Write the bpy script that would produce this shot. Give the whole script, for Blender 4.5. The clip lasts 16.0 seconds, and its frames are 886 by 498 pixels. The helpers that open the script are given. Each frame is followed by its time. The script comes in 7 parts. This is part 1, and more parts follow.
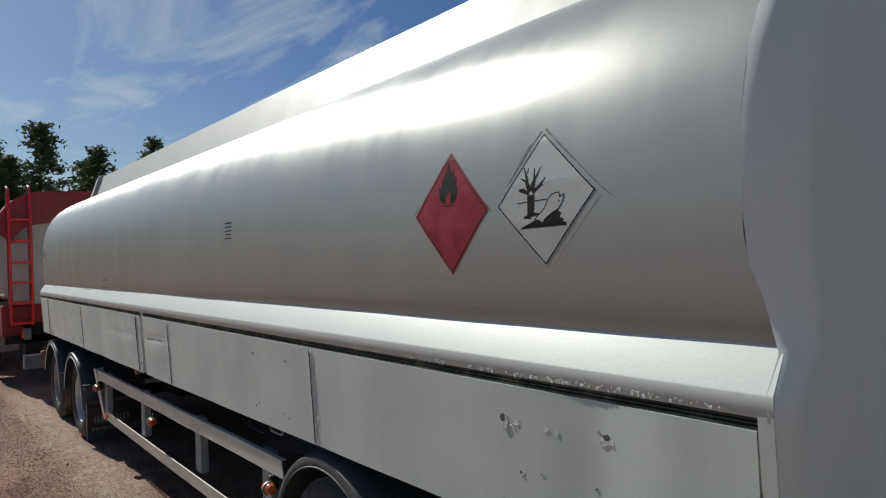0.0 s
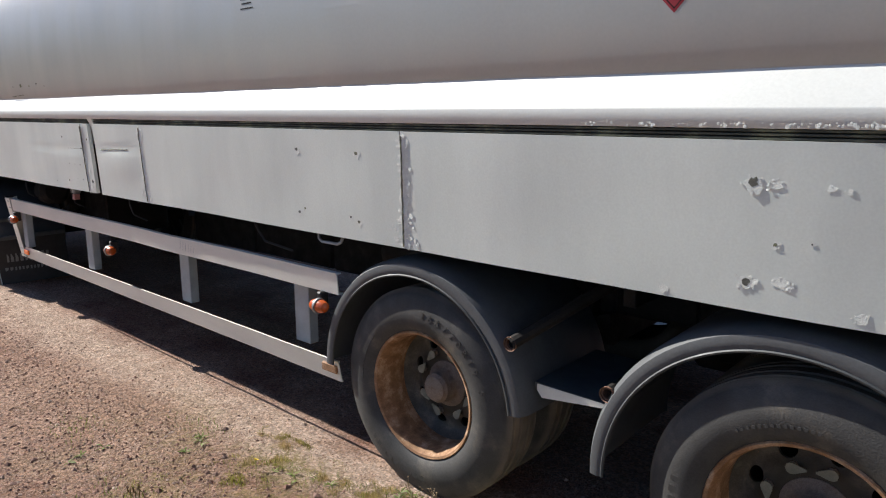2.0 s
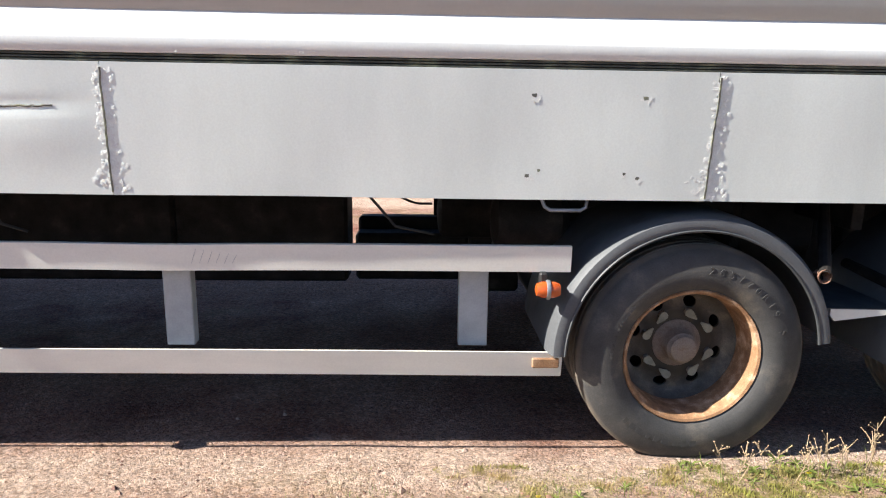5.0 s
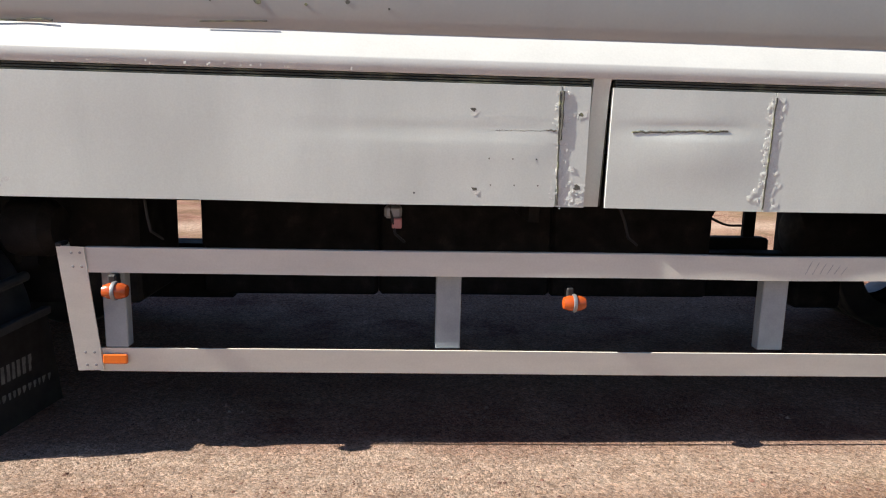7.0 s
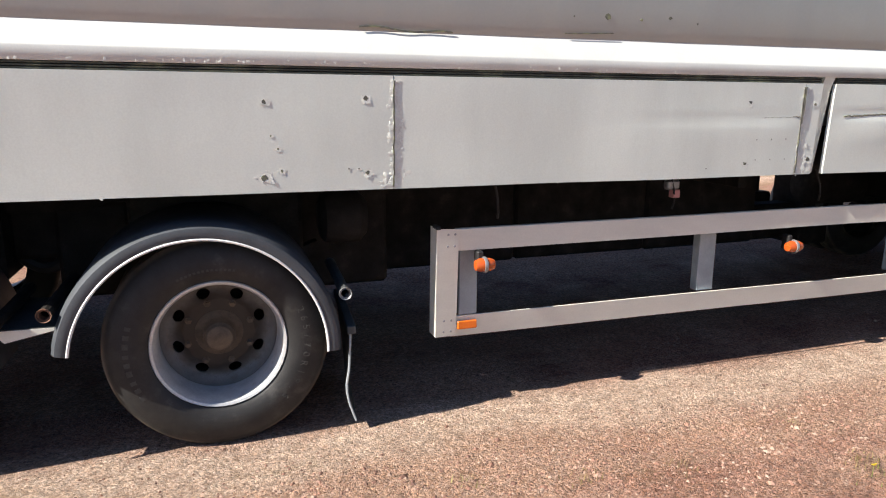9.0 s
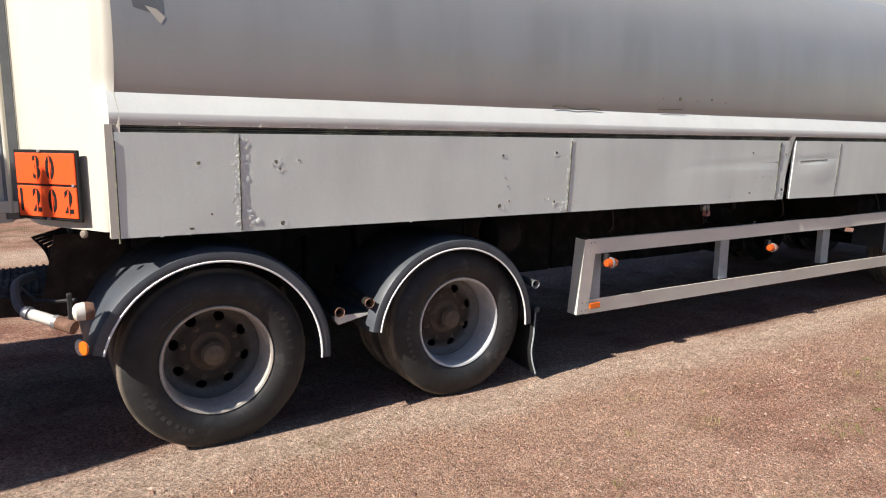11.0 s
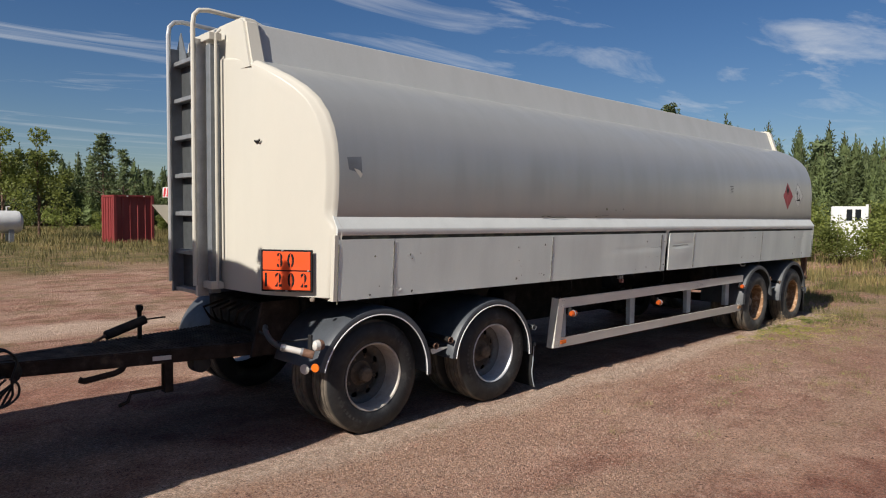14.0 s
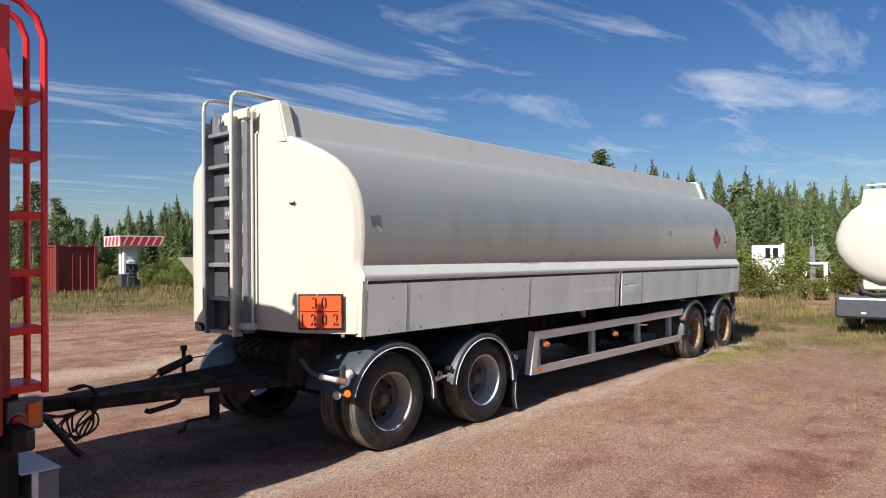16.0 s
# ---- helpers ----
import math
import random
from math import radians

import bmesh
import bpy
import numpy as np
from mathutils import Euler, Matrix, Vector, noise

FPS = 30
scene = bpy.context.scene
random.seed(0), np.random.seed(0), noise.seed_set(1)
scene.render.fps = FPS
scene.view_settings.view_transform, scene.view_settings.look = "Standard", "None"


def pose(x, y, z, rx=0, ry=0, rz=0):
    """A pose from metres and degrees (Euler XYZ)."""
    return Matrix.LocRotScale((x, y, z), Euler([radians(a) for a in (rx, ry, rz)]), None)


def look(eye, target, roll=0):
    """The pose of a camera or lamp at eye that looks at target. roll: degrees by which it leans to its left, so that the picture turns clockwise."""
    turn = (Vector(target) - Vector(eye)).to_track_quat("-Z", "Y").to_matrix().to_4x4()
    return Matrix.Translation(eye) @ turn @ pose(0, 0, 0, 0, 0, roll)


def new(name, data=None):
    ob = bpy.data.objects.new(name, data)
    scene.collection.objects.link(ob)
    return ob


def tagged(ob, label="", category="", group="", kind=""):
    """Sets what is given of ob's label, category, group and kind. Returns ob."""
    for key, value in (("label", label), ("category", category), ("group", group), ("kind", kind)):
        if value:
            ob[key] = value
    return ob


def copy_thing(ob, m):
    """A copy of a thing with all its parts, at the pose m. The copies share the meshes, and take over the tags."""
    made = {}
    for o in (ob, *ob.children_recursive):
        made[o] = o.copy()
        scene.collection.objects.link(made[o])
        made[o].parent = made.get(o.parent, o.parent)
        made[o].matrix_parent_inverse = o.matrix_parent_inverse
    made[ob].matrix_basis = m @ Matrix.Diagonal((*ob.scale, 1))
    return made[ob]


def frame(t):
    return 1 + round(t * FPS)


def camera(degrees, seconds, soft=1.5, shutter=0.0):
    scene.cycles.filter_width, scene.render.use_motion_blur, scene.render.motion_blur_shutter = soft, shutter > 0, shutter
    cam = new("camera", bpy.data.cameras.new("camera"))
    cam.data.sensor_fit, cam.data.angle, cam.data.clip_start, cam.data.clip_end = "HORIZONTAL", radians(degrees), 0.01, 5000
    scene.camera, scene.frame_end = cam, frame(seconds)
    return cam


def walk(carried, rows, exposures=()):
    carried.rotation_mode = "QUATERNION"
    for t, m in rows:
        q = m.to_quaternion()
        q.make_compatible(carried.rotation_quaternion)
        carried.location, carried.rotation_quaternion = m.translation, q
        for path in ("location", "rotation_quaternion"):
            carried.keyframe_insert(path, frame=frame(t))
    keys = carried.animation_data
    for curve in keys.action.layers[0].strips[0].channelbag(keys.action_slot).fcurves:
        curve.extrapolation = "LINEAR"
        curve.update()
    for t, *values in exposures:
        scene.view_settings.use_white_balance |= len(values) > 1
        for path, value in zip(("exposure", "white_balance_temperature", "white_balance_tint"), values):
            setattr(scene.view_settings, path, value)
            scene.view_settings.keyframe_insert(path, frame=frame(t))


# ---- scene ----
cam = camera(66.3, 16.0, soft=1.1)
PATH = [
    (0, (10.403, -1.503, 1.896), (8.842, -0.252, 1.913), -2.1),
    (0.5, (10.322, -1.558, 1.852), (8.586, -0.569, 1.771), -2.3),
    (1, (10.162, -1.59, 1.77), (8.429, -0.614, 1.555), -0.9),
    (1.5, (9.843, -1.731, 1.619), (8.34, -0.44, 1.341), 1.9),
    (2, (9.396, -1.889, 1.551), (8.107, -0.41, 1.166), -0.1),
    (2.5, (8.989, -1.956, 1.474), (8.014, -0.311, 0.889), -2.25),
    (3, (8.673, -2.022, 1.427), (8.267, -0.2, 0.709), -2.65),
    (5.5, (5.941, -2.474, 1.35), (6.004, -0.511, 0.971), 0.7),
    (6, (5.349, -2.466, 1.326), (5.351, -0.508, 0.919), 1.5),
    (6.5, (4.726, -2.571, 1.333), (4.762, -0.602, 0.983), 1.8),
    (7, (4.066, -2.599, 1.328), (4.18, -0.631, 0.989), 1.3),
    (7.5, (3.465, -2.668, 1.406), (3.583, -0.704, 1.049), -0.8),
    (8, (2.928, -2.685, 1.417), (3.262, -0.747, 1.053), 0.0),
    (8.5, (2.417, -2.692, 1.402), (2.948, -0.795, 1.06), -0.3),
    (9, (1.845, -2.739, 1.412), (2.47, -0.887, 0.989), 0.1),
    (9.5, (1.307, -2.763, 1.468), (2.065, -0.952, 1.086), -0.2),
    (10, (0.749, -2.923, 1.482), (1.566, -1.137, 1.104), -0.1),
    (12.5, (-1.583, -3.644, 1.622), (-0.327, -2.104, 1.401), 0.4),
    (13, (-2.012, -3.842, 1.666), (-0.779, -2.281, 1.461), -0.6),
    (13.5, (-2.406, -3.967, 1.704), (-1.081, -2.474, 1.589), -0.6),
    (14, (-2.776, -4.148, 1.728), (-1.409, -2.692, 1.621), 0.5),
    (14.5, (-3.128, -4.212, 1.739), (-1.714, -2.798, 1.68), -0.4),
    (15, (-3.454, -4.258, 1.749), (-1.997, -2.889, 1.697), 0.1),
    (15.5, (-3.727, -4.381, 1.75), (-2.242, -3.041, 1.731), -0.2),
    (16, (-3.929, -4.459, 1.768), (-2.431, -3.134, 1.789), -0.5),
]
LIGHTER = [(0, 0.13, 6150, 4), (0.5, 0.18, 6150, 4), (1, 0.35, 6150, 6), (1.5, 0.79, 6200, 8), (2, 1.02, 6200, 10), (2.5, 1.32, 6300, 10), (3, 1.82, 6350, 10), (5.5, 1.57, 6250, 10), (6, 1.36, 6450, 10), (6.5, 1.20, 6550, 10), (7, 1.20, 6530, 10), (8, 1.28, 6480, 10), (9, 1.35, 6480, 10), (10, 1.23, 6480, 10), (12.5, 0.70, 6450, 10), (13, 0.62, 6450, 10), (14, 0.37, 6400, 10), (15, 0.57, 6300, 10), (16, 0.72, 6250, 10)]
walk(cam, [(t, look(eye, target, roll)) for t, eye, target, roll in PATH], LIGHTER)

SUN = Vector((-1.27, -0.19, 1.0)).normalized()
world = bpy.data.worlds.new("sky")
scene.world = world
world.use_nodes = True
wn, wl = world.node_tree.nodes, world.node_tree.links
wn.clear()
sky = wn.new("ShaderNodeTexSky")
sky.sky_type, sky.sun_disc = "NISHITA", False
sky.sun_elevation, sky.sun_rotation = math.asin(SUN.z), math.atan2(SUN.x, SUN.y)
sky.air_density, sky.dust_density, sky.ozone_density = 1.0, 0.8, 2.6
sky.altitude = 300
wc = wn.new("ShaderNodeTexCoord")
# thin cirrus on a high flat layer: each direction is carried up to that layer
wsep = wn.new("ShaderNodeSeparateXYZ")
wmax = wn.new("ShaderNodeMath")
wmax.operation, wmax.inputs[1].default_value = "MAXIMUM", 0.03
wx, wy = wn.new("ShaderNodeMath"), wn.new("ShaderNodeMath")
wx.operation = wy.operation = "DIVIDE"
wcomb = wn.new("ShaderNodeCombineXYZ")
wm = wn.new("ShaderNodeMapping")
wm.inputs["Scale"].default_value = (0.55, 1.5, 1.0)
wm.inputs["Rotation"].default_value = (0, 0, 0.55)
wm.inputs["Location"].default_value = (0.35, 0.2, 0)
wsat = wn.new("ShaderNodeHueSaturation")
wsat.inputs["Saturation"].default_value, wsat.inputs["Hue"].default_value = 1.27, 0.509
wnoise = wn.new("ShaderNodeTexNoise")
wnoise.inputs["Scale"].default_value, wnoise.inputs["Detail"].default_value = 1.0, 10
wnoise.inputs["Roughness"].default_value, wnoise.inputs["Distortion"].default_value = 0.6, 0.7
wr = wn.new("ShaderNodeValToRGB")
wr.color_ramp.elements[0].position, wr.color_ramp.elements[1].position = 0.52, 0.78
wmix = wn.new("ShaderNodeMixRGB")
wmix.inputs["Color2"].default_value = (10.5, 10.6, 10.8, 1)
wfac = wn.new("ShaderNodeMath")
wfac.operation, wfac.inputs[1].default_value = "MULTIPLY", 0.75
wb = wn.new("ShaderNodeBackground")
wb.inputs["Strength"].default_value = 0.051
wo = wn.new("ShaderNodeOutputWorld")
wl.new(wc.outputs["Generated"], wsep.inputs[0])
wl.new(wsep.outputs["Z"], wmax.inputs[0])
for node, axis in ((wx, "X"), (wy, "Y")):
    wl.new(wsep.outputs[axis], node.inputs[0])
    wl.new(wmax.outputs[0], node.inputs[1])
    wl.new(node.outputs[0], wcomb.inputs[axis])
wl.new(wcomb.outputs[0], wm.inputs["Vector"])
wl.new(sky.outputs["Color"], wsat.inputs["Color"])
wl.new(wm.outputs["Vector"], wnoise.inputs["Vector"])
wl.new(wnoise.outputs["Fac"], wr.inputs["Fac"])
wl.new(wr.outputs["Color"], wfac.inputs[0])
wlow = wn.new("ShaderNodeMapRange")
wlow.inputs["From Min"].default_value, wlow.inputs["From Max"].default_value = 0.03, 0.20
wthin = wn.new("ShaderNodeMath")
wthin.operation = "MULTIPLY"
wl.new(wsep.outputs["Z"], wlow.inputs["Value"])
wl.new(wfac.outputs[0], wthin.inputs[0])
wl.new(wlow.outputs["Result"], wthin.inputs[1])
wl.new(wthin.outputs[0], wmix.inputs["Fac"])
wl.new(wsat.outputs["Color"], wmix.inputs["Color1"])
wl.new(wmix.outputs["Color"], wb.inputs["Color"])
wl.new(wb.outputs["Background"], wo.inputs["Surface"])

sun = new("sun", bpy.data.lights.new("sun", "SUN"))
sun.data.energy, sun.data.angle, sun.data.color = 5.0, radians(0.53), (1.0, 0.93, 0.83)
sun.matrix_world = look(SUN * 50, (0, 0, 0))


# ---- materials ----
def material(name, base, rough=0.6, metal=0.0, vary=0.12, scale=6.0, grain=0.05, grain_scale=160.0, bump=0.15, bump_scale=None,
             second=None, second_at=(0.5, 0.65), coat=0.0, rand=0.0, streak=None, emit=0.0, transmission=0.0):
    """A painted or natural surface: base colour broken up at two scales, with fine relief."""
    mat = bpy.data.materials.new(name)
    mat.use_nodes = True
    nt = mat.node_tree
    n, l = nt.nodes, nt.links
    p = n["Principled BSDF"]
    geo = n.new("ShaderNodeNewGeometry")
    vec = geo.outputs["Position"]
    if streak:
        mp = n.new("ShaderNodeMapping")
        mp.inputs["Scale"].default_value = streak
        l.new(vec, mp.inputs["Vector"])
        svec = mp.outputs["Vector"]
    else:
        svec = vec
    big = n.new("ShaderNodeTexNoise")
    big.inputs["Scale"].default_value, big.inputs["Detail"].default_value, big.inputs["Roughness"].default_value = scale, 6, 0.6
    l.new(svec, big.inputs["Vector"])
    fine = n.new("ShaderNodeTexNoise")
    fine.inputs["Scale"].default_value, fine.inputs["Detail"].default_value = grain_scale, 3
    l.new(vec, fine.inputs["Vector"])

    def ramp(src, lo, hi, a=0.3, b=0.7):
        r = n.new("ShaderNodeMapRange")
        r.inputs["From Min"].default_value, r.inputs["From Max"].default_value = a, b
        r.inputs["To Min"].default_value, r.inputs["To Max"].default_value = lo, hi
        l.new(src, r.inputs["Value"])
        return r.outputs["Result"]
    col = n.new("ShaderNodeRGB")
    col.outputs[0].default_value = (*base, 1)
    out = col.outputs[0]
    if second:
        mx = n.new("ShaderNodeMixRGB")
        mx.inputs["Color2"].default_value = (*second, 1)
        l.new(ramp(big.outputs["Fac"], 0, 1, *second_at), mx.inputs["Fac"])
        l.new(out, mx.inputs["Color1"])
        out = mx.outputs["Color"]
    value = n.new("ShaderNodeMath")
    value.operation = "MULTIPLY"
    l.new(ramp(big.outputs["Fac"], 1 - vary, 1 + vary), value.inputs[0])
    l.new(ramp(fine.outputs["Fac"], 1 - grain, 1 + grain), value.inputs[1])
    v = value.outputs[0]
    if rand:
        info = n.new("ShaderNodeObjectInfo")
        r2 = n.new("ShaderNodeMath")
        r2.operation = "MULTIPLY"
        l.new(ramp(info.outputs["Random"], 1 - rand, 1 + rand, 0, 1), r2.inputs[0])
        l.new(v, r2.inputs[1])
        v = r2.outputs[0]
    hsv = n.new("ShaderNodeHueSaturation")
    l.new(v, hsv.inputs["Value"])
    l.new(out, hsv.inputs["Color"])
    l.new(hsv.outputs["Color"], p.inputs["Base Color"])
    l.new(ramp(big.outputs["Fac"], min(1, rough * 1.15), rough * 0.85), p.inputs["Roughness"])
    p.inputs["Metallic"].default_value = metal
    p.inputs["Coat Weight"].default_value = coat
    p.inputs["Transmission Weight"].default_value = transmission
    if emit:
        p.inputs["Emission Color"].default_value = (*base, 1)
        p.inputs["Emission Strength"].default_value = emit
    if bump:
        b = n.new("ShaderNodeBump")
        b.inputs["Strength"].default_value, b.inputs["Distance"].default_value = bump, 0.004
        if bump_scale:
            bt = n.new("ShaderNodeTexNoise")
            bt.inputs["Scale"].default_value, bt.inputs["Detail"].default_value = bump_scale, 4
            l.new(vec, bt.inputs["Vector"])
            l.new(bt.outputs["Fac"], b.inputs["Height"])
        else:
            l.new(fine.outputs["Fac"], b.inputs["Height"])
        l.new(b.outputs["Normal"], p.inputs["Normal"])
    return mat


SILVER = material("silver_tank_paint", (0.41, 0.415, 0.40), 0.37, 0.42, 0.03, 2.6, 0.02, 90, 0.02, 2.2, streak=(1.6, 1, 0.25))
SKIRT = material("pale_grey_skirt_paint", (0.668, 0.712, 0.670), 0.48, 0.1, 0.09, 1.8, 0.035, 140, 0.08, 6.0, streak=(1.3, 1, 0.35))
COAM = material("grey_coaming_paint", (0.43, 0.435, 0.42), 0.55, 0.1, 0.06, 2.6, 0.03, 90, 0.04, 2.2, streak=(1.2, 1, 0.3))
LEDGE = material("light_grey_ledge_paint", (0.62, 0.635, 0.605), 0.45, 0.1, 0.06, 4, 0.03, 120, 0.06)
WHITE = material("cream_white_paint", (0.515, 0.491, 0.425), 0.42, 0.0, 0.04, 2.0, 0.015, 120, 0.05, streak=(1, 1, 0.3))
REARWHITE = material("off_white_rear_paint", (0.80, 0.81, 0.775), 0.45, 0.0, 0.05, 3, 0.02, 120, 0.05, streak=(1, 1, 0.3))
FLAKE = material("flaking_paint", (0.66, 0.685, 0.64), 0.65, 0.0, 0.14, 30, 0.10, 300, 0.25)
FILLER = material("dark_weld_gap", (0.10, 0.10, 0.085), 0.85, 0.0, 0.3, 30, 0.2, 250, 0.4, second=(0.16, 0.17, 0.09))
SEAL = material("mossy_rubber_seal", (0.060, 0.064, 0.050), 0.75, 0.0, 0.3, 9, 0.2, 200, 0.3, second=(0.19, 0.20, 0.12), second_at=(0.5, 0.75))
RAIL = material("off_white_guard_rail_paint", (0.70, 0.70, 0.635), 0.4, 0.05, 0.06, 5, 0.03, 130, 0.06, streak=(0.6, 2, 2))
POST = material("blue_grey_post_paint", (0.33, 0.37, 0.39), 0.5, 0.1, 0.15, 8, 0.05, 150, 0.1)
DARKMUD = material("dark_grey_mudguard_plastic", (0.055, 0.062, 0.072), 0.5, 0.0, 0.2, 7, 0.08, 120, 0.12)
GREYMUD = material("weathered_grey_mudguard_plastic", (0.085, 0.090, 0.095), 0.55, 0.0, 0.2, 7, 0.08, 120, 0.12, second=(0.055, 0.058, 0.062), second_at=(0.5, 0.7))
PIPING = material("white_edge_piping", (0.75, 0.75, 0.73), 0.5, 0.0, 0.1, 12, 0.05, 200, 0.05)
TYRE = material("dusty_black_rubber", (0.014, 0.014, 0.0145), 0.62, 0.0, 0.35, 9, 0.15, 180, 0.25, second=(0.045, 0.043, 0.040), second_at=(0.58, 0.8))
TYREREAR = material("dusty_grey_brown_rubber", (0.050, 0.049, 0.047), 0.7, 0.0, 0.3, 7, 0.15, 180, 0.25, second=(0.10, 0.088, 0.07), second_at=(0.54, 0.74))
TYRETXT = material("raised_rubber_lettering", (0.040, 0.039, 0.038), 0.7, 0.0, 0.2, 20, 0.1, 200, 0.1)
RIMGREY = material("dull_silver_rim", (0.55, 0.56, 0.57), 0.42, 0.35, 0.15, 14, 0.1, 160, 0.15, second=(0.30, 0.27, 0.23), second_at=(0.60, 0.78))
RIMDARK = material("dusty_dark_rim", (0.40, 0.37, 0.33), 0.6, 0.1, 0.2, 14, 0.1, 160, 0.2, second=(0.24, 0.17, 0.12), second_at=(0.58, 0.76))
RIMRUST = material("rusty_orange_rim", (0.27, 0.145, 0.070), 0.75, 0.0, 0.4, 16, 0.2, 200, 0.3, second=(0.39, 0.275, 0.185), second_at=(0.5, 0.72))
DISC = material("oily_wheel_disc", (0.032, 0.030, 0.028), 0.62, 0.1, 0.3, 18, 0.15, 200, 0.3, second=(0.085, 0.075, 0.062), second_at=(0.55, 0.75))
DUSTDISC = material("dull_grey_wheel_disc", (0.175, 0.168, 0.158), 0.6, 0.1, 0.2, 18, 0.12, 200, 0.25, second=(0.105, 0.092, 0.076), second_at=(0.5, 0.72))
FRONTDISC = material("grey_brown_wheel_disc", (0.13, 0.122, 0.11), 0.65, 0.1, 0.3, 16, 0.15, 200, 0.3, second=(0.08, 0.066, 0.052), second_at=(0.5, 0.72))
REARDISC = material("dusty_dark_wheel_disc", (0.092, 0.083, 0.068), 0.66, 0.1, 0.35, 14, 0.18, 200, 0.3, second=(0.15, 0.125, 0.09), second_at=(0.52, 0.74))
HUB = material("rusty_hub_steel", (0.22, 0.18, 0.145), 0.7, 0.1, 0.3, 25, 0.2, 250, 0.35, second=(0.12, 0.085, 0.06), second_at=(0.5, 0.7))
NUT = material("worn_nut_marker", (0.22, 0.225, 0.18), 0.6, 0.0, 0.25, 30, 0.1, 250, 0.15)
BLACK = material("grimy_black_chassis", (0.018, 0.016, 0.0145), 0.75, 0.0, 0.4, 7, 0.2, 140, 0.3, second=(0.032, 0.027, 0.022), second_at=(0.57, 0.8))
STEEL = material("galvanised_steel", (0.30, 0.31, 0.32), 0.5, 0.6, 0.2, 12, 0.08, 180, 0.1)
BROWN = material("brown_greased_drawbar", (0.036, 0.025, 0.019), 0.85, 0.1, 0.35, 8, 0.15, 160, 0.25, second=(0.075, 0.05, 0.035), second_at=(0.58, 0.78))
RUST = material("brown_rust", (0.16, 0.085, 0.055), 0.85, 0.0, 0.4, 25, 0.25, 220, 0.4)
SIDELENS = material("dull_orange_red_lens", (0.42, 0.075, 0.012), 0.25, 0.0, 0.08, 20, 0.03, 200, 0.03, coat=0.3)
AMBER = material("amber_lens", (0.72, 0.15, 0.015), 0.22, 0.0, 0.06, 20, 0.03, 200, 0.03, coat=0.4)
REDLENS = material("red_lens", (0.45, 0.03, 0.02), 0.22, 0.0, 0.06, 20, 0.03, 200, 0.03, coat=0.4)
CLEAR = material("white_lens", (0.56, 0.54, 0.50), 0.3, 0.0, 0.06, 20, 0.03, 200, 0.03, coat=0.3)
ORANGE = material("orange_hazard_plate", (0.74, 0.080, 0.012), 0.45, 0.0, 0.07, 6, 0.03, 120, 0.05)
INK = material("black_print", (0.012, 0.012, 0.013), 0.55, 0.0, 0.2, 20, 0.1, 200, 0.03)
DIAMOND = material("faded_red_label", (0.30, 0.035, 0.048), 0.45, 0.0, 0.12, 8, 0.03, 120, 0.05, second=(0.36, 0.06, 0.075), second_at=(0.45, 0.65))
DWHITE = material("faded_white_label", (0.52, 0.525, 0.51), 0.42, 0.2, 0.06, 6, 0.02, 120, 0.04)
ALU = material("ladder_aluminium", (0.50, 0.50, 0.49), 0.42, 0.6, 0.12, 10, 0.05, 160, 0.08)
LADGREY = material("grey_ladder_steel", (0.16, 0.175, 0.19), 0.5, 0.2, 0.15, 10, 0.05, 160, 0.08)
TRED = material("bright_red_enamel", (0.72, 0.020, 0.020), 0.45, 0.0, 0.1, 5, 0.03, 130, 0.05, coat=0.2)
TDARKRED = material("dark_red_enamel", (0.30, 0.018, 0.018), 0.42, 0.0, 0.12, 5, 0.03, 130, 0.05)
TSILVER = material("truck_tank_silver", (0.55, 0.55, 0.55), 0.34, 0.5, 0.06, 3, 0.02, 100, 0.03)
GLASSDARK = material("dark_cab_glass", (0.012, 0.014, 0.016), 0.08, 0.0, 0.05, 5, 0.0, 100, 0.0, coat=0.5)
STEPGREY = material("worn_grey_step", (0.055, 0.06, 0.062), 0.6, 0.1, 0.2, 8, 0.06, 150, 0.1)
DARKHUB = material("oily_hub", (0.11, 0.080, 0.053), 0.65, 0.1, 0.3, 25, 0.2, 250, 0.3)
FADED = material("faded_grey_print", (0.17, 0.175, 0.17), 0.7, 0.0, 0.3, 30, 0.1, 200, 0.05)
SCRUB = material("brown_dry_weeds", (0.15, 0.10, 0.045), 0.8, 0.0, 0.4, 2.0, 0.3, 20, 0.0, second=(0.20, 0.17, 0.06), second_at=(0.45, 0.6))
RUBBER = material("black_rubber_hose", (0.012, 0.012, 0.0125), 0.6, 0.0, 0.2, 15, 0.1, 200, 0.1)
CONT = material("red_container_paint", (0.20, 0.024, 0.024), 0.6, 0.0, 0.18, 2, 0.06, 80, 0.1, second=(0.16, 0.032, 0.03), second_at=(0.5, 0.7), streak=(1, 1, 0.3))
KRED = material("red_stripe", (0.55, 0.03, 0.04), 0.5, 0.0, 0.08, 4, 0.03, 100, 0.03)
KWHITE = material("white_sheet_metal", (0.62, 0.62, 0.60), 0.5, 0.0, 0.08, 3, 0.03, 100, 0.04)
BARK = material("pine_bark", (0.13, 0.085, 0.06), 0.9, 0.0, 0.3, 6, 0.2, 40, 0.5, second=(0.20, 0.11, 0.06), second_at=(0.5, 0.7), rand=0.2)
NEEDLE = material("dark_pine_needles", (0.092, 0.120, 0.050), 0.75, 0.0, 0.35, 1.2, 0.2, 30, 0.0, rand=0.35)
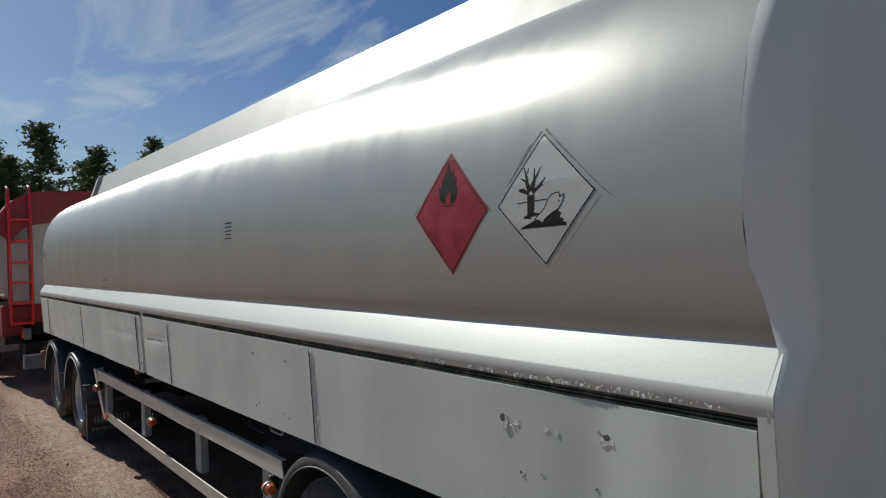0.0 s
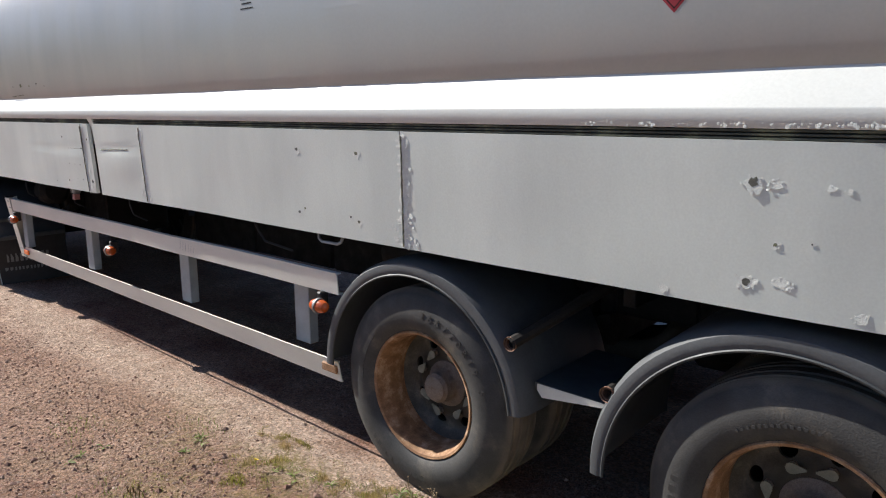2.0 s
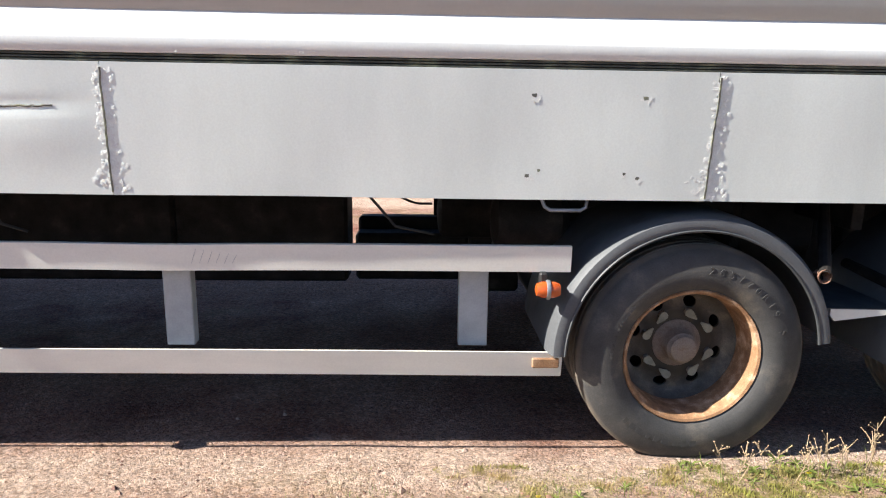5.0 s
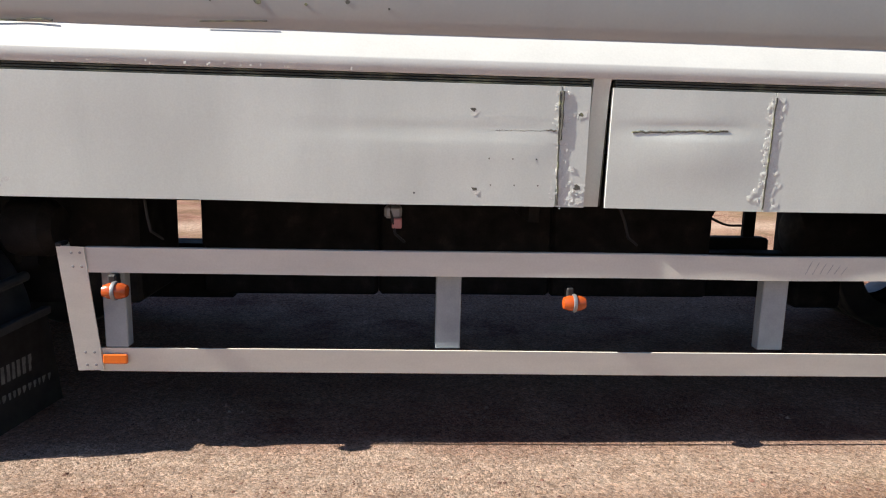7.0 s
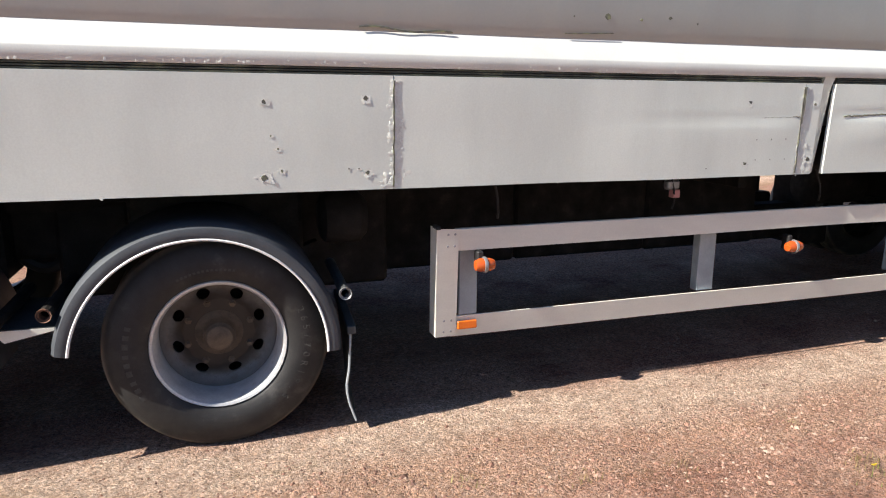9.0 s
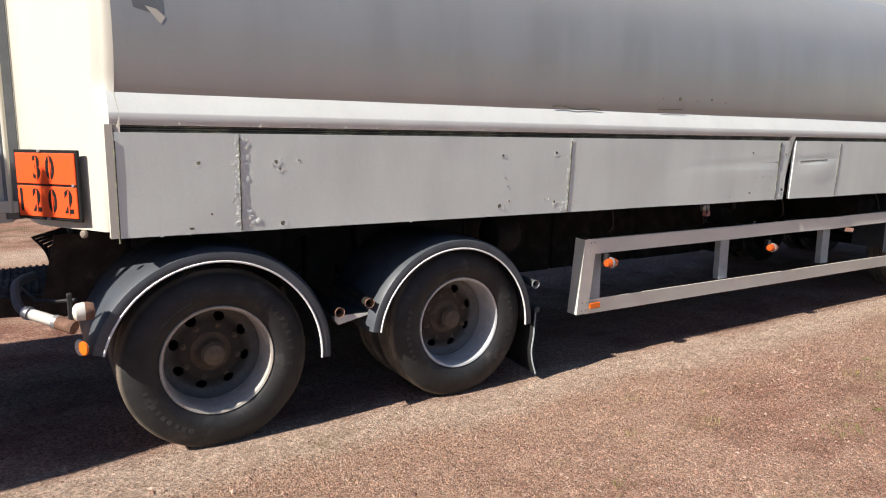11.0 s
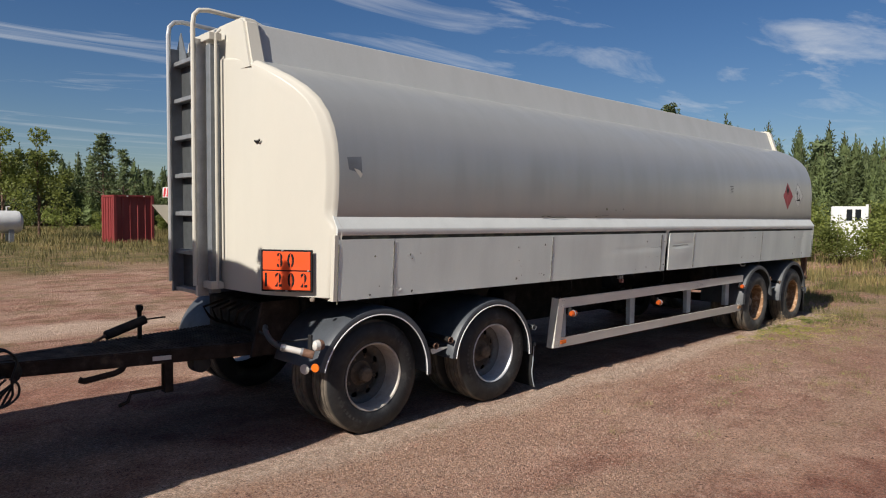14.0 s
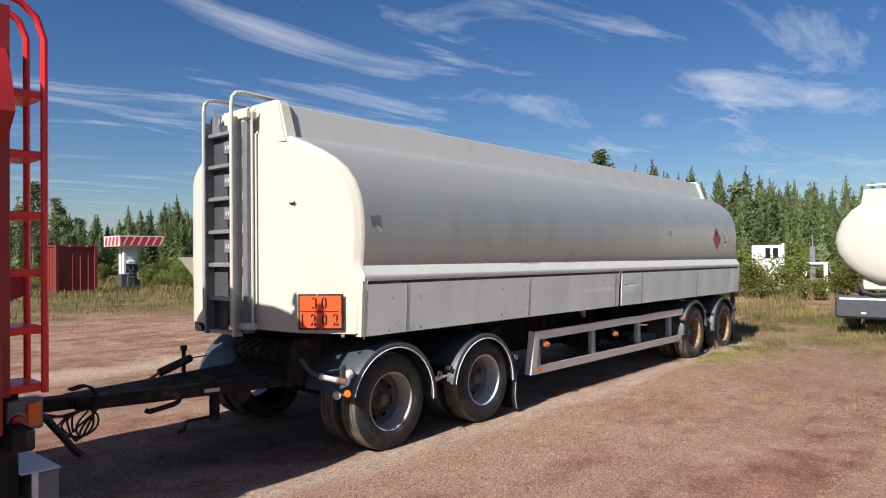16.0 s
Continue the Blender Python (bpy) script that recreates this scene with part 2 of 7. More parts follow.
SPRUCE = material("green_spruce_needles", (0.092, 0.122, 0.040), 0.75, 0.0, 0.35, 1.0, 0.2, 30, 0.0, rand=0.35)
LEAF = material("bright_green_leaves", (0.20, 0.23, 0.055), 0.6, 0.0, 0.3, 2.5, 0.2, 40, 0.0, rand=0.3)
GRASS = material("grass_blades", (0.135, 0.128, 0.040), 0.7, 0.0, 0.4, 0.5, 0.35, 9, 0.0, second=(0.27, 0.20, 0.082), second_at=(0.44, 0.66))
MOSS = material("yellow_green_low_grass", (0.28, 0.27, 0.06), 0.75, 0.0, 0.3, 3, 0.3, 30, 0.0, second=(0.36, 0.27, 0.13), second_at=(0.45, 0.65))
FRESH = material("fresh_weed_leaves", (0.17, 0.21, 0.045), 0.6, 0.0, 0.3, 5, 0.2, 40, 0.0)
STALK = material("dry_stalks", (0.34, 0.25, 0.15), 0.8, 0.0, 0.3, 8, 0.2, 60, 0.0)
YELLOW = material("yellow_petals", (0.75, 0.58, 0.03), 0.6, 0.0, 0.1, 9, 0.1, 60, 0.0)

SILVER.node_tree.nodes["Noise Texture"].inputs["Detail"].default_value = 2.5
SILVER.node_tree.nodes["Principled BSDF"].inputs["Specular IOR Level"].default_value = 0.16
SKIRT.node_tree.nodes["Principled BSDF"].inputs["Specular IOR Level"].default_value = 0.16
for m_ in (BLACK, BROWN):
    m_.node_tree.nodes["Principled BSDF"].inputs["Specular IOR Level"].default_value = 0.2
for m_ in (INK, DIAMOND, DWHITE):
    m_.node_tree.nodes["Principled BSDF"].inputs["Specular IOR Level"].default_value = 0.15


SOIL = material("tan_dug_soil", (0.36, 0.265, 0.18), 0.95, 0.0, 0.25, 12, 0.2, 120, 0.4, second=(0.28, 0.19, 0.125), second_at=(0.45, 0.65))


def stone_material():
    mat = material("gravel_stones", (0.36, 0.25, 0.20), 0.85, 0.0, 0.3, 3, 0.15, 90, 0.2)
    n, l = mat.node_tree.nodes, mat.node_tree.links
    geo = n.new("ShaderNodeNewGeometry")
    r = n.new("ShaderNodeValToRGB")
    r.color_ramp.elements[0].color, r.color_ramp.elements[1].color = (0.10, 0.052, 0.039, 1), (0.36, 0.265, 0.205, 1)
    e = r.color_ramp.elements.new(0.55)
    e.color = (0.26, 0.136, 0.096, 1)
    n["Principled BSDF"].inputs["Diffuse Roughness"].default_value = 0.12
    l.new(geo.outputs["Random Per Island"], r.inputs["Fac"])
    l.new(r.outputs["Color"], n["Hue/Saturation/Value"].inputs["Color"])
    return mat


def ground_material():
    """Pink-brown gravel yard, sandy along the wheel line, dry grass beyond the tracks."""
    mat = bpy.data.materials.new("gravel_yard")
    mat.use_nodes = True
    n, l = mat.node_tree.nodes, mat.node_tree.links
    p = n["Principled BSDF"]
    geo = n.new("ShaderNodeNewGeometry")
    pos = geo.outputs["Position"]

    def tex(scale, detail=5, rough=0.6, src=pos):
        t = n.new("ShaderNodeTexNoise")
        t.inputs["Scale"].default_value, t.inputs["Detail"].default_value, t.inputs["Roughness"].default_value = scale, detail, rough
        l.new(src, t.inputs["Vector"])
        return t.outputs["Fac"]

    def rng(src, a, b, lo=0.0, hi=1.0):
        r = n.new("ShaderNodeMapRange")
        r.inputs["From Min"].default_value, r.inputs["From Max"].default_value = a, b
        r.inputs["To Min"].default_value, r.inputs["To Max"].default_value = lo, hi
        l.new(src, r.inputs["Value"])
        return r.outputs["Result"]

    def op(kind, a, b):
        m = n.new("ShaderNodeMath")
        m.operation = kind
        for i, s in enumerate((a, b)):
            if isinstance(s, (int, float)):
                m.inputs[i].default_value = s
            else:
                l.new(s, m.inputs[i])
        return m.outputs[0]

    def mix(f, a, b):
        m = n.new("ShaderNodeMixRGB")
        l.new(f, m.inputs["Fac"])
        for s, key in ((a, "Color1"), (b, "Color2")):
            if isinstance(s, tuple):
                m.inputs[key].default_value = (*s, 1)
            else:
                l.new(s, m.inputs[key])
        return m.outputs["Color"]
    sep = n.new("ShaderNodeSeparateXYZ")
    l.new(pos, sep.inputs[0])
    x, y = sep.outputs["X"], sep.outputs["Y"]
    streaks = n.new("ShaderNodeMapping")
    streaks.inputs["Scale"].default_value = (0.10, 1.0, 1.0)
    streaks.inputs["Rotation"].default_value = (0, 0, 0.10)
    l.new(pos, streaks.inputs["Vector"])
    col = mix(rng(tex(2.2), 0.35, 0.65), (0.190, 0.088, 0.057), (0.330, 0.176, 0.118))
    col = mix(op("MULTIPLY", rng(tex(0.55, 6, 0.62), 0.46, 0.58), 0.75), col, mix(rng(tex(3.1, 7, 0.65), 0.36, 0.64), (0.30, 0.185, 0.122), (0.46, 0.315, 0.222)))
    col = mix(rng(tex(1.1, 6, 0.6, streaks.outputs["Vector"]), 0.46, 0.60), col, (0.33, 0.208, 0.138))
    # tan stops under the trailer; redder ground there tints its shade in the colour
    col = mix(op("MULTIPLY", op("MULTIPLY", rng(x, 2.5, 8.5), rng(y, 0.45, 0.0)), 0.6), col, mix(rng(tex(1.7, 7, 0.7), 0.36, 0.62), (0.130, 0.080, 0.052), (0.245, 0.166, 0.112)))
    wob = rng(tex(0.8), 0, 1, -0.35, 0.35)
    near = op("SUBTRACT", 1.0, rng(op("ABSOLUTE", op("ADD", op("ADD", y, 0.07), wob), 0.0), 0.10, 0.30))
    inx = op("MULTIPLY", rng(x, -3.0, -1.0), op("SUBTRACT", 1.0, rng(x, 10.0, 12.0)))
    sandy = op("MULTIPLY", op("MULTIPLY", near, inx), 0.9)
    col = mix(sandy, col, mix(rng(tex(9, 6), 0.35, 0.65), (0.365, 0.262, 0.190), (0.47, 0.36, 0.272)))
    worn = op("SUBTRACT", 1.0, rng(op("ABSOLUTE", op("ADD", op("ADD", y, 1.0), op("MULTIPLY", wob, 3.0)), 0.0), 0.4, 1.7))
    col = mix(op("MULTIPLY", op("MULTIPLY", worn, rng(tex(1.3, 7, 0.7), 0.38, 0.60)), 0.22), col, (0.37, 0.262, 0.190))
    rut = op("ADD", op("SUBTRACT", y, 6.7), op("ADD", op("MULTIPLY", x, -0.10), op("MULTIPLY", wob, 1.6)))
    rut = op("SUBTRACT", 1.0, rng(op("ABSOLUTE", rut, 0.0), 0.25, 0.75))
    col = mix(op("MULTIPLY", rut, 0.85), col, (0.44, 0.325, 0.235))
    pebbles = n.new("ShaderNodeTexVoronoi")
    pebbles.inputs["Scale"].default_value = 105
    pebbles.inputs["Randomness"].default_value = 1.0
    l.new(pos, pebbles.inputs["Vector"])
    peb = n.new("ShaderNodeHueSaturation")
    tone = n.new("ShaderNodeSeparateColor")
    l.new(pebbles.outputs["Color"], tone.inputs[0])
    l.new(op("MULTIPLY", rng(tone.outputs[0], 0, 1, 0.70, 1.54), rng(tex(34, 8, 0.8), 0.3, 0.7, 0.52, 1.48)), peb.inputs["Value"])
    l.new(rng(tone.outputs[1], 0, 1, 0.80, 1.06), peb.inputs["Saturation"])
    peb.inputs["Hue"].default_value = 0.495
    l.new(col, peb.inputs["Color"])
    col = peb.outputs["Color"]
    wob2 = rng(tex(0.16), 0.25, 0.75, -7, 7)
    field = rng(op("ADD", y, wob2), 13, 19)
    west = rng(op("ADD", x, wob2), -50, -56)
    east = op("MULTIPLY", rng(op("ADD", x, op("MULTIPLY", wob2, 0.35)), 8.5, 12.0), rng(tex(0.55), 0.46, 0.62))
    grassy = op("MAXIMUM", field, op("MAXIMUM", west, east))
    grassy = op("MULTIPLY", grassy, rng(tex(0.5, 7), 0.25, 0.55, 0.55, 1.0))
    patches = op("MULTIPLY", rng(tex(1.6, 7, 0.7), 0.60, 0.72), 0.45)
    clumps = op("MULTIPLY", op("MULTIPLY", rng(y, 3.0, 5.0), rng(tex(1.4, 8, 0.75), 0.48, 0.60)), op("MULTIPLY", op("SUBTRACT", 1.0, rut), 0.55))
    grassy = op("MAXIMUM", grassy, op("MAXIMUM", patches, clumps))
    gcol = mix(rng(tex(0.9, 7), 0.38, 0.62), (0.095, 0.090, 0.032), (0.20, 0.145, 0.068))
    col = mix(grassy, col, gcol)
    mossx = op("MULTIPLY", rng(x, 5.6, 7.6), op("MULTIPLY", rng(y, -0.03, -0.12), rng(y, -1.9, -0.5)))
    mossy = op("MULTIPLY", mossx, op("MULTIPLY", rng(tex(2.6, 8, 0.75), 0.45, 0.56), rng(tex(26, 6, 0.7), 0.36, 0.58)))
    col = mix(op("MULTIPLY", mossy, 0.9), col, mix(rng(tex(7, 6), 0.38, 0.62), (0.150, 0.140, 0.040), (0.30, 0.235, 0.085)))
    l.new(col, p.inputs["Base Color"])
    p.inputs["Roughness"].default_value = 0.92
    p.inputs["Specular IOR Level"].default_value = 0.12
    p.inputs["Diffuse Roughness"].default_value = 0.12
    b = n.new("ShaderNodeBump")
    b.inputs["Strength"].default_value, b.inputs["Distance"].default_value = 1.0, 0.024
    h = op("ADD", op("MULTIPLY", pebbles.outputs["Distance"], -0.35), op("ADD", op("MULTIPLY", tex(26, 7, 0.7), 0.9), op("MULTIPLY", tex(140, 6, 0.75), 0.9)))
    l.new(h, b.inputs["Height"])
    l.new(b.outputs["Normal"], p.inputs["Normal"])
    return mat


def leafy(mat, share):
    """Lets some light through thin leaves."""
    n, l = mat.node_tree.nodes, mat.node_tree.links
    tr = n.new("ShaderNodeBsdfTranslucent")
    mx = n.new("ShaderNodeMixShader")
    mx.inputs["Fac"].default_value = share
    l.new(n["Hue/Saturation/Value"].outputs["Color"], tr.inputs["Color"])
    l.new(n["Principled BSDF"].outputs["BSDF"], mx.inputs[1])
    l.new(tr.outputs["BSDF"], mx.inputs[2])
    l.new(mx.outputs["Shader"], n["Material Output"].inputs["Surface"])


for m_, share in ((LEAF, 0.55), (GRASS, 0.3), (FRESH, 0.35), (MOSS, 0.3), (SPRUCE, 0.2), (NEEDLE, 0.2)):
    leafy(m_, share)
STONE, GROUND = stone_material(), ground_material()


def dusty_tread(mat):
    """Pale dust caked on the running face of the tyres."""
    n, l = mat.node_tree.nodes, mat.node_tree.links
    tc = n.new("ShaderNodeTexCoord")
    mul = n.new("ShaderNodeVectorMath")
    mul.operation = "MULTIPLY"
    mul.inputs[1].default_value = (1, 0, 1)
    ln = n.new("ShaderNodeVectorMath")
    ln.operation = "LENGTH"
    r = n.new("ShaderNodeMapRange")
    r.inputs["From Min"].default_value, r.inputs["From Max"].default_value = 0.428, 0.446
    noise_ = n.new("ShaderNodeTexNoise")
    noise_.inputs["Scale"].default_value, noise_.inputs["Detail"].default_value = 7, 6
    f = n.new("ShaderNodeMapRange")
    f.inputs["From Min"].default_value, f.inputs["From Max"].default_value, f.inputs["To Min"].default_value = 0.3, 0.66, 0.15
    m = n.new("ShaderNodeMath")
    m.operation = "MULTIPLY"
    mix = n.new("ShaderNodeMixRGB")
    mix.inputs["Color2"].default_value = (0.21, 0.172, 0.13, 1)
    l.new(tc.outputs["Object"], mul.inputs[0])
    l.new(mul.outputs["Vector"], ln.inputs[0])
    l.new(ln.outputs["Value"], r.inputs["Value"])
    l.new(tc.outputs["Object"], noise_.inputs["Vector"])
    l.new(noise_.outputs["Fac"], f.inputs["Value"])
    l.new(r.outputs["Result"], m.inputs[0])
    l.new(f.outputs["Result"], m.inputs[1])
    l.new(m.outputs[0], mix.inputs["Fac"])
    hsv = n["Hue/Saturation/Value"]
    l.new(hsv.outputs["Color"], mix.inputs["Color1"])
    l.new(mix.outputs["Color"], n["Principled BSDF"].inputs["Base Color"])


dusty_tread(TYRE)
dusty_tread(TYREREAR)


def oily_middle(mat, colour, r0, r1):
    """Brown grease flung out round the hub of a wheel disc."""
    n, l = mat.node_tree.nodes, mat.node_tree.links
    tc = n.new("ShaderNodeTexCoord")
    mul = n.new("ShaderNodeVectorMath")
    mul.operation = "MULTIPLY"
    mul.inputs[1].default_value = (1, 0, 1)
    ln = n.new("ShaderNodeVectorMath")
    ln.operation = "LENGTH"
    blot = n.new("ShaderNodeTexNoise")
    blot.inputs["Scale"].default_value, blot.inputs["Detail"].default_value = 11, 5
    add = n.new("ShaderNodeMath")
    add.operation, add.inputs[1].default_value = "MULTIPLY_ADD", 0.10
    r = n.new("ShaderNodeMapRange")
    r.interpolation_type = "SMOOTHSTEP"
    r.inputs["From Min"].default_value, r.inputs["From Max"].default_value = r1 + 0.05, r0 + 0.05
    mix = n.new("ShaderNodeMixRGB")
    mix.inputs["Color2"].default_value = (*colour, 1)
    l.new(tc.outputs["Object"], mul.inputs[0])
    l.new(mul.outputs["Vector"], ln.inputs[0])
    l.new(tc.outputs["Object"], blot.inputs["Vector"])
    l.new(blot.outputs["Fac"], add.inputs[0])
    l.new(ln.outputs["Value"], add.inputs[2])
    l.new(add.outputs[0], r.inputs["Value"])
    l.new(r.outputs["Result"], mix.inputs["Fac"])
    l.new(n["Hue/Saturation/Value"].outputs["Color"], mix.inputs["Color1"])
    l.new(mix.outputs["Color"], n["Principled BSDF"].inputs["Base Color"])


oily_middle(DUSTDISC, (0.045, 0.032, 0.021), 0.15, 0.235)
oily_middle(FRONTDISC, (0.036, 0.028, 0.020), 0.15, 0.24)
oily_middle(REARDISC, (0.040, 0.034, 0.024), 0.12, 0.19)


def tank_stains():
    """Grey road film in upright smears along the tank's belly line."""
    n, l = SILVER.node_tree.nodes, SILVER.node_tree.links
    geo = n.new("ShaderNodeNewGeometry")
    sep = n.new("ShaderNodeSeparateXYZ")
    l.new(geo.outputs["Position"], sep.inputs[0])

    def rng(src, a, b, lo=0.0, hi=1.0):
        r = n.new("ShaderNodeMapRange")
        r.interpolation_type = "SMOOTHSTEP"
        for key, v in (("From Min", a), ("From Max", b), ("To Min", lo), ("To Max", hi)):
            r.inputs[key].default_value = v
        l.new(src, r.inputs["Value"])
        return r.outputs["Result"]

    def times(a, b):
        m = n.new("ShaderNodeMath")
        m.operation = "MULTIPLY"
        l.new(a, m.inputs[0])
        l.new(b, m.inputs[1])
        return m.outputs[0]
    mp = n.new("ShaderNodeMapping")
    mp.inputs["Scale"].default_value = (1.7, 1, 0.32)
    l.new(geo.outputs["Position"], mp.inputs["Vector"])
    t = n.new("ShaderNodeTexNoise")
    t.inputs["Scale"].default_value, t.inputs["Detail"].default_value, t.inputs["Roughness"].default_value = 1.6, 3, 0.55
    l.new(mp.outputs["Vector"], t.inputs["Vector"])
    band = times(rng(sep.outputs["Z"], 1.80, 1.98), rng(sep.outputs["Z"], 2.38, 2.12))
    f = times(times(band, rng(sep.outputs["X"], 7.4, 5.4)), rng(t.outputs["Fac"], 0.42, 0.66, 0.0, 0.30))
    mix = n.new("ShaderNodeMixRGB")
    mix.inputs["Color2"].default_value = (0.27, 0.275, 0.26, 1)
    l.new(f, mix.inputs["Fac"])
    l.new(n["Hue/Saturation/Value"].outputs["Color"], mix.inputs["Color1"])
    l.new(mix.outputs["Color"], n["Principled BSDF"].inputs["Base Color"])


tank_stains()


# ---- building helpers ----
def thing(name, label, category, group="", kind="", at=(0, 0, 0)):
    ob = new(name)
    ob.location = at
    ob.empty_display_size = 0.2
    return tagged(ob, label, category, group, kind)


def mesh_of(name, bm, mat, smooth=35):
    me = bpy.data.meshes.new(name)
    bm.to_mesh(me)
    bm.free()
    me.materials.append(mat)
    if smooth:
        me.polygons.foreach_set("use_smooth", [True] * len(me.polygons))
        me.set_sharp_from_angle(angle=radians(smooth))
    return me


def part(name, bm, mat, parent, label="", smooth=35, m=None):
    ob = new(name, mesh_of(name, bm, mat, smooth))
    ob.parent = parent
    if m is not None:
        ob.matrix_basis = m
    if label:
        ob["label"] = label
    return ob


def shared(name, me, parent, m=None, label=""):
    ob = new(name, me)
    ob.parent = parent
    if m is not None:
        ob.matrix_basis = m
    if label:
        ob["label"] = label
    return ob


def solid(name, bm, mat, label, category, group="", kind="", smooth=35):
    return tagged(new(name, mesh_of(name, bm, mat, smooth)), label, category, group, kind)


def raw(name, verts, faces, mat, smooth=False):
    me = bpy.data.meshes.new(name)
    me.from_pydata(verts, [], faces)
    me.materials.append(mat)
    if smooth:
        me.polygons.foreach_set("use_smooth", [True] * len(me.polygons))
    return me


def box(lo, hi, bevel=0.004, bm=None, m=None):
    bm = bm or bmesh.new()
    size = [b - a for a, b in zip(lo, hi)]
    mid = [(a + b) / 2 for a, b in zip(lo, hi)]
    t = Matrix.Translation(mid) @ Matrix.Diagonal((*size, 1))
    if m is not None:
        t = m @ t
    vs = bmesh.ops.create_cube(bm, size=1, matrix=t)["verts"]
    if bevel:
        es = list({e for v in vs for e in v.link_edges})
        bmesh.ops.bevel(bm, geom=es, offset=min(bevel, min(size) * 0.3), segments=1, affect="EDGES")
    return bm


def tube(pts, r, seg=8, bm=None, r2=None, caps=True):
    """A round bar along a line of points."""
    bm = bm or bmesh.new()
    pts = [Vector(p) for p in pts]
    rings = []
    side = None
    for i, p in enumerate(pts):
        d = (pts[min(i + 1, len(pts) - 1)] - pts[max(i - 1, 0)]).normalized()
        if side is None:
            side = d.orthogonal().normalized()
        side = (side - d * side.dot(d)).normalized()
        up = d.cross(side)
        rr = r if r2 is None else r + (r2 - r) * i / max(1, len(pts) - 1)
        rings.append([bm.verts.new(p + (side * math.cos(a) + up * math.sin(a)) * rr) for a in [2 * math.pi * k / seg for k in range(seg)]])
    for a, b in zip(rings, rings[1:]):
        for k in range(seg):
            bm.faces.new((a[k], a[(k + 1) % seg], b[(k + 1) % seg], b[k]))
    if caps:
        bm.faces.new(rings[0][::-1])
        bm.faces.new(rings[-1])
    return bm


def soft_tube(pts, r, seg=8, bm=None, steps=7):
    """A round bar bent smoothly through the points."""
    p = [Vector(q) for q in pts]
    p = [2 * p[0] - p[1]] + p + [2 * p[-1] - p[-2]]
    out = []
    for a, b, c, d in zip(p, p[1:], p[2:], p[3:]):
        for i in range(steps):
            t = i / steps
            out.append(0.5 * (2 * b + (c - a) * t + (2 * a - 5 * b + 4 * c - d) * t * t + (3 * b - a - 3 * c + d) * t ** 3))
    out.append(p[-2])
    return tube(out, r, seg, bm)


def lathe(profile, seg=32, bm=None, m=None):
    """Turns (radius, y) points about the y axis."""
    bm = bm or bmesh.new()
    m = m or Matrix()
    rings = []
    for r, h in profile:
        if r < 1e-6:
            rings.append([bm.verts.new(m @ Vector((0, h, 0)))])
        else:
            rings.append([bm.verts.new(m @ Vector((r * math.cos(a), h, r * math.sin(a)))) for a in [2 * math.pi * k / seg for k in range(seg)]])
    for a, b in zip(rings, rings[1:]):
        for k in range(seg):
            j = (k + 1) % seg
            if len(a) == 1 and len(b) > 1:
                bm.faces.new((a[0], b[k], b[j]))
            elif len(b) == 1 and len(a) > 1:
                bm.faces.new((a[k], b[0], a[j]))
            elif len(a) > 1:
                bm.faces.new((a[k], b[k], b[j], a[j]))
    return bm


def extrude_x(section, x0, x1, steps=1, bm=None, close=True, bend=None, caps=True):
    """A (y, z) section drawn along x. bend(x) gives an offset (dy, dz)."""
    bm = bm or bmesh.new()
    rings = []
    for i in range(steps + 1):
        x = x0 + (x1 - x0) * i / steps
        dy, dz = bend(x) if bend else (0, 0)
        rings.append([bm.verts.new((x, y + dy, z + dz)) for y, z in section])
    n = len(section)
    for a, b in zip(rings, rings[1:]):
        for k in range(n if close else n - 1):
            j = (k + 1) % n
            bm.faces.new((a[k], b[k], b[j], a[j]))
    if close and caps:
        bm.faces.new(rings[0])
        bm.faces.new(rings[-1][::-1])
    bmesh.ops.recalc_face_normals(bm, faces=bm.faces)
    return bm


def prism(outline, depth, m, bm=None):
    """A flat outline in local x, z with a thickness along local y, laid by m."""
    bm = bm or bmesh.new()
    a = [bm.verts.new(m @ Vector((x, 0, z))) for x, z in outline]
    b = [bm.verts.new(m @ Vector((x, depth, z))) for x, z in outline]
    bm.faces.new(a)
    bm.faces.new(b[::-1])
    k = len(outline)
    for i in range(k):
        bm.faces.new((a[i], b[i], b[(i + 1) % k], a[(i + 1) % k]))
    bmesh.ops.recalc_face_normals(bm, faces=bm.faces)
    return bm


def letters(text, size, depth, spacing=1.0, bold=0.0):
    """Mesh of a word in the built-in font, in the local x, z plane, facing -y."""
    cu = bpy.data.curves.new("letters", "FONT")
    cu.body, cu.size, cu.extrude, cu.align_x, cu.align_y, cu.space_character = text, size, depth, "CENTER", "CENTER", spacing
    cu.resolution_u, cu.offset = 3, bold
    ob = bpy.data.objects.new("letters", cu)
    scene.collection.objects.link(ob)
    me = bpy.data.meshes.new_from_object(ob.evaluated_get(bpy.context.evaluated_depsgraph_get()))
    bpy.data.objects.remove(ob)
    me.transform(Matrix.Rotation(radians(90), 4, "X"))
    return me


def text_part(name, text, size, mat, parent, m, label="", spacing=1.0, depth=0.0015, bold=0.0):
    me = letters(text, size, depth, spacing, bold)
    me.materials.clear()
    me.materials.append(mat)
    return shared(name, me, parent, m, label)


rnd = random.Random(5)


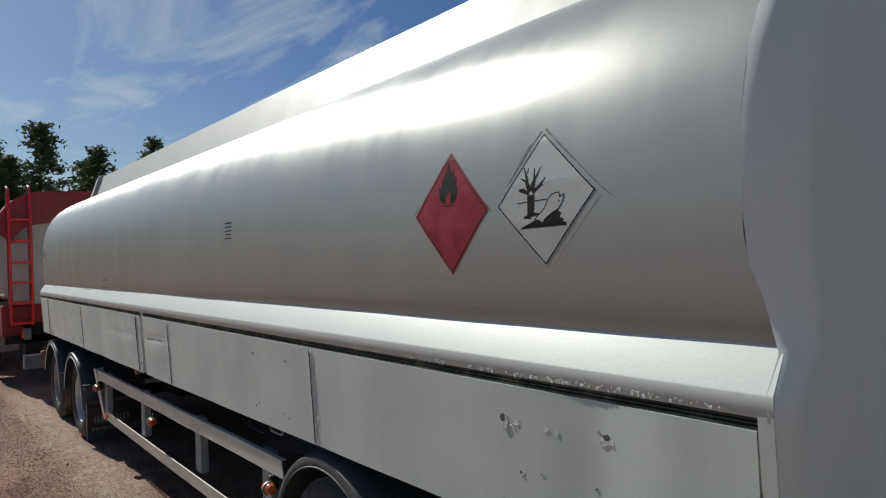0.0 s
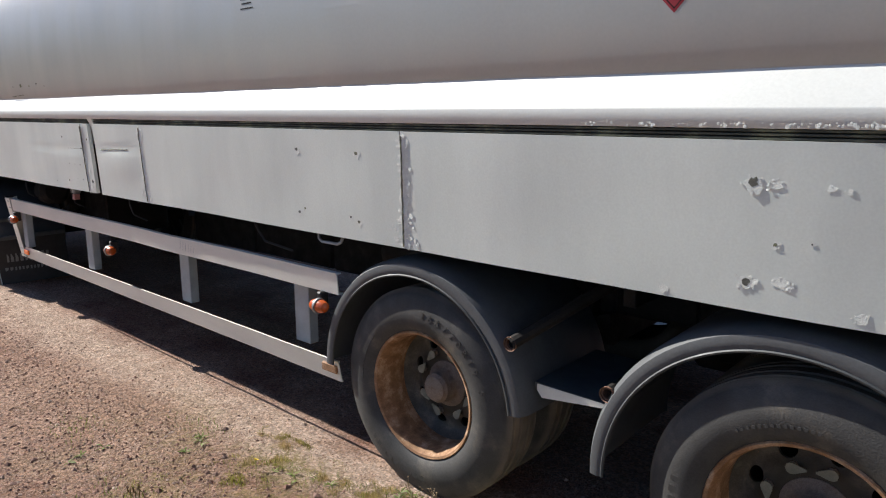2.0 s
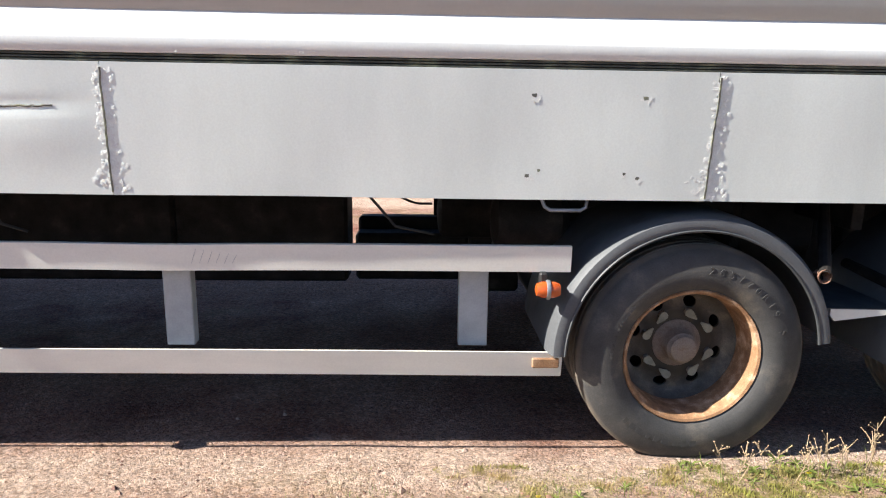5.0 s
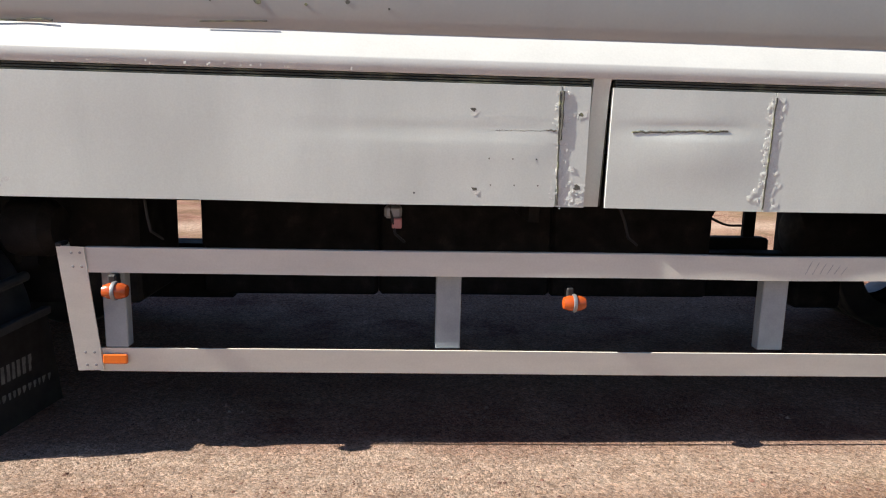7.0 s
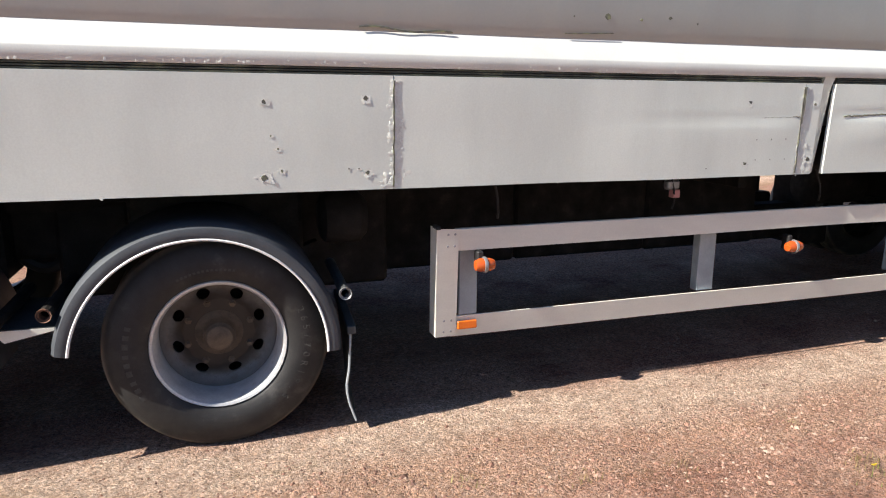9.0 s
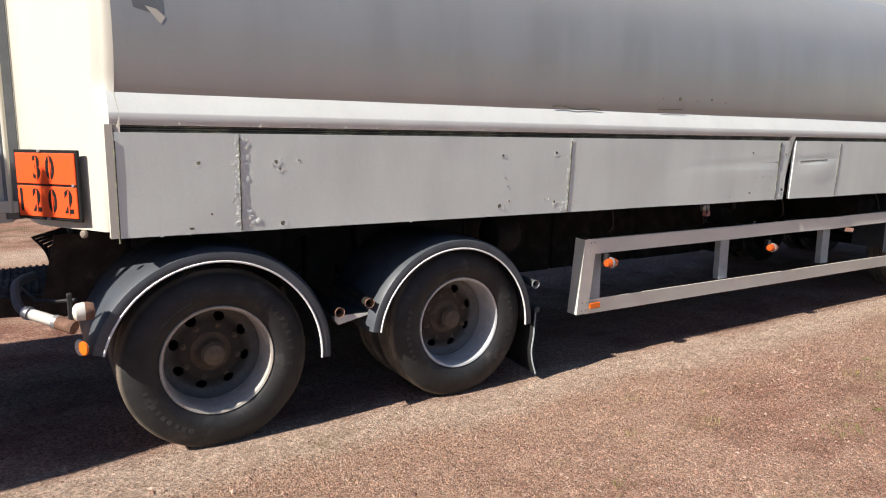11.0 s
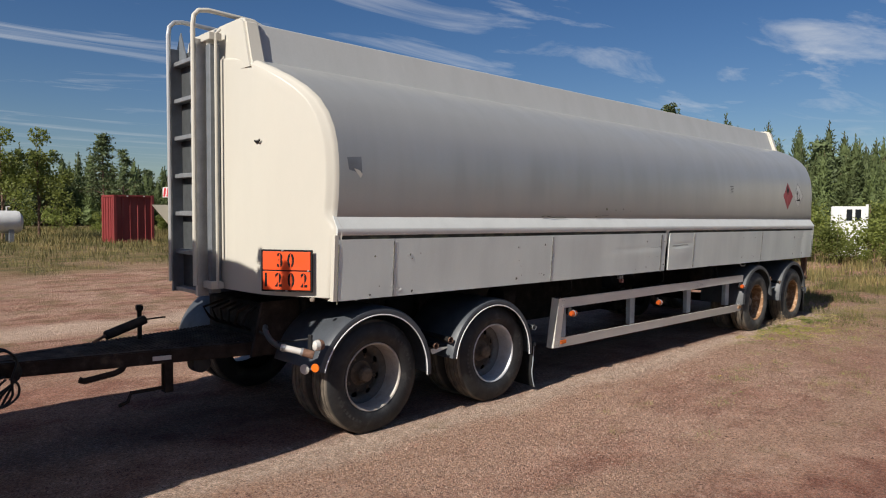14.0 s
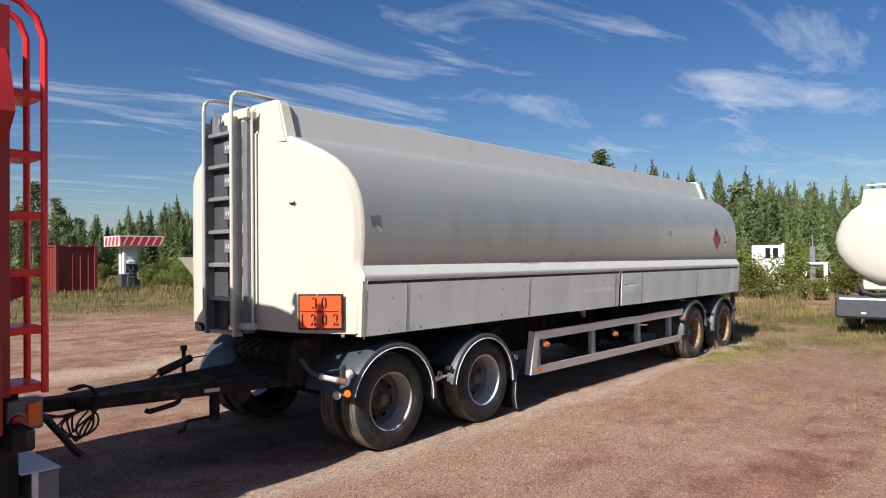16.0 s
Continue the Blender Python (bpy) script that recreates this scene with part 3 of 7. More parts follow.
# ---- ground ----
def ground_height(x, y):
    near = math.exp(-((x - 4) / 16) ** 2 - (y / 9) ** 2)
    z = noise.noise(Vector((x * 0.9, y * 0.9, 3))) * 0.012 + noise.noise(Vector((x * 0.16, y * 0.16, 9))) * 0.02
    z += noise.noise(Vector((x * 5, y * 5, 1))) * 0.006 * near
    bank = math.exp(-((x - 8.98) / 0.36) ** 4 - ((y + 0.09) / 0.13) ** 2) * (1 + 0.5 * noise.noise(Vector((x * 6, y * 6, 2))))
    z += 0.010 * math.exp(-((y + 0.30 + 0.1 * math.sin(x)) / 0.22) ** 2) * near
    z += 0.05 * math.exp(-((y - 2.9) / 0.45) ** 2) * math.exp(-((x - 4.5) / 4.5) ** 4)
    under = 1 if 0.0 < y < 2.5 and -1 < x < 10 else 0.35
    return z * (0.5 if under == 1 else 1) - 0.006 + bank * 0.048


def axis_steps(fine0, fine1, fine, far):
    vals, v, step = list(np.arange(fine0, fine1, fine)), fine1, fine
    while v < far:
        vals.append(v)
        step *= 1.22
        v += step
    v, step, low = fine0, fine, []
    while v > -far:
        step *= 1.22
        v -= step
        low.append(v)
    return low[::-1] + vals


gx, gy = axis_steps(-5.0, 12.0, 0.075, 900), axis_steps(-4.0, 3.4, 0.075, 900)
gv = [(x, y, ground_height(x, y)) for x in gx for y in gy]
nyy = len(gy)
gf = [(i * nyy + j, (i + 1) * nyy + j, (i + 1) * nyy + j + 1, i * nyy + j + 1) for i in range(len(gx) - 1) for j in range(nyy - 1)]
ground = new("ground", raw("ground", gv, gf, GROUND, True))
tagged(ground, "pink-brown gravel yard with sandy wheel tracks and dry grass beyond", "ground", kind="structure")


def scatter_stones():
    """Loose gravel lying on the yard beside the trailer."""
    verts, faces = [], []
    base = [Vector(v) for v in ((1, 0, 0), (-1, 0, 0), (0, 1, 0), (0, -1, 0), (0, 0, 0.8), (0, 0, -0.6))]
    tri = ((0, 2, 4), (2, 1, 4), (1, 3, 4), (3, 0, 4), (2, 0, 5), (1, 2, 5), (3, 1, 5), (0, 3, 5))
    for i in range(120000):
        x = rnd.uniform(-4.2, 10.6) if i % 7 else -4.2 - rnd.expovariate(0.22)
        y = -0.12 - abs(rnd.gauss(0, 1.9)) if i % 6 else rnd.uniform(-0.1, 0.6)
        if y < -4.6:
            continue
        s = 0.0026 + (0.0070 if -1.8 < y < -0.2 else 0.0052) * rnd.random() ** 2.4 + (0.009 if rnd.random() < 0.010 else 0)
        if noise.noise(Vector((x * 0.9, y * 2.4, 11))) < -0.28 and rnd.random() < 0.7:
            continue
        if -0.35 < y < 0.4 and rnd.random() < 0.75:
            continue
        z = ground_height(x, y)
        c, sn = math.cos(i * 2.399), math.sin(i * 2.399)
        sx, sy, sz = s * rnd.uniform(0.7, 1.5), s * rnd.uniform(0.7, 1.3), s * rnd.uniform(0.5, 1.0)
        k = len(verts)
        for v in base:
            vx, vy, vz = v.x * sx * rnd.uniform(0.75, 1.2), v.y * sy * rnd.uniform(0.75, 1.2), v.z * sz
            verts.append((x + vx * c - vy * sn, y + vx * sn + vy * c, z + vz + 0.25 * sz))
        faces += [(k + a, k + b, k + d) for a, b, d in tri]
    ob = new("gravel", raw("gravel", verts, faces, STONE))
    tagged(ob, "loose pink and buff gravel stones on the yard", "gravel", kind="stuff")


scatter_stones()


# ---- tank trailer ----
YC = 1.265
LEAN = 0.055
SETOUT = -0.027
PROFILE = [(0.040, 1.615), (0.016, 1.652), (-0.002, 1.695), (-0.011, 1.76), (-0.018, 1.86), (-0.022, 1.98), (-0.019, 2.10), (-0.008, 2.22), (0.015, 2.34), (0.055, 2.45),
           (0.115, 2.555), (0.20, 2.645), (0.31, 2.725), (0.45, 2.80), (0.62, 2.868), (0.85, 2.93), (1.05, 2.957), (1.22, 2.965)]


def both_sides(half):
    return half + [(2 * YC - y, z) for y, z in half[-2::-1]]


def front_plan(y):
    """How far the bowed end stands out at y."""
    u = min(1.0, abs(y - YC) / (YC + 0.02))
    if y > YC:
        table = ((0, 0.33), (0.54, 0.32), (0.77, 0.29), (0.88, 0.245), (0.95, 0.17), (1.0, 0.07))
    else:
        table = ((0, 0.33), (0.38, 0.305), (0.54, 0.285), (0.66, 0.25), (0.77, 0.175), (0.88, 0.085), (0.95, 0.03), (1.0, 0.0))
    for (a, p), (b, q) in zip(table, table[1:]):
        if u <= b:
            return p + (q - p) * (u - a) / (b - a)
    return 0.0


trailer = thing("tank_trailer", "long silver-grey four-axle fuel tank trailer with dented grey skirts", "tank trailer")


def sag(x):
    """The trailer stands a little low at its tail."""
    return -0.0041 * (x - 4.2)


def pull(z):
    """How far the tail's rounded rim is drawn in above the ledge."""
    u = min(1.0, max(0.0, (z - 1.66) / 0.26))
    return 0.055 * u * u * (3 - 2 * u)


def wave(x, z):
    return 0.0016 * noise.noise(Vector((x * 1.1, z * 1.6, 4))) + 0.0008 * noise.noise(Vector((x * 3.2, z * 2.5, 8)))


def shell():
    bm = bmesh.new()
    sec = both_sides(PROFILE)
    fine = []
    for (y0, z0), (y1, z1) in zip(sec, sec[1:]):
        fine += [(y0 + (y1 - y0) * k / 2, z0 + (z1 - z0) * k / 2) for k in range(2)]
    fine.append(sec[-1])
    sec = fine
    rings = []
    n = 64
    for i in range(n + 1):
        u = i / n
        x = 0.06 + 9.63 * u
        rings.append([bm.verts.new((0.06 - front_plan(y) + u * (9.63 + 1.55 * front_plan(y) - pull(z)), y + 1.6 * wave(x, z), z + wave(z, x))) for y, z in sec])
    for a, b in zip(rings, rings[1:]):
        for k in range(len(sec) - 1):
            bm.faces.new((a[k], b[k], b[k + 1], a[k + 1]))
    bmesh.ops.recalc_face_normals(bm, faces=bm.faces)
    return bm


def end_panel(x0, way, grow=1.0):
    """The bowed white end with rounded edges, down to the skirt's foot."""
    d = sag(x0)
    half = [(-0.027, 1.0555 + d), (-0.041, 1.30 + d), (-0.053, 1.51 + d), (-0.057, 1.54 + d), (-0.057, 1.590 + d), (-0.002, 1.674 + d)] + PROFILE[3:]
    sec = both_sides(half)
    bm = bmesh.new()
    rings = []
    cz = 2.0
    for s, x in ((1.0, 0.0), (0.997, 0.02), (0.988, 0.042), (0.972, 0.058)):
        rings.append([(way * (x + grow * front_plan(y)) - (pull(z) * (1 - 5 * x) if way > 0 else 0), YC + (y - YC) * s, cz + (z - cz) * s) for y, z in sec])
    made = [[bm.verts.new((x0 + x, y, z)) for x, y, z in r] for r in rings]
    k = len(sec)
    for a, b in zip(made, made[1:]):
        for i in range(k):
            bm.faces.new((a[i], b[i], b[(i + 1) % k], a[(i + 1) % k]))
    # the face itself, row by row from side to side
    rim, half_n, cols = made[-1], len(half) - 1, 30
    rows = []
    for i in range(half_n):
        a, b = rim[i], rim[k - 1 - i]
        row = [a]
        for c in range(1, cols):
            y = a.co.y + (b.co.y - a.co.y) * (0.5 - 0.5 * math.cos(math.pi * c / cols))
            row.append(bm.verts.new((x0 + way * (0.058 + grow * front_plan(y)), y, a.co.z)))
        rows.append(row + [b])
    for p, q in zip(rows, rows[1:]):
        for c in range(cols):
            bm.faces.new((p[c], p[c + 1], q[c + 1], q[c]))
    for c in range(cols):
        bm.faces.new((rows[-1][c], rows[-1][c + 1], rim[half_n]))
    bmesh.ops.recalc_face_normals(bm, faces=bm.faces)
    return bm


part("tank_shell", shell(), SILVER, trailer, "brushed silver-grey rounded tank side with faint streaks")
part("front_end", end_panel(0.06, -1), WHITE, trailer, "cream-white bowed front end", smooth=75)
part("rear_end", end_panel(9.69, 1, 0.55), REARWHITE, trailer, "off-white bowed rear end", smooth=75)
belly = both_sides([(0.10, 1.08), (0.35, 1.06), (0.8, 1.055), (1.22, 1.05)])
part("belly", extrude_x(belly + [(2.3, 1.2), (0.14, 1.2)], 0.05, 9.6), BLACK, trailer)

for side, sgn, off in (("near", 1, 0.0), ("far", -1, 2 * YC)):
    led = [(0.05, 1.70), (0.020, 1.706), (-0.0555, 1.592), (-0.058, 1.586), (-0.0548, 1.542), (-0.052, 1.538), (-0.01, 1.538), (0.05, 1.60)]
    led = [(off + sgn * y, z) for y, z in led]
    part("ledge", extrude_x(led, 0.02, 9.705, 48, bend=lambda x: (0.0012 * noise.noise(Vector((x * 2, 0, 5))), sag(x) + 0.002 * noise.noise(Vector((x * 0.7, 0, 2))))), LEDGE, trailer,
         "pale grey sloping ledge along the tank foot")
    for x0, x1 in ((0.03, 4.745), (4.845, 9.665)):
        seal = None
        for z0 in (1.508, 1.518, 1.528):
            bm = extrude_x([(off + sgn * y, z) for y, z in ((-0.036, z0), (-0.047, z0 + 0.002), (-0.047, z0 + 0.007), (-0.036, z0 + 0.0095), (0.01, z0 + 0.0095), (0.01, z0))], x0, x1, 24, bend=lambda x: (0.0012 * noise.noise(Vector((x * 3, z0, 1))), sag(x)))
            if seal:
                part("seal_rib", bm, SEAL, seal)
            else:
                seal = part("rubber_seal", bm, SEAL, trailer, "black ribbed rubber seal with green moss")
    post = [(off + sgn * y, z) for y, z in ((-0.054, 1.545), (-0.030, 1.49), (0.032, 1.052), (0.10, 1.052), (0.10, 1.545))]
    part("skirt_post", extrude_x(post, 4.762, 4.826), SKIRT, trailer)
    for x0 in (4.7535, 4.828):
        part("post_gap", extrude_x([(off + sgn * y, z) for y, z in ((-0.018, 1.535), (0.036, 1.056), (0.10, 1.056), (0.10, 1.535))], x0, x0 + 0.007), FILLER, trailer)


def dent(x, z):
    """Dents of the near skirt."""
    d = 0.0
    if 3.55 < x < 4.66:
        c = 1.332 + 0.012 * (x - 3.55)
        f = min(1, (x - 3.55) / 0.9) * min(1, max(0, (4.635 - x) / 0.06))
        d += 0.005 * f * math.exp(-((z - c) / 0.012) ** 2) - 0.0022 * f * math.exp(-((z - c + 0.07) / 0.07) ** 2)
    if 4.84 < x < 5.46:
        c = 1.352 + 0.02 * (x - 4.84)
        f = math.sin(math.pi * (x - 4.84) / 0.62)
        d += 0.007 * f * math.exp(-((z - c) / 0.016) ** 2) - 0.0045 * f * math.exp(-((z - c + 0.10) / 0.09) ** 2)
    if x > 9.0:
        d += 0.006 * math.sin((x - 9.0) * 9) * math.exp(-((x - 9.28) / 0.2) ** 2)
    return d


def skirt_panel(x0, x1, off, sgn, proud=0.0):
    bm = bmesh.new()
    nx, nz = max(4, int((x1 - x0) / 0.05)), 18
    grid = []
    for i in range(nx + 1):
        x = x0 + (x1 - x0) * i / nx
        col = []
        for j in range(nz + 1):
            z = 1.0555 + 0.4525 * j / nz + sag(x)
            y = SETOUT - LEAN * (z - 1.05) - proud + dent(x, z) + 0.003 * noise.noise(Vector((x * 2.2, z * 3, 2)))
            col.append(bm.verts.new((x, off + sgn * y, z + (0.003 * noise.noise(Vector((x * 1.4, 7, 0))) if j == 0 else 0))))
        grid.append(col)
    for i in range(nx):
        for j in range(nz):
            bm.faces.new((grid[i][j], grid[i + 1][j], grid[i + 1][j + 1], grid[i][j + 1]))
    back = [[bm.verts.new((v.co.x, v.co.y + sgn * 0.022, v.co.z)) for v in (c[0], c[-1])] for c in grid]
    for i in range(nx):
        bm.faces.new((back[i][0], back[i][1], back[i + 1][1], back[i + 1][0]))
        bm.faces.new((grid[i][0], back[i][0], back[i + 1][0], grid[i + 1][0]))
        bm.faces.new((grid[i][-1], grid[i + 1][-1], back[i + 1][1], back[i][1]))
    for c, b in ((grid[0], back[0]), (grid[-1], back[-1])):
        bm.faces.new([*c, b[1], b[0]])
    bmesh.ops.recalc_face_normals(bm, faces=bm.faces)
    return bm


for a, b, proud in ((0.035, 0.550, 0.001), (0.554, 2.543, 0.0), (2.547, 4.640, 0.001), (4.644, 4.753, 0.0), (4.836, 5.460, 0.0), (5.464, 7.576, 0.001), (7.580, 9.662, 0.0)):
    part("skirt_panel", skirt_panel(a, b, 0.0, 1, proud), SKIRT, trailer, "dented pale grey painted skirt panel")
for a, b in ((0.035, 4.748), (4.842, 9.662)):
    part("skirt_panel", skirt_panel(a, b, 2 * YC, -1), SKIRT, trailer)
for x0, x1, near in ((9.668, 9.704, True), (9.668, 9.704, False), (0.0, 0.031, True)):
    strip_ = [(SETOUT - LEAN * (z - 1.05) - 0.002, z + sag(x0)) for z in (1.056, 1.30, 1.54)] + [(0.04, 1.54 + sag(x0)), (0.04, 1.056 + sag(x0))]
    part("corner_strip", extrude_x(strip_ if near else [(2 * YC - y, z) for y, z in strip_], x0, x1), LEDGE if x0 > 5 else WHITE, trailer)
part("end_gap", extrude_x([(-0.040, 1.07), (-0.050, 1.505), (0.0, 1.505), (0.0, 1.04)], 9.6625, 9.6685, bend=lambda x: (0, sag(9.66))), FILLER, trailer)


def skirt_y(x, z):
    return SETOUT - LEAN * (z - 1.05) + dent(x, z) + 0.003 * noise.noise(Vector((x * 2.2, z * 3, 2)))


def bead(bm, c, s, flat=0.055):
    """One lumpy blob of flaked paint or weld."""
    m = Matrix.Translation(c) @ Matrix.Rotation(rnd.uniform(0, 6.28), 4, "Y") @ Matrix.Diagonal((s * rnd.uniform(0.7, 1.4), s * flat, s * rnd.uniform(0.6, 1.1), 1))
    vs = bmesh.ops.create_icosphere(bm, subdivisions=1, radius=1, matrix=m)["verts"]
    for v in vs:
        v.co += Vector((rnd.uniform(-1, 1), rnd.uniform(-0.2, 0.2), rnd.uniform(-1, 1))) * s * 0.28


def weld_seam(x, rough, z0=1.064, z1=1.49, lean=0.0):
    """A patched seam: a thin dark gap with a crust of filler and flaking paint down it."""
    z0, z1 = z0 + sag(x), z1 + sag(x)
    gap = bmesh.new()
    pts = []
    for i in range(24):
        z = z0 + (z1 - z0) * i / 23
        pts.append((x + lean * (z - 1.27) + rnd.uniform(-0.002, 0.002), skirt_y(x, z) - 0.0015, z))
    tube(pts, 0.0042, 4, gap)
    part("seam_gap", gap, FILLER, trailer)
    bm = bmesh.new()
    for i in range(int(210 * rough)):
        z = z0 + (z1 - z0) * rnd.random()
        dx = rnd.gauss(0.006, 0.014 + (0.02 if z < z0 + 0.10 and rnd.random() < 0.5 else 0))
        bead(bm, (x + lean * (z - 1.27) + dx, skirt_y(x, z) - 0.001, z), rnd.uniform(0.004, 0.014))
    part("weld_seam", bm, FLAKE, trailer, "crusty weld seam with flaking paint")["kind"] = "stuff"


edge_gap = tube([(0.0335, skirt_y(0.0335, 1.05 + 0.022 * i) - 0.001, 1.05 + 0.022 * i) for i in range(21)], 0.004, 5)
part("end_gap", edge_gap, FILLER, trailer)
for x, rough, lean in ((0.552, 1.0, 0.0), (2.545, 1.1, 0.0), (4.642, 0.55, -0.03), (5.462, 1.25, 0.0), (7.578, 0.95, 0.03)):
    weld_seam(x, rough, lean=lean)


def ragged(s, n, lo, hi):
    return [(s * rnd.uniform(lo, hi) * math.cos(k * 6.2832 / n), s * rnd.uniform(lo, hi) * math.sin(k * 6.2832 / n)) for k in range(n)]


def hole(x, z, s, flakes=5, dark=True):
    """A torn hole in a ragged patch of lifted, curling paint."""
    y = skirt_y(x, z)
    bm = prism(ragged(s, 15, 0.75, 1.75), 0.003, Matrix.Translation((x + 0.3 * s, y - 0.0007, z)))
    for i in range(flakes):
        a = rnd.uniform(0, 6.28)
        r = s * rnd.uniform(0.9, 2.0)
        bead(bm, (x + r * math.cos(a), y - 0.001, z + r * 0.8 * math.sin(a)), s * rnd.uniform(0.16, 0.42), 0.05)
    rim = part("paint_blister", bm, FLAKE, trailer)
    rim["kind"] = "stuff"
    if dark:
        part("torn_hole", prism(ragged(s, 11, 0.35, 0.75), 0.003, Matrix.Translation((x, y - 0.0012, z))), FILLER, rim)


HOLES = ((6.937, 1.412, .016), (7.324, 1.406, .018), (6.923, 1.131, .015), (6.965, 1.150, .010), (7.32, 1.125, .012), (7.27, 1.14, .010), (8.851, 1.383, .020),
         (9.248, 1.391, .020), (8.915, 1.224, .008), (8.849, 1.116, .018), (9.25, 1.114, .026), (9.0, 1.235, .004), (4.314, 1.416, .016), (4.328, 1.121, .018),
         (4.721, 1.130, .020), (4.72, 1.405, .014), (2.04, 1.412, .013), (2.43, 1.426, .016), (2.436, 1.133, .014), (2.096, 1.149, .010), (2.085, 1.235, .008), (2.06, 1.285, .006),
         (2.03, 1.125, .020), (0.37, 1.395, .016), (0.42, 1.16, .010), (0.33, 1.10, .018), (0.72, 1.395, .015), (0.74, 1.36, .010), (0.75, 1.10, .018), (0.83, 1.40, .006))
for x, z, s in HOLES:
    hole(x, z, s * 1.05)
for x, z in ((4.38, 1.235), (4.47, 1.235), (4.56, 1.235), (4.39, 1.135), (4.48, 1.135), (4.57, 1.135), (4.10, 1.10), (2.36, 1.15), (2.40, 1.15), (9.2, 1.24)):
    hole(x, z, 0.006, 3)
for x, z, s in ((8.90, 1.38, .022), (8.93, 1.125, .024), (8.95, 1.12, .018), (8.62, 1.06, .016), (9.12, 1.062, .022), (9.18, 1.07, .02), (9.03, 1.375, .012), (9.07, 1.372, .01), (1.45, 1.07, .012), (3.3, 1.065, .008),
                (3.9, 1.07, .01), (0.2, 1.08, .014), (1.05, 1.08, .016), (9.2, 1.12, .02), (4.70, 1.075, .022), (4.67, 1.085, .02), (2.50, 1.085, .018), (7.55, 1.10, .02), (7.56, 1.16, .018), (4.69, 1.10, .03), (4.725, 1.085, .026), (4.665, 1.072, .024)):
    hole(x, z, s * 0.62, 5, False)


def crust_line(x0, x1, z, n, y, s=0.006):
    bm = bmesh.new()
    for i in range(n):
        x = x0 + (x1 - x0) * rnd.random()
        bead(bm, (x, y, z + rnd.uniform(0, 0.022) * rnd.random()), rnd.uniform(0.3, 1) * s)
    part("paint_crust", bm, FLAKE, trailer)["kind"] = "stuff"


for x0, x1, n in ((8.35, 9.6, 110), (8.9, 9.5, 60), (0.2, 3.0, 90), (2.7, 4.1, 25), (5.6, 6.2, 5)):
    crust_line(x0, x1, 1.543 + sag((x0 + x1) / 2), n, -0.0555)
tear = bmesh.new()
crust = bmesh.new()
for x0, z0, rise, n, thick in ((4.40, 1.340, 0.0002, 24, 0.0036), (4.92, 1.345, 0.0003, 38, 0.0040)):
    line = [(x0 + 0.01 * i, 1.0, z0 + rise * i + rnd.uniform(-.003, .003)) for i in range(n)]
    tube([(x, skirt_y(x, z) - 0.001, z) for x, _, z in line], thick, 5, tear)
    for x, _, z in line:
        if rnd.random() < 0.7:
            bx, bz = x + rnd.uniform(-.006, .006), z + rnd.choice((-1, -1, 1)) * rnd.uniform(0.002, 0.007)
            bead(crust, (bx, skirt_y(bx, bz), bz), rnd.uniform(0.003, 0.007), 0.12)
tube([(4.647 + rnd.uniform(-.002, .002), skirt_y(4.647, 1.31 + 0.018 * i), 1.31 + 0.018 * i) for i in range(11)], 0.0062, 6, tear)
part("torn_crease", tear, FILLER, trailer)["kind"] = "stuff"
part("crease_crust", crust, FLAKE, trailer)["kind"] = "stuff"
cut = bmesh.new()
tube([(2.42 + 0.035 * i, -0.0085 + 0.002 * math.sin(i), 1.700 + 0.006 * math.sin(i * 0.8) - 0.0012 * i) for i in range(12)], 0.004, 4, cut)
tube([(3.32 + 0.03 * i, -0.0085, 1.703 + 0.001 * i) for i in range(9)], 0.003, 4, cut)
part("ledge_scratch", cut, FILLER, trailer)["kind"] = "stuff"
for x, z, s in ((3.528, 1.78, .016), (3.85, 1.785, .010), (3.36, 1.775, .005), (3.70, 1.772, .006), (4.0, 1.765, .005)):
    out = [(s * rnd.uniform(0.6, 1.1) * math.cos(k * 0.7854), s * rnd.uniform(0.6, 1.0) * math.sin(k * 0.7854)) for k in range(8)]
    part("tank_chip", prism(out, 0.004, Matrix.Translation((x, -0.015, z))), FILLER, trailer)

streak_ = prism([(-0.006, 0), (0.010, 0), (0.006, -0.03), (0.003, -0.05), (-0.001, -0.032)], 0.002, Matrix.Translation((9.262, skirt_y(9.26, 1.09) - 0.0012, 1.094)))
part("rust_run", streak_, material("pale_rust_run", (0.52, 0.44, 0.30), 0.6, 0.0, 0.2, 40, 0.1, 200, 0.1), trailer)

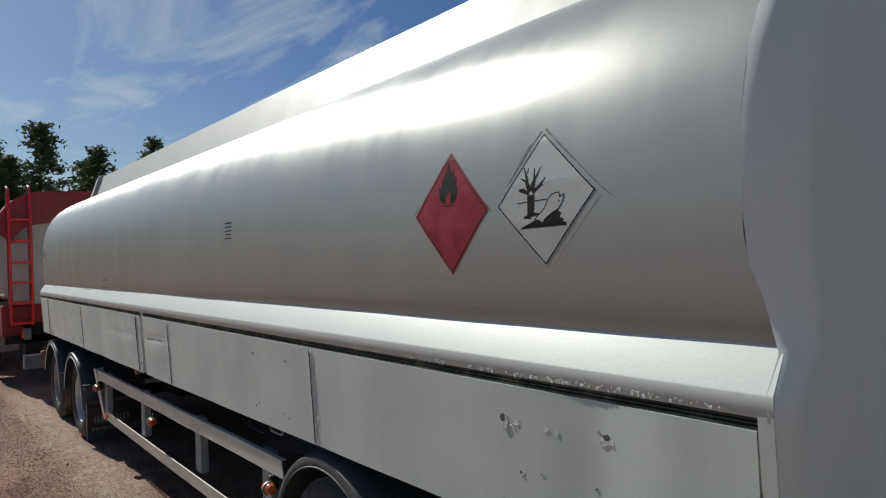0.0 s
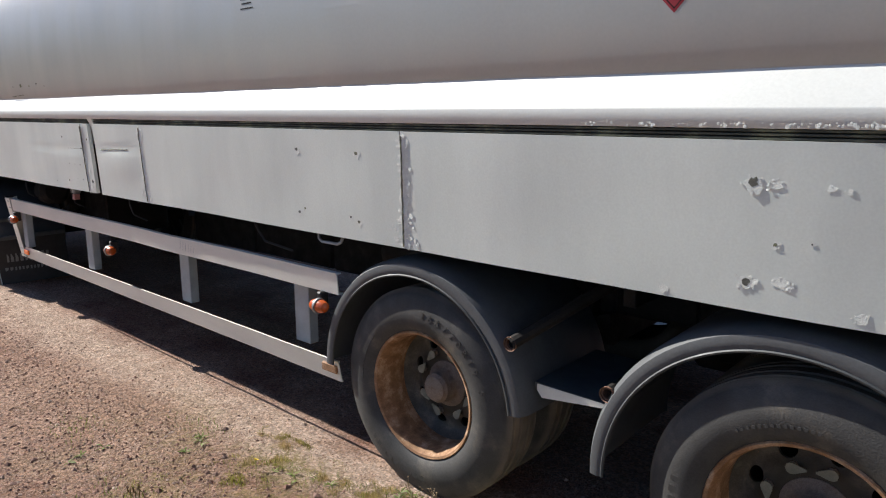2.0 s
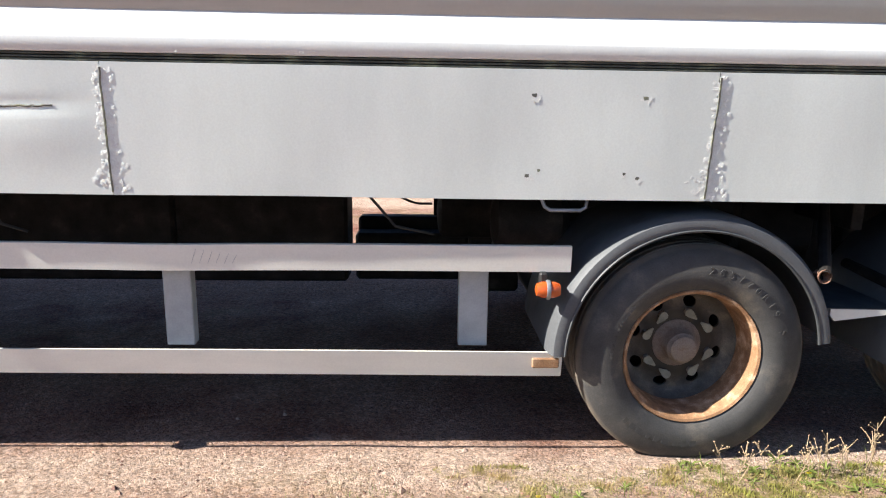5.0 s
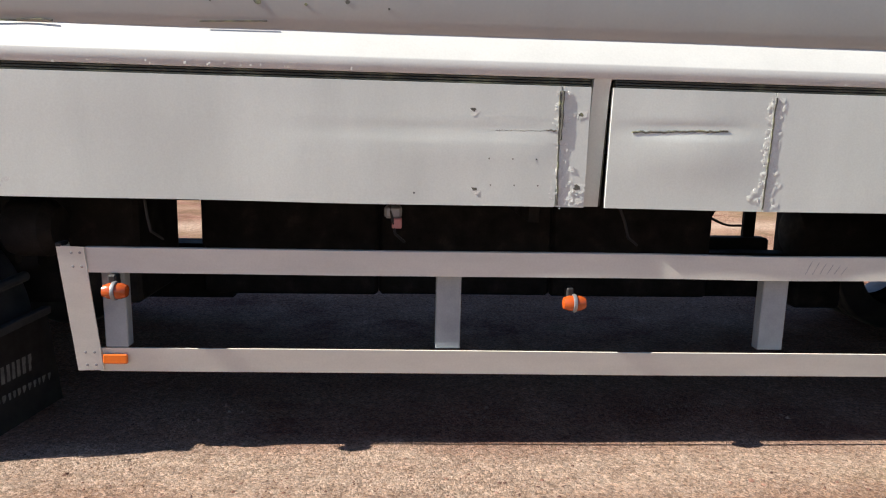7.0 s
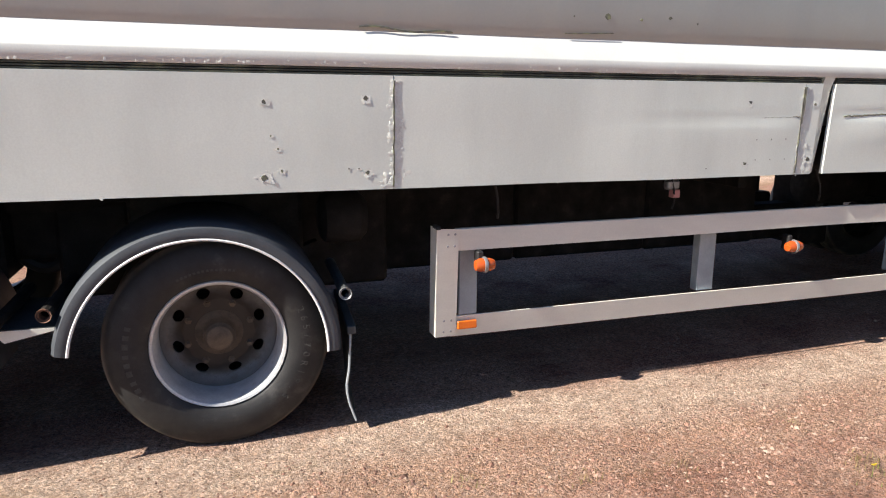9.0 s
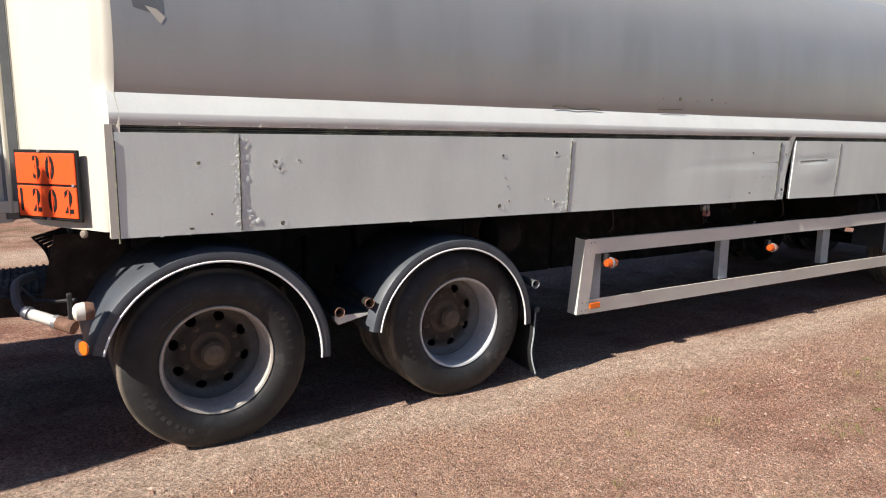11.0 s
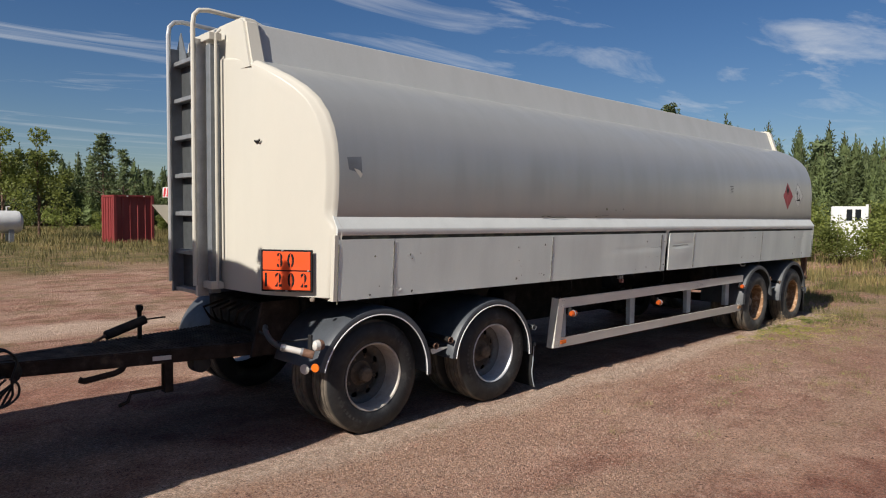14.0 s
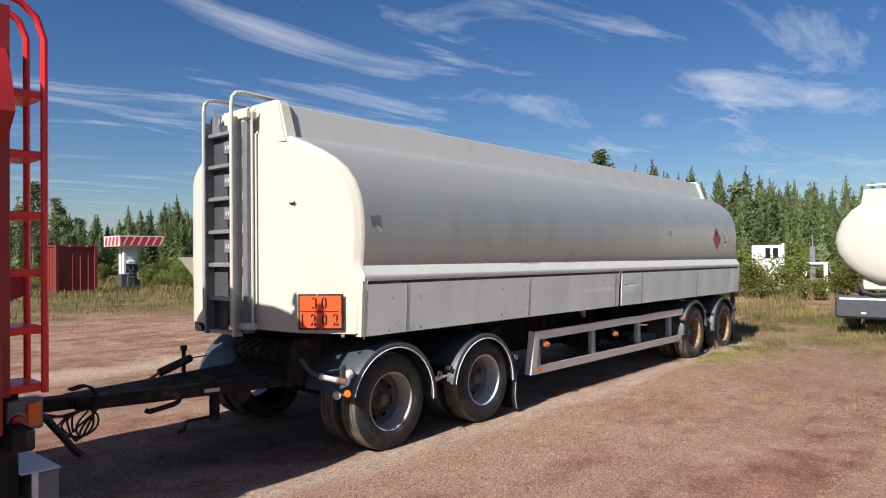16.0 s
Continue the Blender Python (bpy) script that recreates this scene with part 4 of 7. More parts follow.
# walkway coaming on the tank's back
for sgn, off in ((1, 0.0), (-1, 2 * YC)):
    sec = [(off + sgn * y, z) for y, z in ((0.675, 2.872), (0.790, 3.185), (0.815, 3.197), (0.83, 3.185), (0.72, 2.865))]
    part("walkway_side", extrude_x(sec, -0.20, 9.80, 40, bend=lambda x: (0.002 * noise.noise(Vector((x, 3, 0))), 0.002 * noise.noise(Vector((x, 6, 0))))), COAM, trailer, "grey folded sheet coaming beside the roof walkway")
for xa, xb, mat in ((-0.300, -0.16, WHITE), (9.735, 9.85, WHITE)):
    bm = bmesh.new()
    q = 1 if xa < 0 else -1
    lo = xa if q > 0 else xb
    hi = xb if q > 0 else xa
    outline = [(0.60, 2.80), (0.64, 2.885), (0.745, 3.195), (0.80, 3.225), (1.73, 3.225), (1.785, 3.195), (1.89, 2.885), (1.93, 2.80)]
    a = [bm.verts.new((lo + 0.03 * q * (z - 2.88), y, z)) for y, z in outline]
    b = [bm.verts.new((hi, y, z)) for y, z in outline]
    bm.faces.new(a)
    bm.faces.new(b[::-1])
    for i in range(8):
        bm.faces.new((a[i], b[i], b[(i + 1) % 8], a[(i + 1) % 8]))
    bmesh.ops.recalc_face_normals(bm, faces=bm.faces)
    bmesh.ops.bevel(bm, geom=list(bm.edges), offset=0.02, segments=2, affect="EDGES")
    part("walkway_end", bm, mat, trailer, "white walkway end plate")
part("walkway", box((-0.15, 0.78, 3.02), (9.7, 1.66, 3.05)), ALU, trailer)
for x in (1.35, 3.6, 5.9, 8.2):
    lid = part("manhole_lid", lathe([(0, 0.0), (0.22, 0), (0.25, -0.02), (0.25, -0.16), (0.0, -0.16)], 20, m=Matrix.Translation((x, YC, 3.05)) @ Matrix.Rotation(radians(-90), 4, "X")), BLACK, trailer)

# markings on the tank
def shell_y(z):
    for (y0, z0), (y1, z1) in zip(PROFILE, PROFILE[1:]):
        if z <= z1:
            return y0 + (y1 - y0) * max(0, z - z0) / (z1 - z0)
    return 1.0


def shell_wave(x, z):
    """The shell's unevenness at a place, taken between its own rings and rows."""
    k = min(63, max(0, int((x - 0.06) / 9.63 * 64)))
    xa, xb = (0.06 + 9.63 * i / 64 for i in (k, k + 1))
    rows = [z0 + (z1 - z0) * h / 2 for (_, z0), (_, z1) in zip(PROFILE, PROFILE[1:]) for h in (0, 1)]
    za = max((q for q in rows if q <= z), default=rows[0])
    zb = min((q for q in rows if q > z), default=rows[-1])
    u, v = (x - xa) / (xb - xa), (z - za) / max(1e-6, zb - za)
    a, b, c, d = wave(xa, za), wave(xb, za), wave(xa, zb), wave(xb, zb)
    return 1.6 * ((a + (b - a) * u) * (1 - v) + (c + (d - c) * u) * v)


def on_tank(outline, cx, cz, lift, mat, name, parent, label=""):
    """A thin label bent to the tank's side."""
    bm = bmesh.new()
    f = bm.faces.new([bm.verts.new((cx + x, 0, cz + z)) for x, z in outline])
    bmesh.ops.triangulate(bm, faces=[f])
    for _ in range(5):
        long_ = [e for e in bm.edges if e.calc_length() > 0.025]
        if long_:
            bmesh.ops.subdivide_edges(bm, edges=long_, cuts=1)
            bmesh.ops.triangulate(bm, faces=list(bm.faces))
    bmesh.ops.triangulate(bm, faces=list(bm.faces))
    for v in bm.verts:
        v.co.y = shell_y(v.co.z) - lift * 0.32 + shell_wave(v.co.x, v.co.z)
    bmesh.ops.recalc_face_normals(bm, faces=bm.faces)
    for f in bm.faces:
        if f.normal.y > 0:
            f.normal_flip()
    return part(name, bm, mat, parent, label, smooth=0)


def frame_outline(r, w, shift=(0, 0)):
    sx, sz = shift
    o, i = [(0, r), (r, 0), (0, -r), (-r, 0)], [(0, r - w), (r - w, 0), (0, -r + w), (-r + w, 0)]
    return [[(o[k][0] + sx, o[k][1] + sz), (o[(k + 1) % 4][0] + sx, o[(k + 1) % 4][1] + sz), (i[(k + 1) % 4][0] + sx, i[(k + 1) % 4][1] + sz), (i[k][0] + sx, i[k][1] + sz)] for k in range(4)]


CX, CZ, R, RW = 8.600, 2.036, 0.211, 0.198
plate = on_tank([(0, R), (RW, 0.002), (0, -R), (-RW, 0)], CX, CZ, 0.0018, DIAMOND, "hazard_diamond", trailer, "faded red class 3 flammable-liquid diamond")
for q in frame_outline(R - 0.010, 0.0045):
    on_tank([(x * RW / R, z) for x, z in q], CX, CZ, 0.0027, INK, "border", plate)
FLAME = [(-.032, .050), (-.054, .067), (-.061, .113), (-.048, .102), (-.040, .133), (-.024, .156), (-.017, .173), (-.009, .191), (.001, .166), (.007, .147), (.018, .164), (.021, .133), (.034, .140), (.035, .110), (.043, .094), (.037, .067), (.025, .053),
         (.005, .044), (.014, .062), (.007, .073), (.002, .093), (-.006, .084), (-.013, .069), (-.018, .083), (-.026, .067), (-.021, .050)]
on_tank([(x, z - 0.012) for x, z in FLAME], CX, CZ, 0.0027, INK, "flame_symbol", plate)
on_tank([(-.044, .031), (.026, .030), (.026, .027), (-.044, .028)], CX, CZ, 0.0027, INK, "flame_line", plate)
text_part("class_number", "3", 0.058, INK, plate, Matrix.Translation((CX - 0.006, shell_y(CZ - 0.160) - 0.0006, CZ - 0.160)), depth=0.0004)
FX, FZ, FR, FW = 9.033, 2.050, 0.198, 0.196


def leaning(q):
    """The white label is stuck on a little askew."""
    return [(x, z + 0.055 * x) for x, z in q]


fish = on_tank(leaning([(0, FR), (FW, 0), (0, -FR), (-FW, 0)]), FX, FZ, 0.0018, DWHITE, "hazard_diamond", trailer, "faded white environment hazard diamond with dead tree and fish")
for q in frame_outline(FR - 0.003, 0.006):
    on_tank(leaning([(x * FW / FR, z) for x, z in q]), FX, FZ, 0.0027, INK, "border", fish)
for a, b, w0, w1 in (((.004, .207), (.217, .012), .004, .0012), ((-.012, .203), (-.062, .150), .003, .002), ((.217, .012), (.250, -.012), .002, .0008), ((.212, -.006), (.030, -.196), .0010, .0006), ((-.052, .166), (-.150, .052), .0045, .0010)):
    d = Vector((b[0] - a[0], b[1] - a[1])).normalized()
    on_tank([(a[0] - d.y * w0, a[1] + d.x * w0), (b[0] - d.y * w1, b[1] + d.x * w1), (b[0] + d.y * w1, b[1] - d.x * w1), (a[0] + d.y * w0, a[1] - d.x * w0)], FX, FZ, 0.0012, FADED, "old_glue_edge", fish)
for a, b, w0, w1 in (((.002, .210), (.072, .132), .0030, .0012), ((-.006, .208), (-.066, .140), .0030, .0010), ((.172, .030), (.208, -.006), .0012, .0030), ((-.200, .010), (-.170, .040), .0030, .0010)):
    d = Vector((b[0] - a[0], b[1] - a[1])).normalized()
    on_tank([(a[0] - d.y * w0, a[1] + d.x * w0), (b[0] - d.y * w1, b[1] + d.x * w1), (b[0] + d.y * w1, b[1] - d.x * w1), (a[0] + d.y * w0, a[1] - d.x * w0)], CX, CZ, 0.0012, FADED, "old_glue_edge", plate)


def stroke(a, b, w0, w1):
    d = Vector((b[0] - a[0], b[1] - a[1])).normalized()
    return [(a[0] - d.y * w0, a[1] + d.x * w0), (b[0] - d.y * w1, b[1] + d.x * w1), (b[0] + d.y * w1, b[1] - d.x * w1), (a[0] + d.y * w0, a[1] - d.x * w0)]


for a, b, w0, w1 in (((-.051, -.047), (-.048, .018), .0129, .0152), ((-.050, -.045), (-.080, -.047), .0091, .0023), ((-.050, -.041), (-.013, -.043), .0076, .0023), ((-.055, .025), (-.097, .038), .0069, .003), ((-.097, .038), (-.072, .039), .0038, .0023),
                     ((-.052, .029), (-.066, .062), .0091, .0061), ((-.065, .060), (-.090, .074), .0046, .0015), ((-.062, .061), (-.077, .106), .0053, .0015), ((-.063, .086), (-.058, .101), .0023, .0015), ((-.045, .030), (-.034, .060), .0107, .0061),
                     ((-.034, .058), (-.034, .097), .0046, .0015), ((-.032, .061), (-.008, .096), .0046, .0015), ((-.042, .025), (-.014, .039), .0069, .0046), ((-.015, .038), (.011, .062), .0046, .0015), ((-.018, .038), (.001, .043), .003, .0015)):
    on_tank(leaning(stroke(a, b, w0, w1)), FX, FZ, 0.0028, INK, "tree_symbol", fish)
on_tank(leaning([(-.100, -.080), (-.036, -.060), (.002, -.071), (.027, -.052), (.055, -.039), (.070, -.050), (.063, -.060), (.080, -.068), (.076, -.075), (.089, -.079), (.086, -.087)]), FX, FZ, 0.0027, INK, "ground_symbol", fish)
FISH = [(-.036, -.058), (-.018, -.044), (.005, -.029), (.016, -.009), (.032, .007), (.048, .011), (.062, .011), (.066, -.003), (.082, .004), (.077, -.016), (.060, -.036), (.027, -.049), (.004, -.062), (-.001, -.071), (-.019, -.061)]
on_tank(leaning(FISH), FX, FZ, 0.0031, DWHITE, "fish_body", fish)
for (x0, z0), (x1, z1) in zip(FISH, FISH[1:] + FISH[:1]):
    on_tank(leaning(stroke((x0, z0), (x1, z1), 0.0016, 0.0016)), FX, FZ, 0.0036, INK, "fish_outline", fish)
on_tank(leaning([(.062 + .0035 * math.cos(a), -.014 + .0035 * math.sin(a)) for a in (0, 1.05, 2.1, 3.15, 4.2, 5.25)]), FX, FZ, 0.0036, INK, "fish_eye", fish)
on_tank(leaning([(-.106, .001), (.018, -.001), (.018, -.004), (-.106, -.002)]), FX, FZ, 0.0028, INK, "water_line", fish)
for x0, z0, w, h in ((-.055, .045, .11, .008), (-.05, .022, .10, .008), (-.05, .0, .10, .007), (-.04, -.02, .08, .007), (-.05, -.042, .10, .006)):
    on_tank([(x0, z0), (x0 + w, z0), (x0 + w, z0 + h), (x0, z0 + h)], 6.575, 2.075, 0.0027, INK, "faded_print_line", trailer)
for i in range(6):
    on_tank([(-.12 + .02 * i, -.10 + .045 * i), (.10 + .02 * i, -.095 + .045 * i), (.11 + .02 * i, -.07 + .045 * i), (-.11 + .02 * i, -.075 + .045 * i)], 7.2, 1.98, 0.0004, SILVER, "ghost_logo_bar", trailer)
on_tank([(-.06, .07), (.07, .08), (.075, -.05), (-.045, -.02)], 0.19, 2.06, 0.002, LADGREY, "scraped_patch", trailer, "bare scraped metal patch")
on_tank([(-.01, .02), (.05, -.05), (.07, -.02), (.035, .01)], 0.20, 2.03, 0.0045, WHITE, "peeled_flake", trailer)
mk = bmesh.new()
tube([(-0.290, 0.585, 2.258), (-0.291, 0.565, 2.246), (-0.290, 0.548, 2.254), (-0.289, 0.530, 2.246), (-0.288, 0.515, 2.262)], 0.008, 5, mk)
part("chip_mark", mk, INK, trailer)

# orange hazard plate on the chamfered front corner
pa, pb = Vector((-0.325, 0.425, 0)), Vector((-0.085, 0.100, 0))
ang = math.atan2(pb.y - pa.y, pb.x - pa.x)
pm = Matrix.Translation(((pa.x + pb.x) / 2 - 0.012, (pa.y + pb.y) / 2 - 0.012, 1.292)) @ Matrix.Rotation(ang, 4, "Z")
hz = part("hazard_plate", box((-0.2, 0, -0.155), (0.2, 0.012, 0.155), 0.004, m=pm), INK, trailer, "orange hazard plate reading 30 over 1202 in a black frame")
for z0, z1 in ((0.005, 0.141), (-0.141, -0.004)):
    part("orange_field", box((-0.185, -0.006, z0), (0.185, 0.002, z1), 0.003, m=pm), ORANGE, hz)
for ch, x, z in (("3", -0.050, 0.072), ("0", 0.034, 0.072), ("1", -0.160, -0.073), ("2", -0.062, -0.073), ("0", 0.036, -0.073), ("2", 0.136, -0.073)):
    text_part("digit", ch, 0.140, INK, hz, pm @ Matrix.Translation((x, -0.0065, z)) @ Matrix.Diagonal((0.78, 1, 1, 1)), depth=0.001, bold=0.0028)
    if ch != "1":
        part("stencil_bridge", box((x - 0.0035, -0.0088, z - 0.052), (x + 0.0035, -0.004, z + 0.052), 0, m=pm), ORANGE, hz)
for x, z in ((-0.03, 0.148), (0.0, -0.148), (0.17, 0.002)):
    part("clip", box((x - 0.008, -0.010, z - 0.006), (x + 0.008, 0.0, z + 0.006), 0.002, m=pm), STEEL, hz)
part("marker_lamp", lathe([(0, -0.006), (0.012, -0.005), (0.018, 0.0), (0.018, 0.012)], 14, m=Matrix.Translation((-0.10, 0.095, 1.085)) @ Matrix.Rotation(ang, 4, "Z")), HUB, trailer)
rz = Matrix.Translation((9.80, 0.47, 2.01)) @ Matrix.Rotation(radians(67), 4, "Z")
rd = part("rear_hazard_diamond", prism([(0, .2), (.19, 0), (0, -.2), (-.19, 0)], 0.003, rz), DIAMOND, trailer, "faded red hazard diamond on the rear end")
for q in frame_outline(0.19, 0.008):
    part("border", prism(q, 0.003, rz @ Matrix.Translation((0, -0.002, 0))), INK, rd)


# ---- wheels, mudguards, guard rails ----
def tyre_profile(r=0.447, w=0.258):
    h = w / 2
    return [(0.268, -h + 0.030), (0.285, -h + 0.012), (0.33, -h), (0.375, -h + 0.004), (0.412, -h + 0.018), (r - 0.010, -h + 0.034), (r - 0.002, -h + 0.048),
            (r, -0.078), (r - 0.011, -0.074), (r - 0.011, -0.066), (r, -0.062), (r + 0.001, -0.036), (r - 0.011, -0.032), (r - 0.011, -0.024), (r + 0.001, -0.020),
            (r + 0.001, 0.020), (r - 0.011, 0.024), (r - 0.011, 0.032), (r + 0.001, 0.036), (r, 0.062), (r - 0.011, 0.066), (r - 0.011, 0.074), (r, 0.078),
            (r - 0.002, h - 0.048), (r - 0.010, h - 0.034), (0.412, h - 0.018), (0.375, h - 0.004), (0.33, h), (0.285, h - 0.012), (0.268, h - 0.03)]


TYRE_MESH = mesh_of("tyre", lathe(tyre_profile(), 56), TYRE, 40)
RIM_OUT = [(0.262, -0.088), (0.272, -0.104), (0.268, -0.110), (0.258, -0.106), (0.252, -0.092), (0.246, -0.070), (0.244, -0.02), (0.2435, 0.095)]
HUB_PROF = [(0.105, 0.080), (0.100, 0.062), (0.078, 0.052), (0.068, 0.040), (0.064, -0.004), (0.056, -0.012), (0.053, -0.020), (0.046, -0.024), (0.0, -0.026)]


REAR_TYRE_MESH = TYRE_MESH.copy()
REAR_TYRE_MESH.materials[0] = TYREREAR


def word_ring(word, radius, start, size, step, flip=False):
    """Raised characters round a tyre's wall."""
    bm = bmesh.new()
    for i, ch in enumerate(word):
        a = start - i * step
        me = letters(ch, size, 0.0012)
        me.transform(Matrix.Rotation(-(a - math.pi / 2), 4, "Y") @ Matrix.Translation((0, 0, 0)))
        me.transform(Matrix.Translation((radius * math.cos(a), -0.1284, radius * math.sin(a))))
        bm.from_mesh(me)
        bpy.data.meshes.remove(me)
    return bm


SIZE_MESH = mesh_of("size_lettering", word_ring("265/70R19.5", 0.352, radians(84), 0.042, radians(6.6)), TYRETXT, 0)
bar = bmesh.new()
for k in range(9):
    a = radians(225 + k * 6.2)
    box((-0.009, -0.1278, 0.340), (0.007 + 0.004 * (k % 3), -0.1266, 0.366), 0, bar, Matrix.Rotation(math.pi / 2 - a, 4, "Y"))
for k in range(14):
    a = radians(140 + k * 3.0)
    box((-0.005, -0.1292, 0.318), (0.005, -0.1262, 0.327), 0, bar, Matrix.Rotation(math.pi / 2 - a, 4, "Y"))
BAR_MESH = mesh_of("wall_marking", bar, TYRETXT, 0)
nutm = lathe([(0.0, -0.020), (0.010, -0.020), (0.010, -0.008), (0.016, -0.006), (0.016, 0.0)], 6)
NUT_MESH = mesh_of("wheel_nut", nutm, HUB, 30)
tagm = prism([(0.018 * math.cos(radians(q)), 0.018 * math.sin(radians(q))) for q in (150, 195, 232, 270, 308, 345, 390)] + [(0.003, 0.041), (-0.003, 0.041)], 0.005, Matrix.Translation((0, -0.024, 0)))
OILNUT_MESH = NUT_MESH.copy()
OILNUT_MESH.materials[0] = DARKHUB
NUTTAG_MESH = mesh_of("nut_marker", tagm, NUT, 30)


def dish(r):
    """Depth of the wheel disc's face at a radius."""
    rs = (0.0, 0.10, 0.120, 0.148, 0.180, 0.206, 0.220, 0.234, 0.2415)
    hs = (0.066, 0.066, 0.067, 0.071, 0.085, 0.089, 0.082, 0.064, 0.048)
    return float(np.interp(r, rs, hs))


def disc_with_holes(bm, n=8):
    """The wheel disc with smooth round hand holes cut through."""
    half, ra, rb, steps = math.pi / n, 0.146, 0.212, 32

    def put(r, a, back=0.0):
        return bm.verts.new((r * math.cos(a), dish(r) + back, r * math.sin(a)))
    for k in range(n):
        mid = 2 * half * k
        rings = []
        for f in (0.0, 0.25, 0.6, 1.0):
            ring = []
            for i in range(steps):
                q = 2 * math.pi * i / steps
                c, sn = math.cos(q), math.sin(q)
                m = max(abs(c), abs(sn))
                hr, ha = 0.180 + 0.023 * sn, 0.028 * c / 0.180
                er, ea = (ra + rb) / 2 + (rb - ra) / 2 * sn / m, half * c / m
                ring.append((hr + (er - hr) * f, mid + ha + (ea - ha) * f))
            rings.append(ring)
        made = [[put(r, a, 0.012) for r, a in rings[0]]] + [[put(r, a) for r, a in ring] for ring in rings]
        for a, b in zip(made, made[1:]):
            for i in range(steps):
                j = (i + 1) % steps
                bm.faces.new((a[i], a[j], b[j], b[i]))
    for radii in ((0.2415, 0.238, 0.234, 0.227, 0.220, rb), (ra, 0.132, 0.120, 0.10)):
        rows = [[put(r, 2 * math.pi * i / 128) for i in range(128)] for r in radii]
        for a, b in zip(rows, rows[1:]):
            for i in range(128):
                bm.faces.new((a[i], a[(i + 1) % 128], b[(i + 1) % 128], b[i]))
    bmesh.ops.remove_doubles(bm, verts=bm.verts, dist=0.0006)
    bmesh.ops.recalc_face_normals(bm, faces=bm.faces)
    return bm


def wheel(x, yo, mat_rim, mat_disc, spin, far=False, tags=False, z=0.436, turn=0.0):
    """A dual wheel: outer and inner tyre, dished rim, disc, hub, nuts. yo: middle of the outer tyre."""
    sgn = -1 if far else 1
    m = Matrix.Translation((x, yo, z)) @ (Matrix.Rotation(math.pi, 4, "Z") if far else Matrix())
    bm = lathe(RIM_OUT, 48)
    bmesh.ops.recalc_face_normals(bm, faces=bm.faces)
    w = part("wheel", bm, mat_rim, trailer, "dished steel wheel with black dusty twin tyres", m=m)
    rot = Matrix.Rotation(turn, 4, "Y")
    rubber = REAR_TYRE_MESH if tags else TYRE_MESH
    shared("tyre", rubber, w, rot)
    shared("inner_tyre", rubber, w, Matrix.Translation((0, 0.295, 0)))
    if far:
        return w
    part("disc", disc_with_holes(bmesh.new()), mat_disc, w, m=Matrix.Rotation(-spin, 4, "Y"))
    part("hub", lathe(HUB_PROF, 24), HUB if tags else DARKHUB, w)
    part("drum", lathe([(0.20, 0.10), (0.20, 0.30), (0.0, 0.30)], 24), BLACK, w)
    for k in range(8):
        a = spin + k * math.pi / 4
        shared("wheel_nut", NUT_MESH if tags else OILNUT_MESH, w, Matrix.Translation((0.1375 * math.cos(a), 0.070, 0.1375 * math.sin(a))))
        if tags:
            shared("nut_marker", NUTTAG_MESH, w, Matrix.Translation((0.1375 * math.cos(a), 0.068, 0.1375 * math.sin(a))) @ Matrix.Rotation(-a + (math.pi + 0.39 if k % 2 else -0.39), 4, "Y"))
    shared("size_lettering", SIZE_MESH, w, rot)["kind"] = "stuff"
    shared("wall_marking", BAR_MESH, w, rot)["kind"] = "stuff"
    return w


AXLES = (0.437, 1.822, 7.603, 9.032)
for i, x in enumerate(AXLES):
    mats = ((RIMDARK, FRONTDISC), (RIMGREY, DUSTDISC), (RIMRUST, REARDISC), (RIMRUST, REARDISC))[i]
    wheel(x, (0.160, 0.160, 0.128, 0.128)[i], mats[0], mats[1], (0.5, 1.1, 0.515, -0.253)[i], tags=i > 1, z=(0.436, 0.436, 0.424, 0.410)[i], turn=(0.5, 1.1, 0.0, 0.95)[i])
    wheel(x, 2 * YC - 0.160, RIMDARK, DISC, 0.3, far=True)
    ax = part("axle", tube([(x, 0.35, 0.425), (x, 2.1, 0.425)], 0.065, 12), BLACK, trailer)
    for y in (0.72, 1.72):
        part("leaf_spring", extrude_x([(y - 0.04, 0.60), (y + 0.04, 0.60), (y + 0.04, 0.66), (y - 0.04, 0.66)], x - 0.5, x + 0.5, 8, bend=lambda q, c=x: (0, 0.10 * ((q - c) / 0.5) ** 2 - 0.04)), BLACK, ax)
    part("brake_chamber", lathe([(0, -0.09), (0.06, -0.09), (0.085, -0.03), (0.085, 0.03), (0.06, 0.09), (0, 0.09)], 16, m=Matrix.Translation((x + 0.24, 0.66, 0.72)) @ Matrix.Rotation(radians(90), 4, "Z")), BLACK, ax)


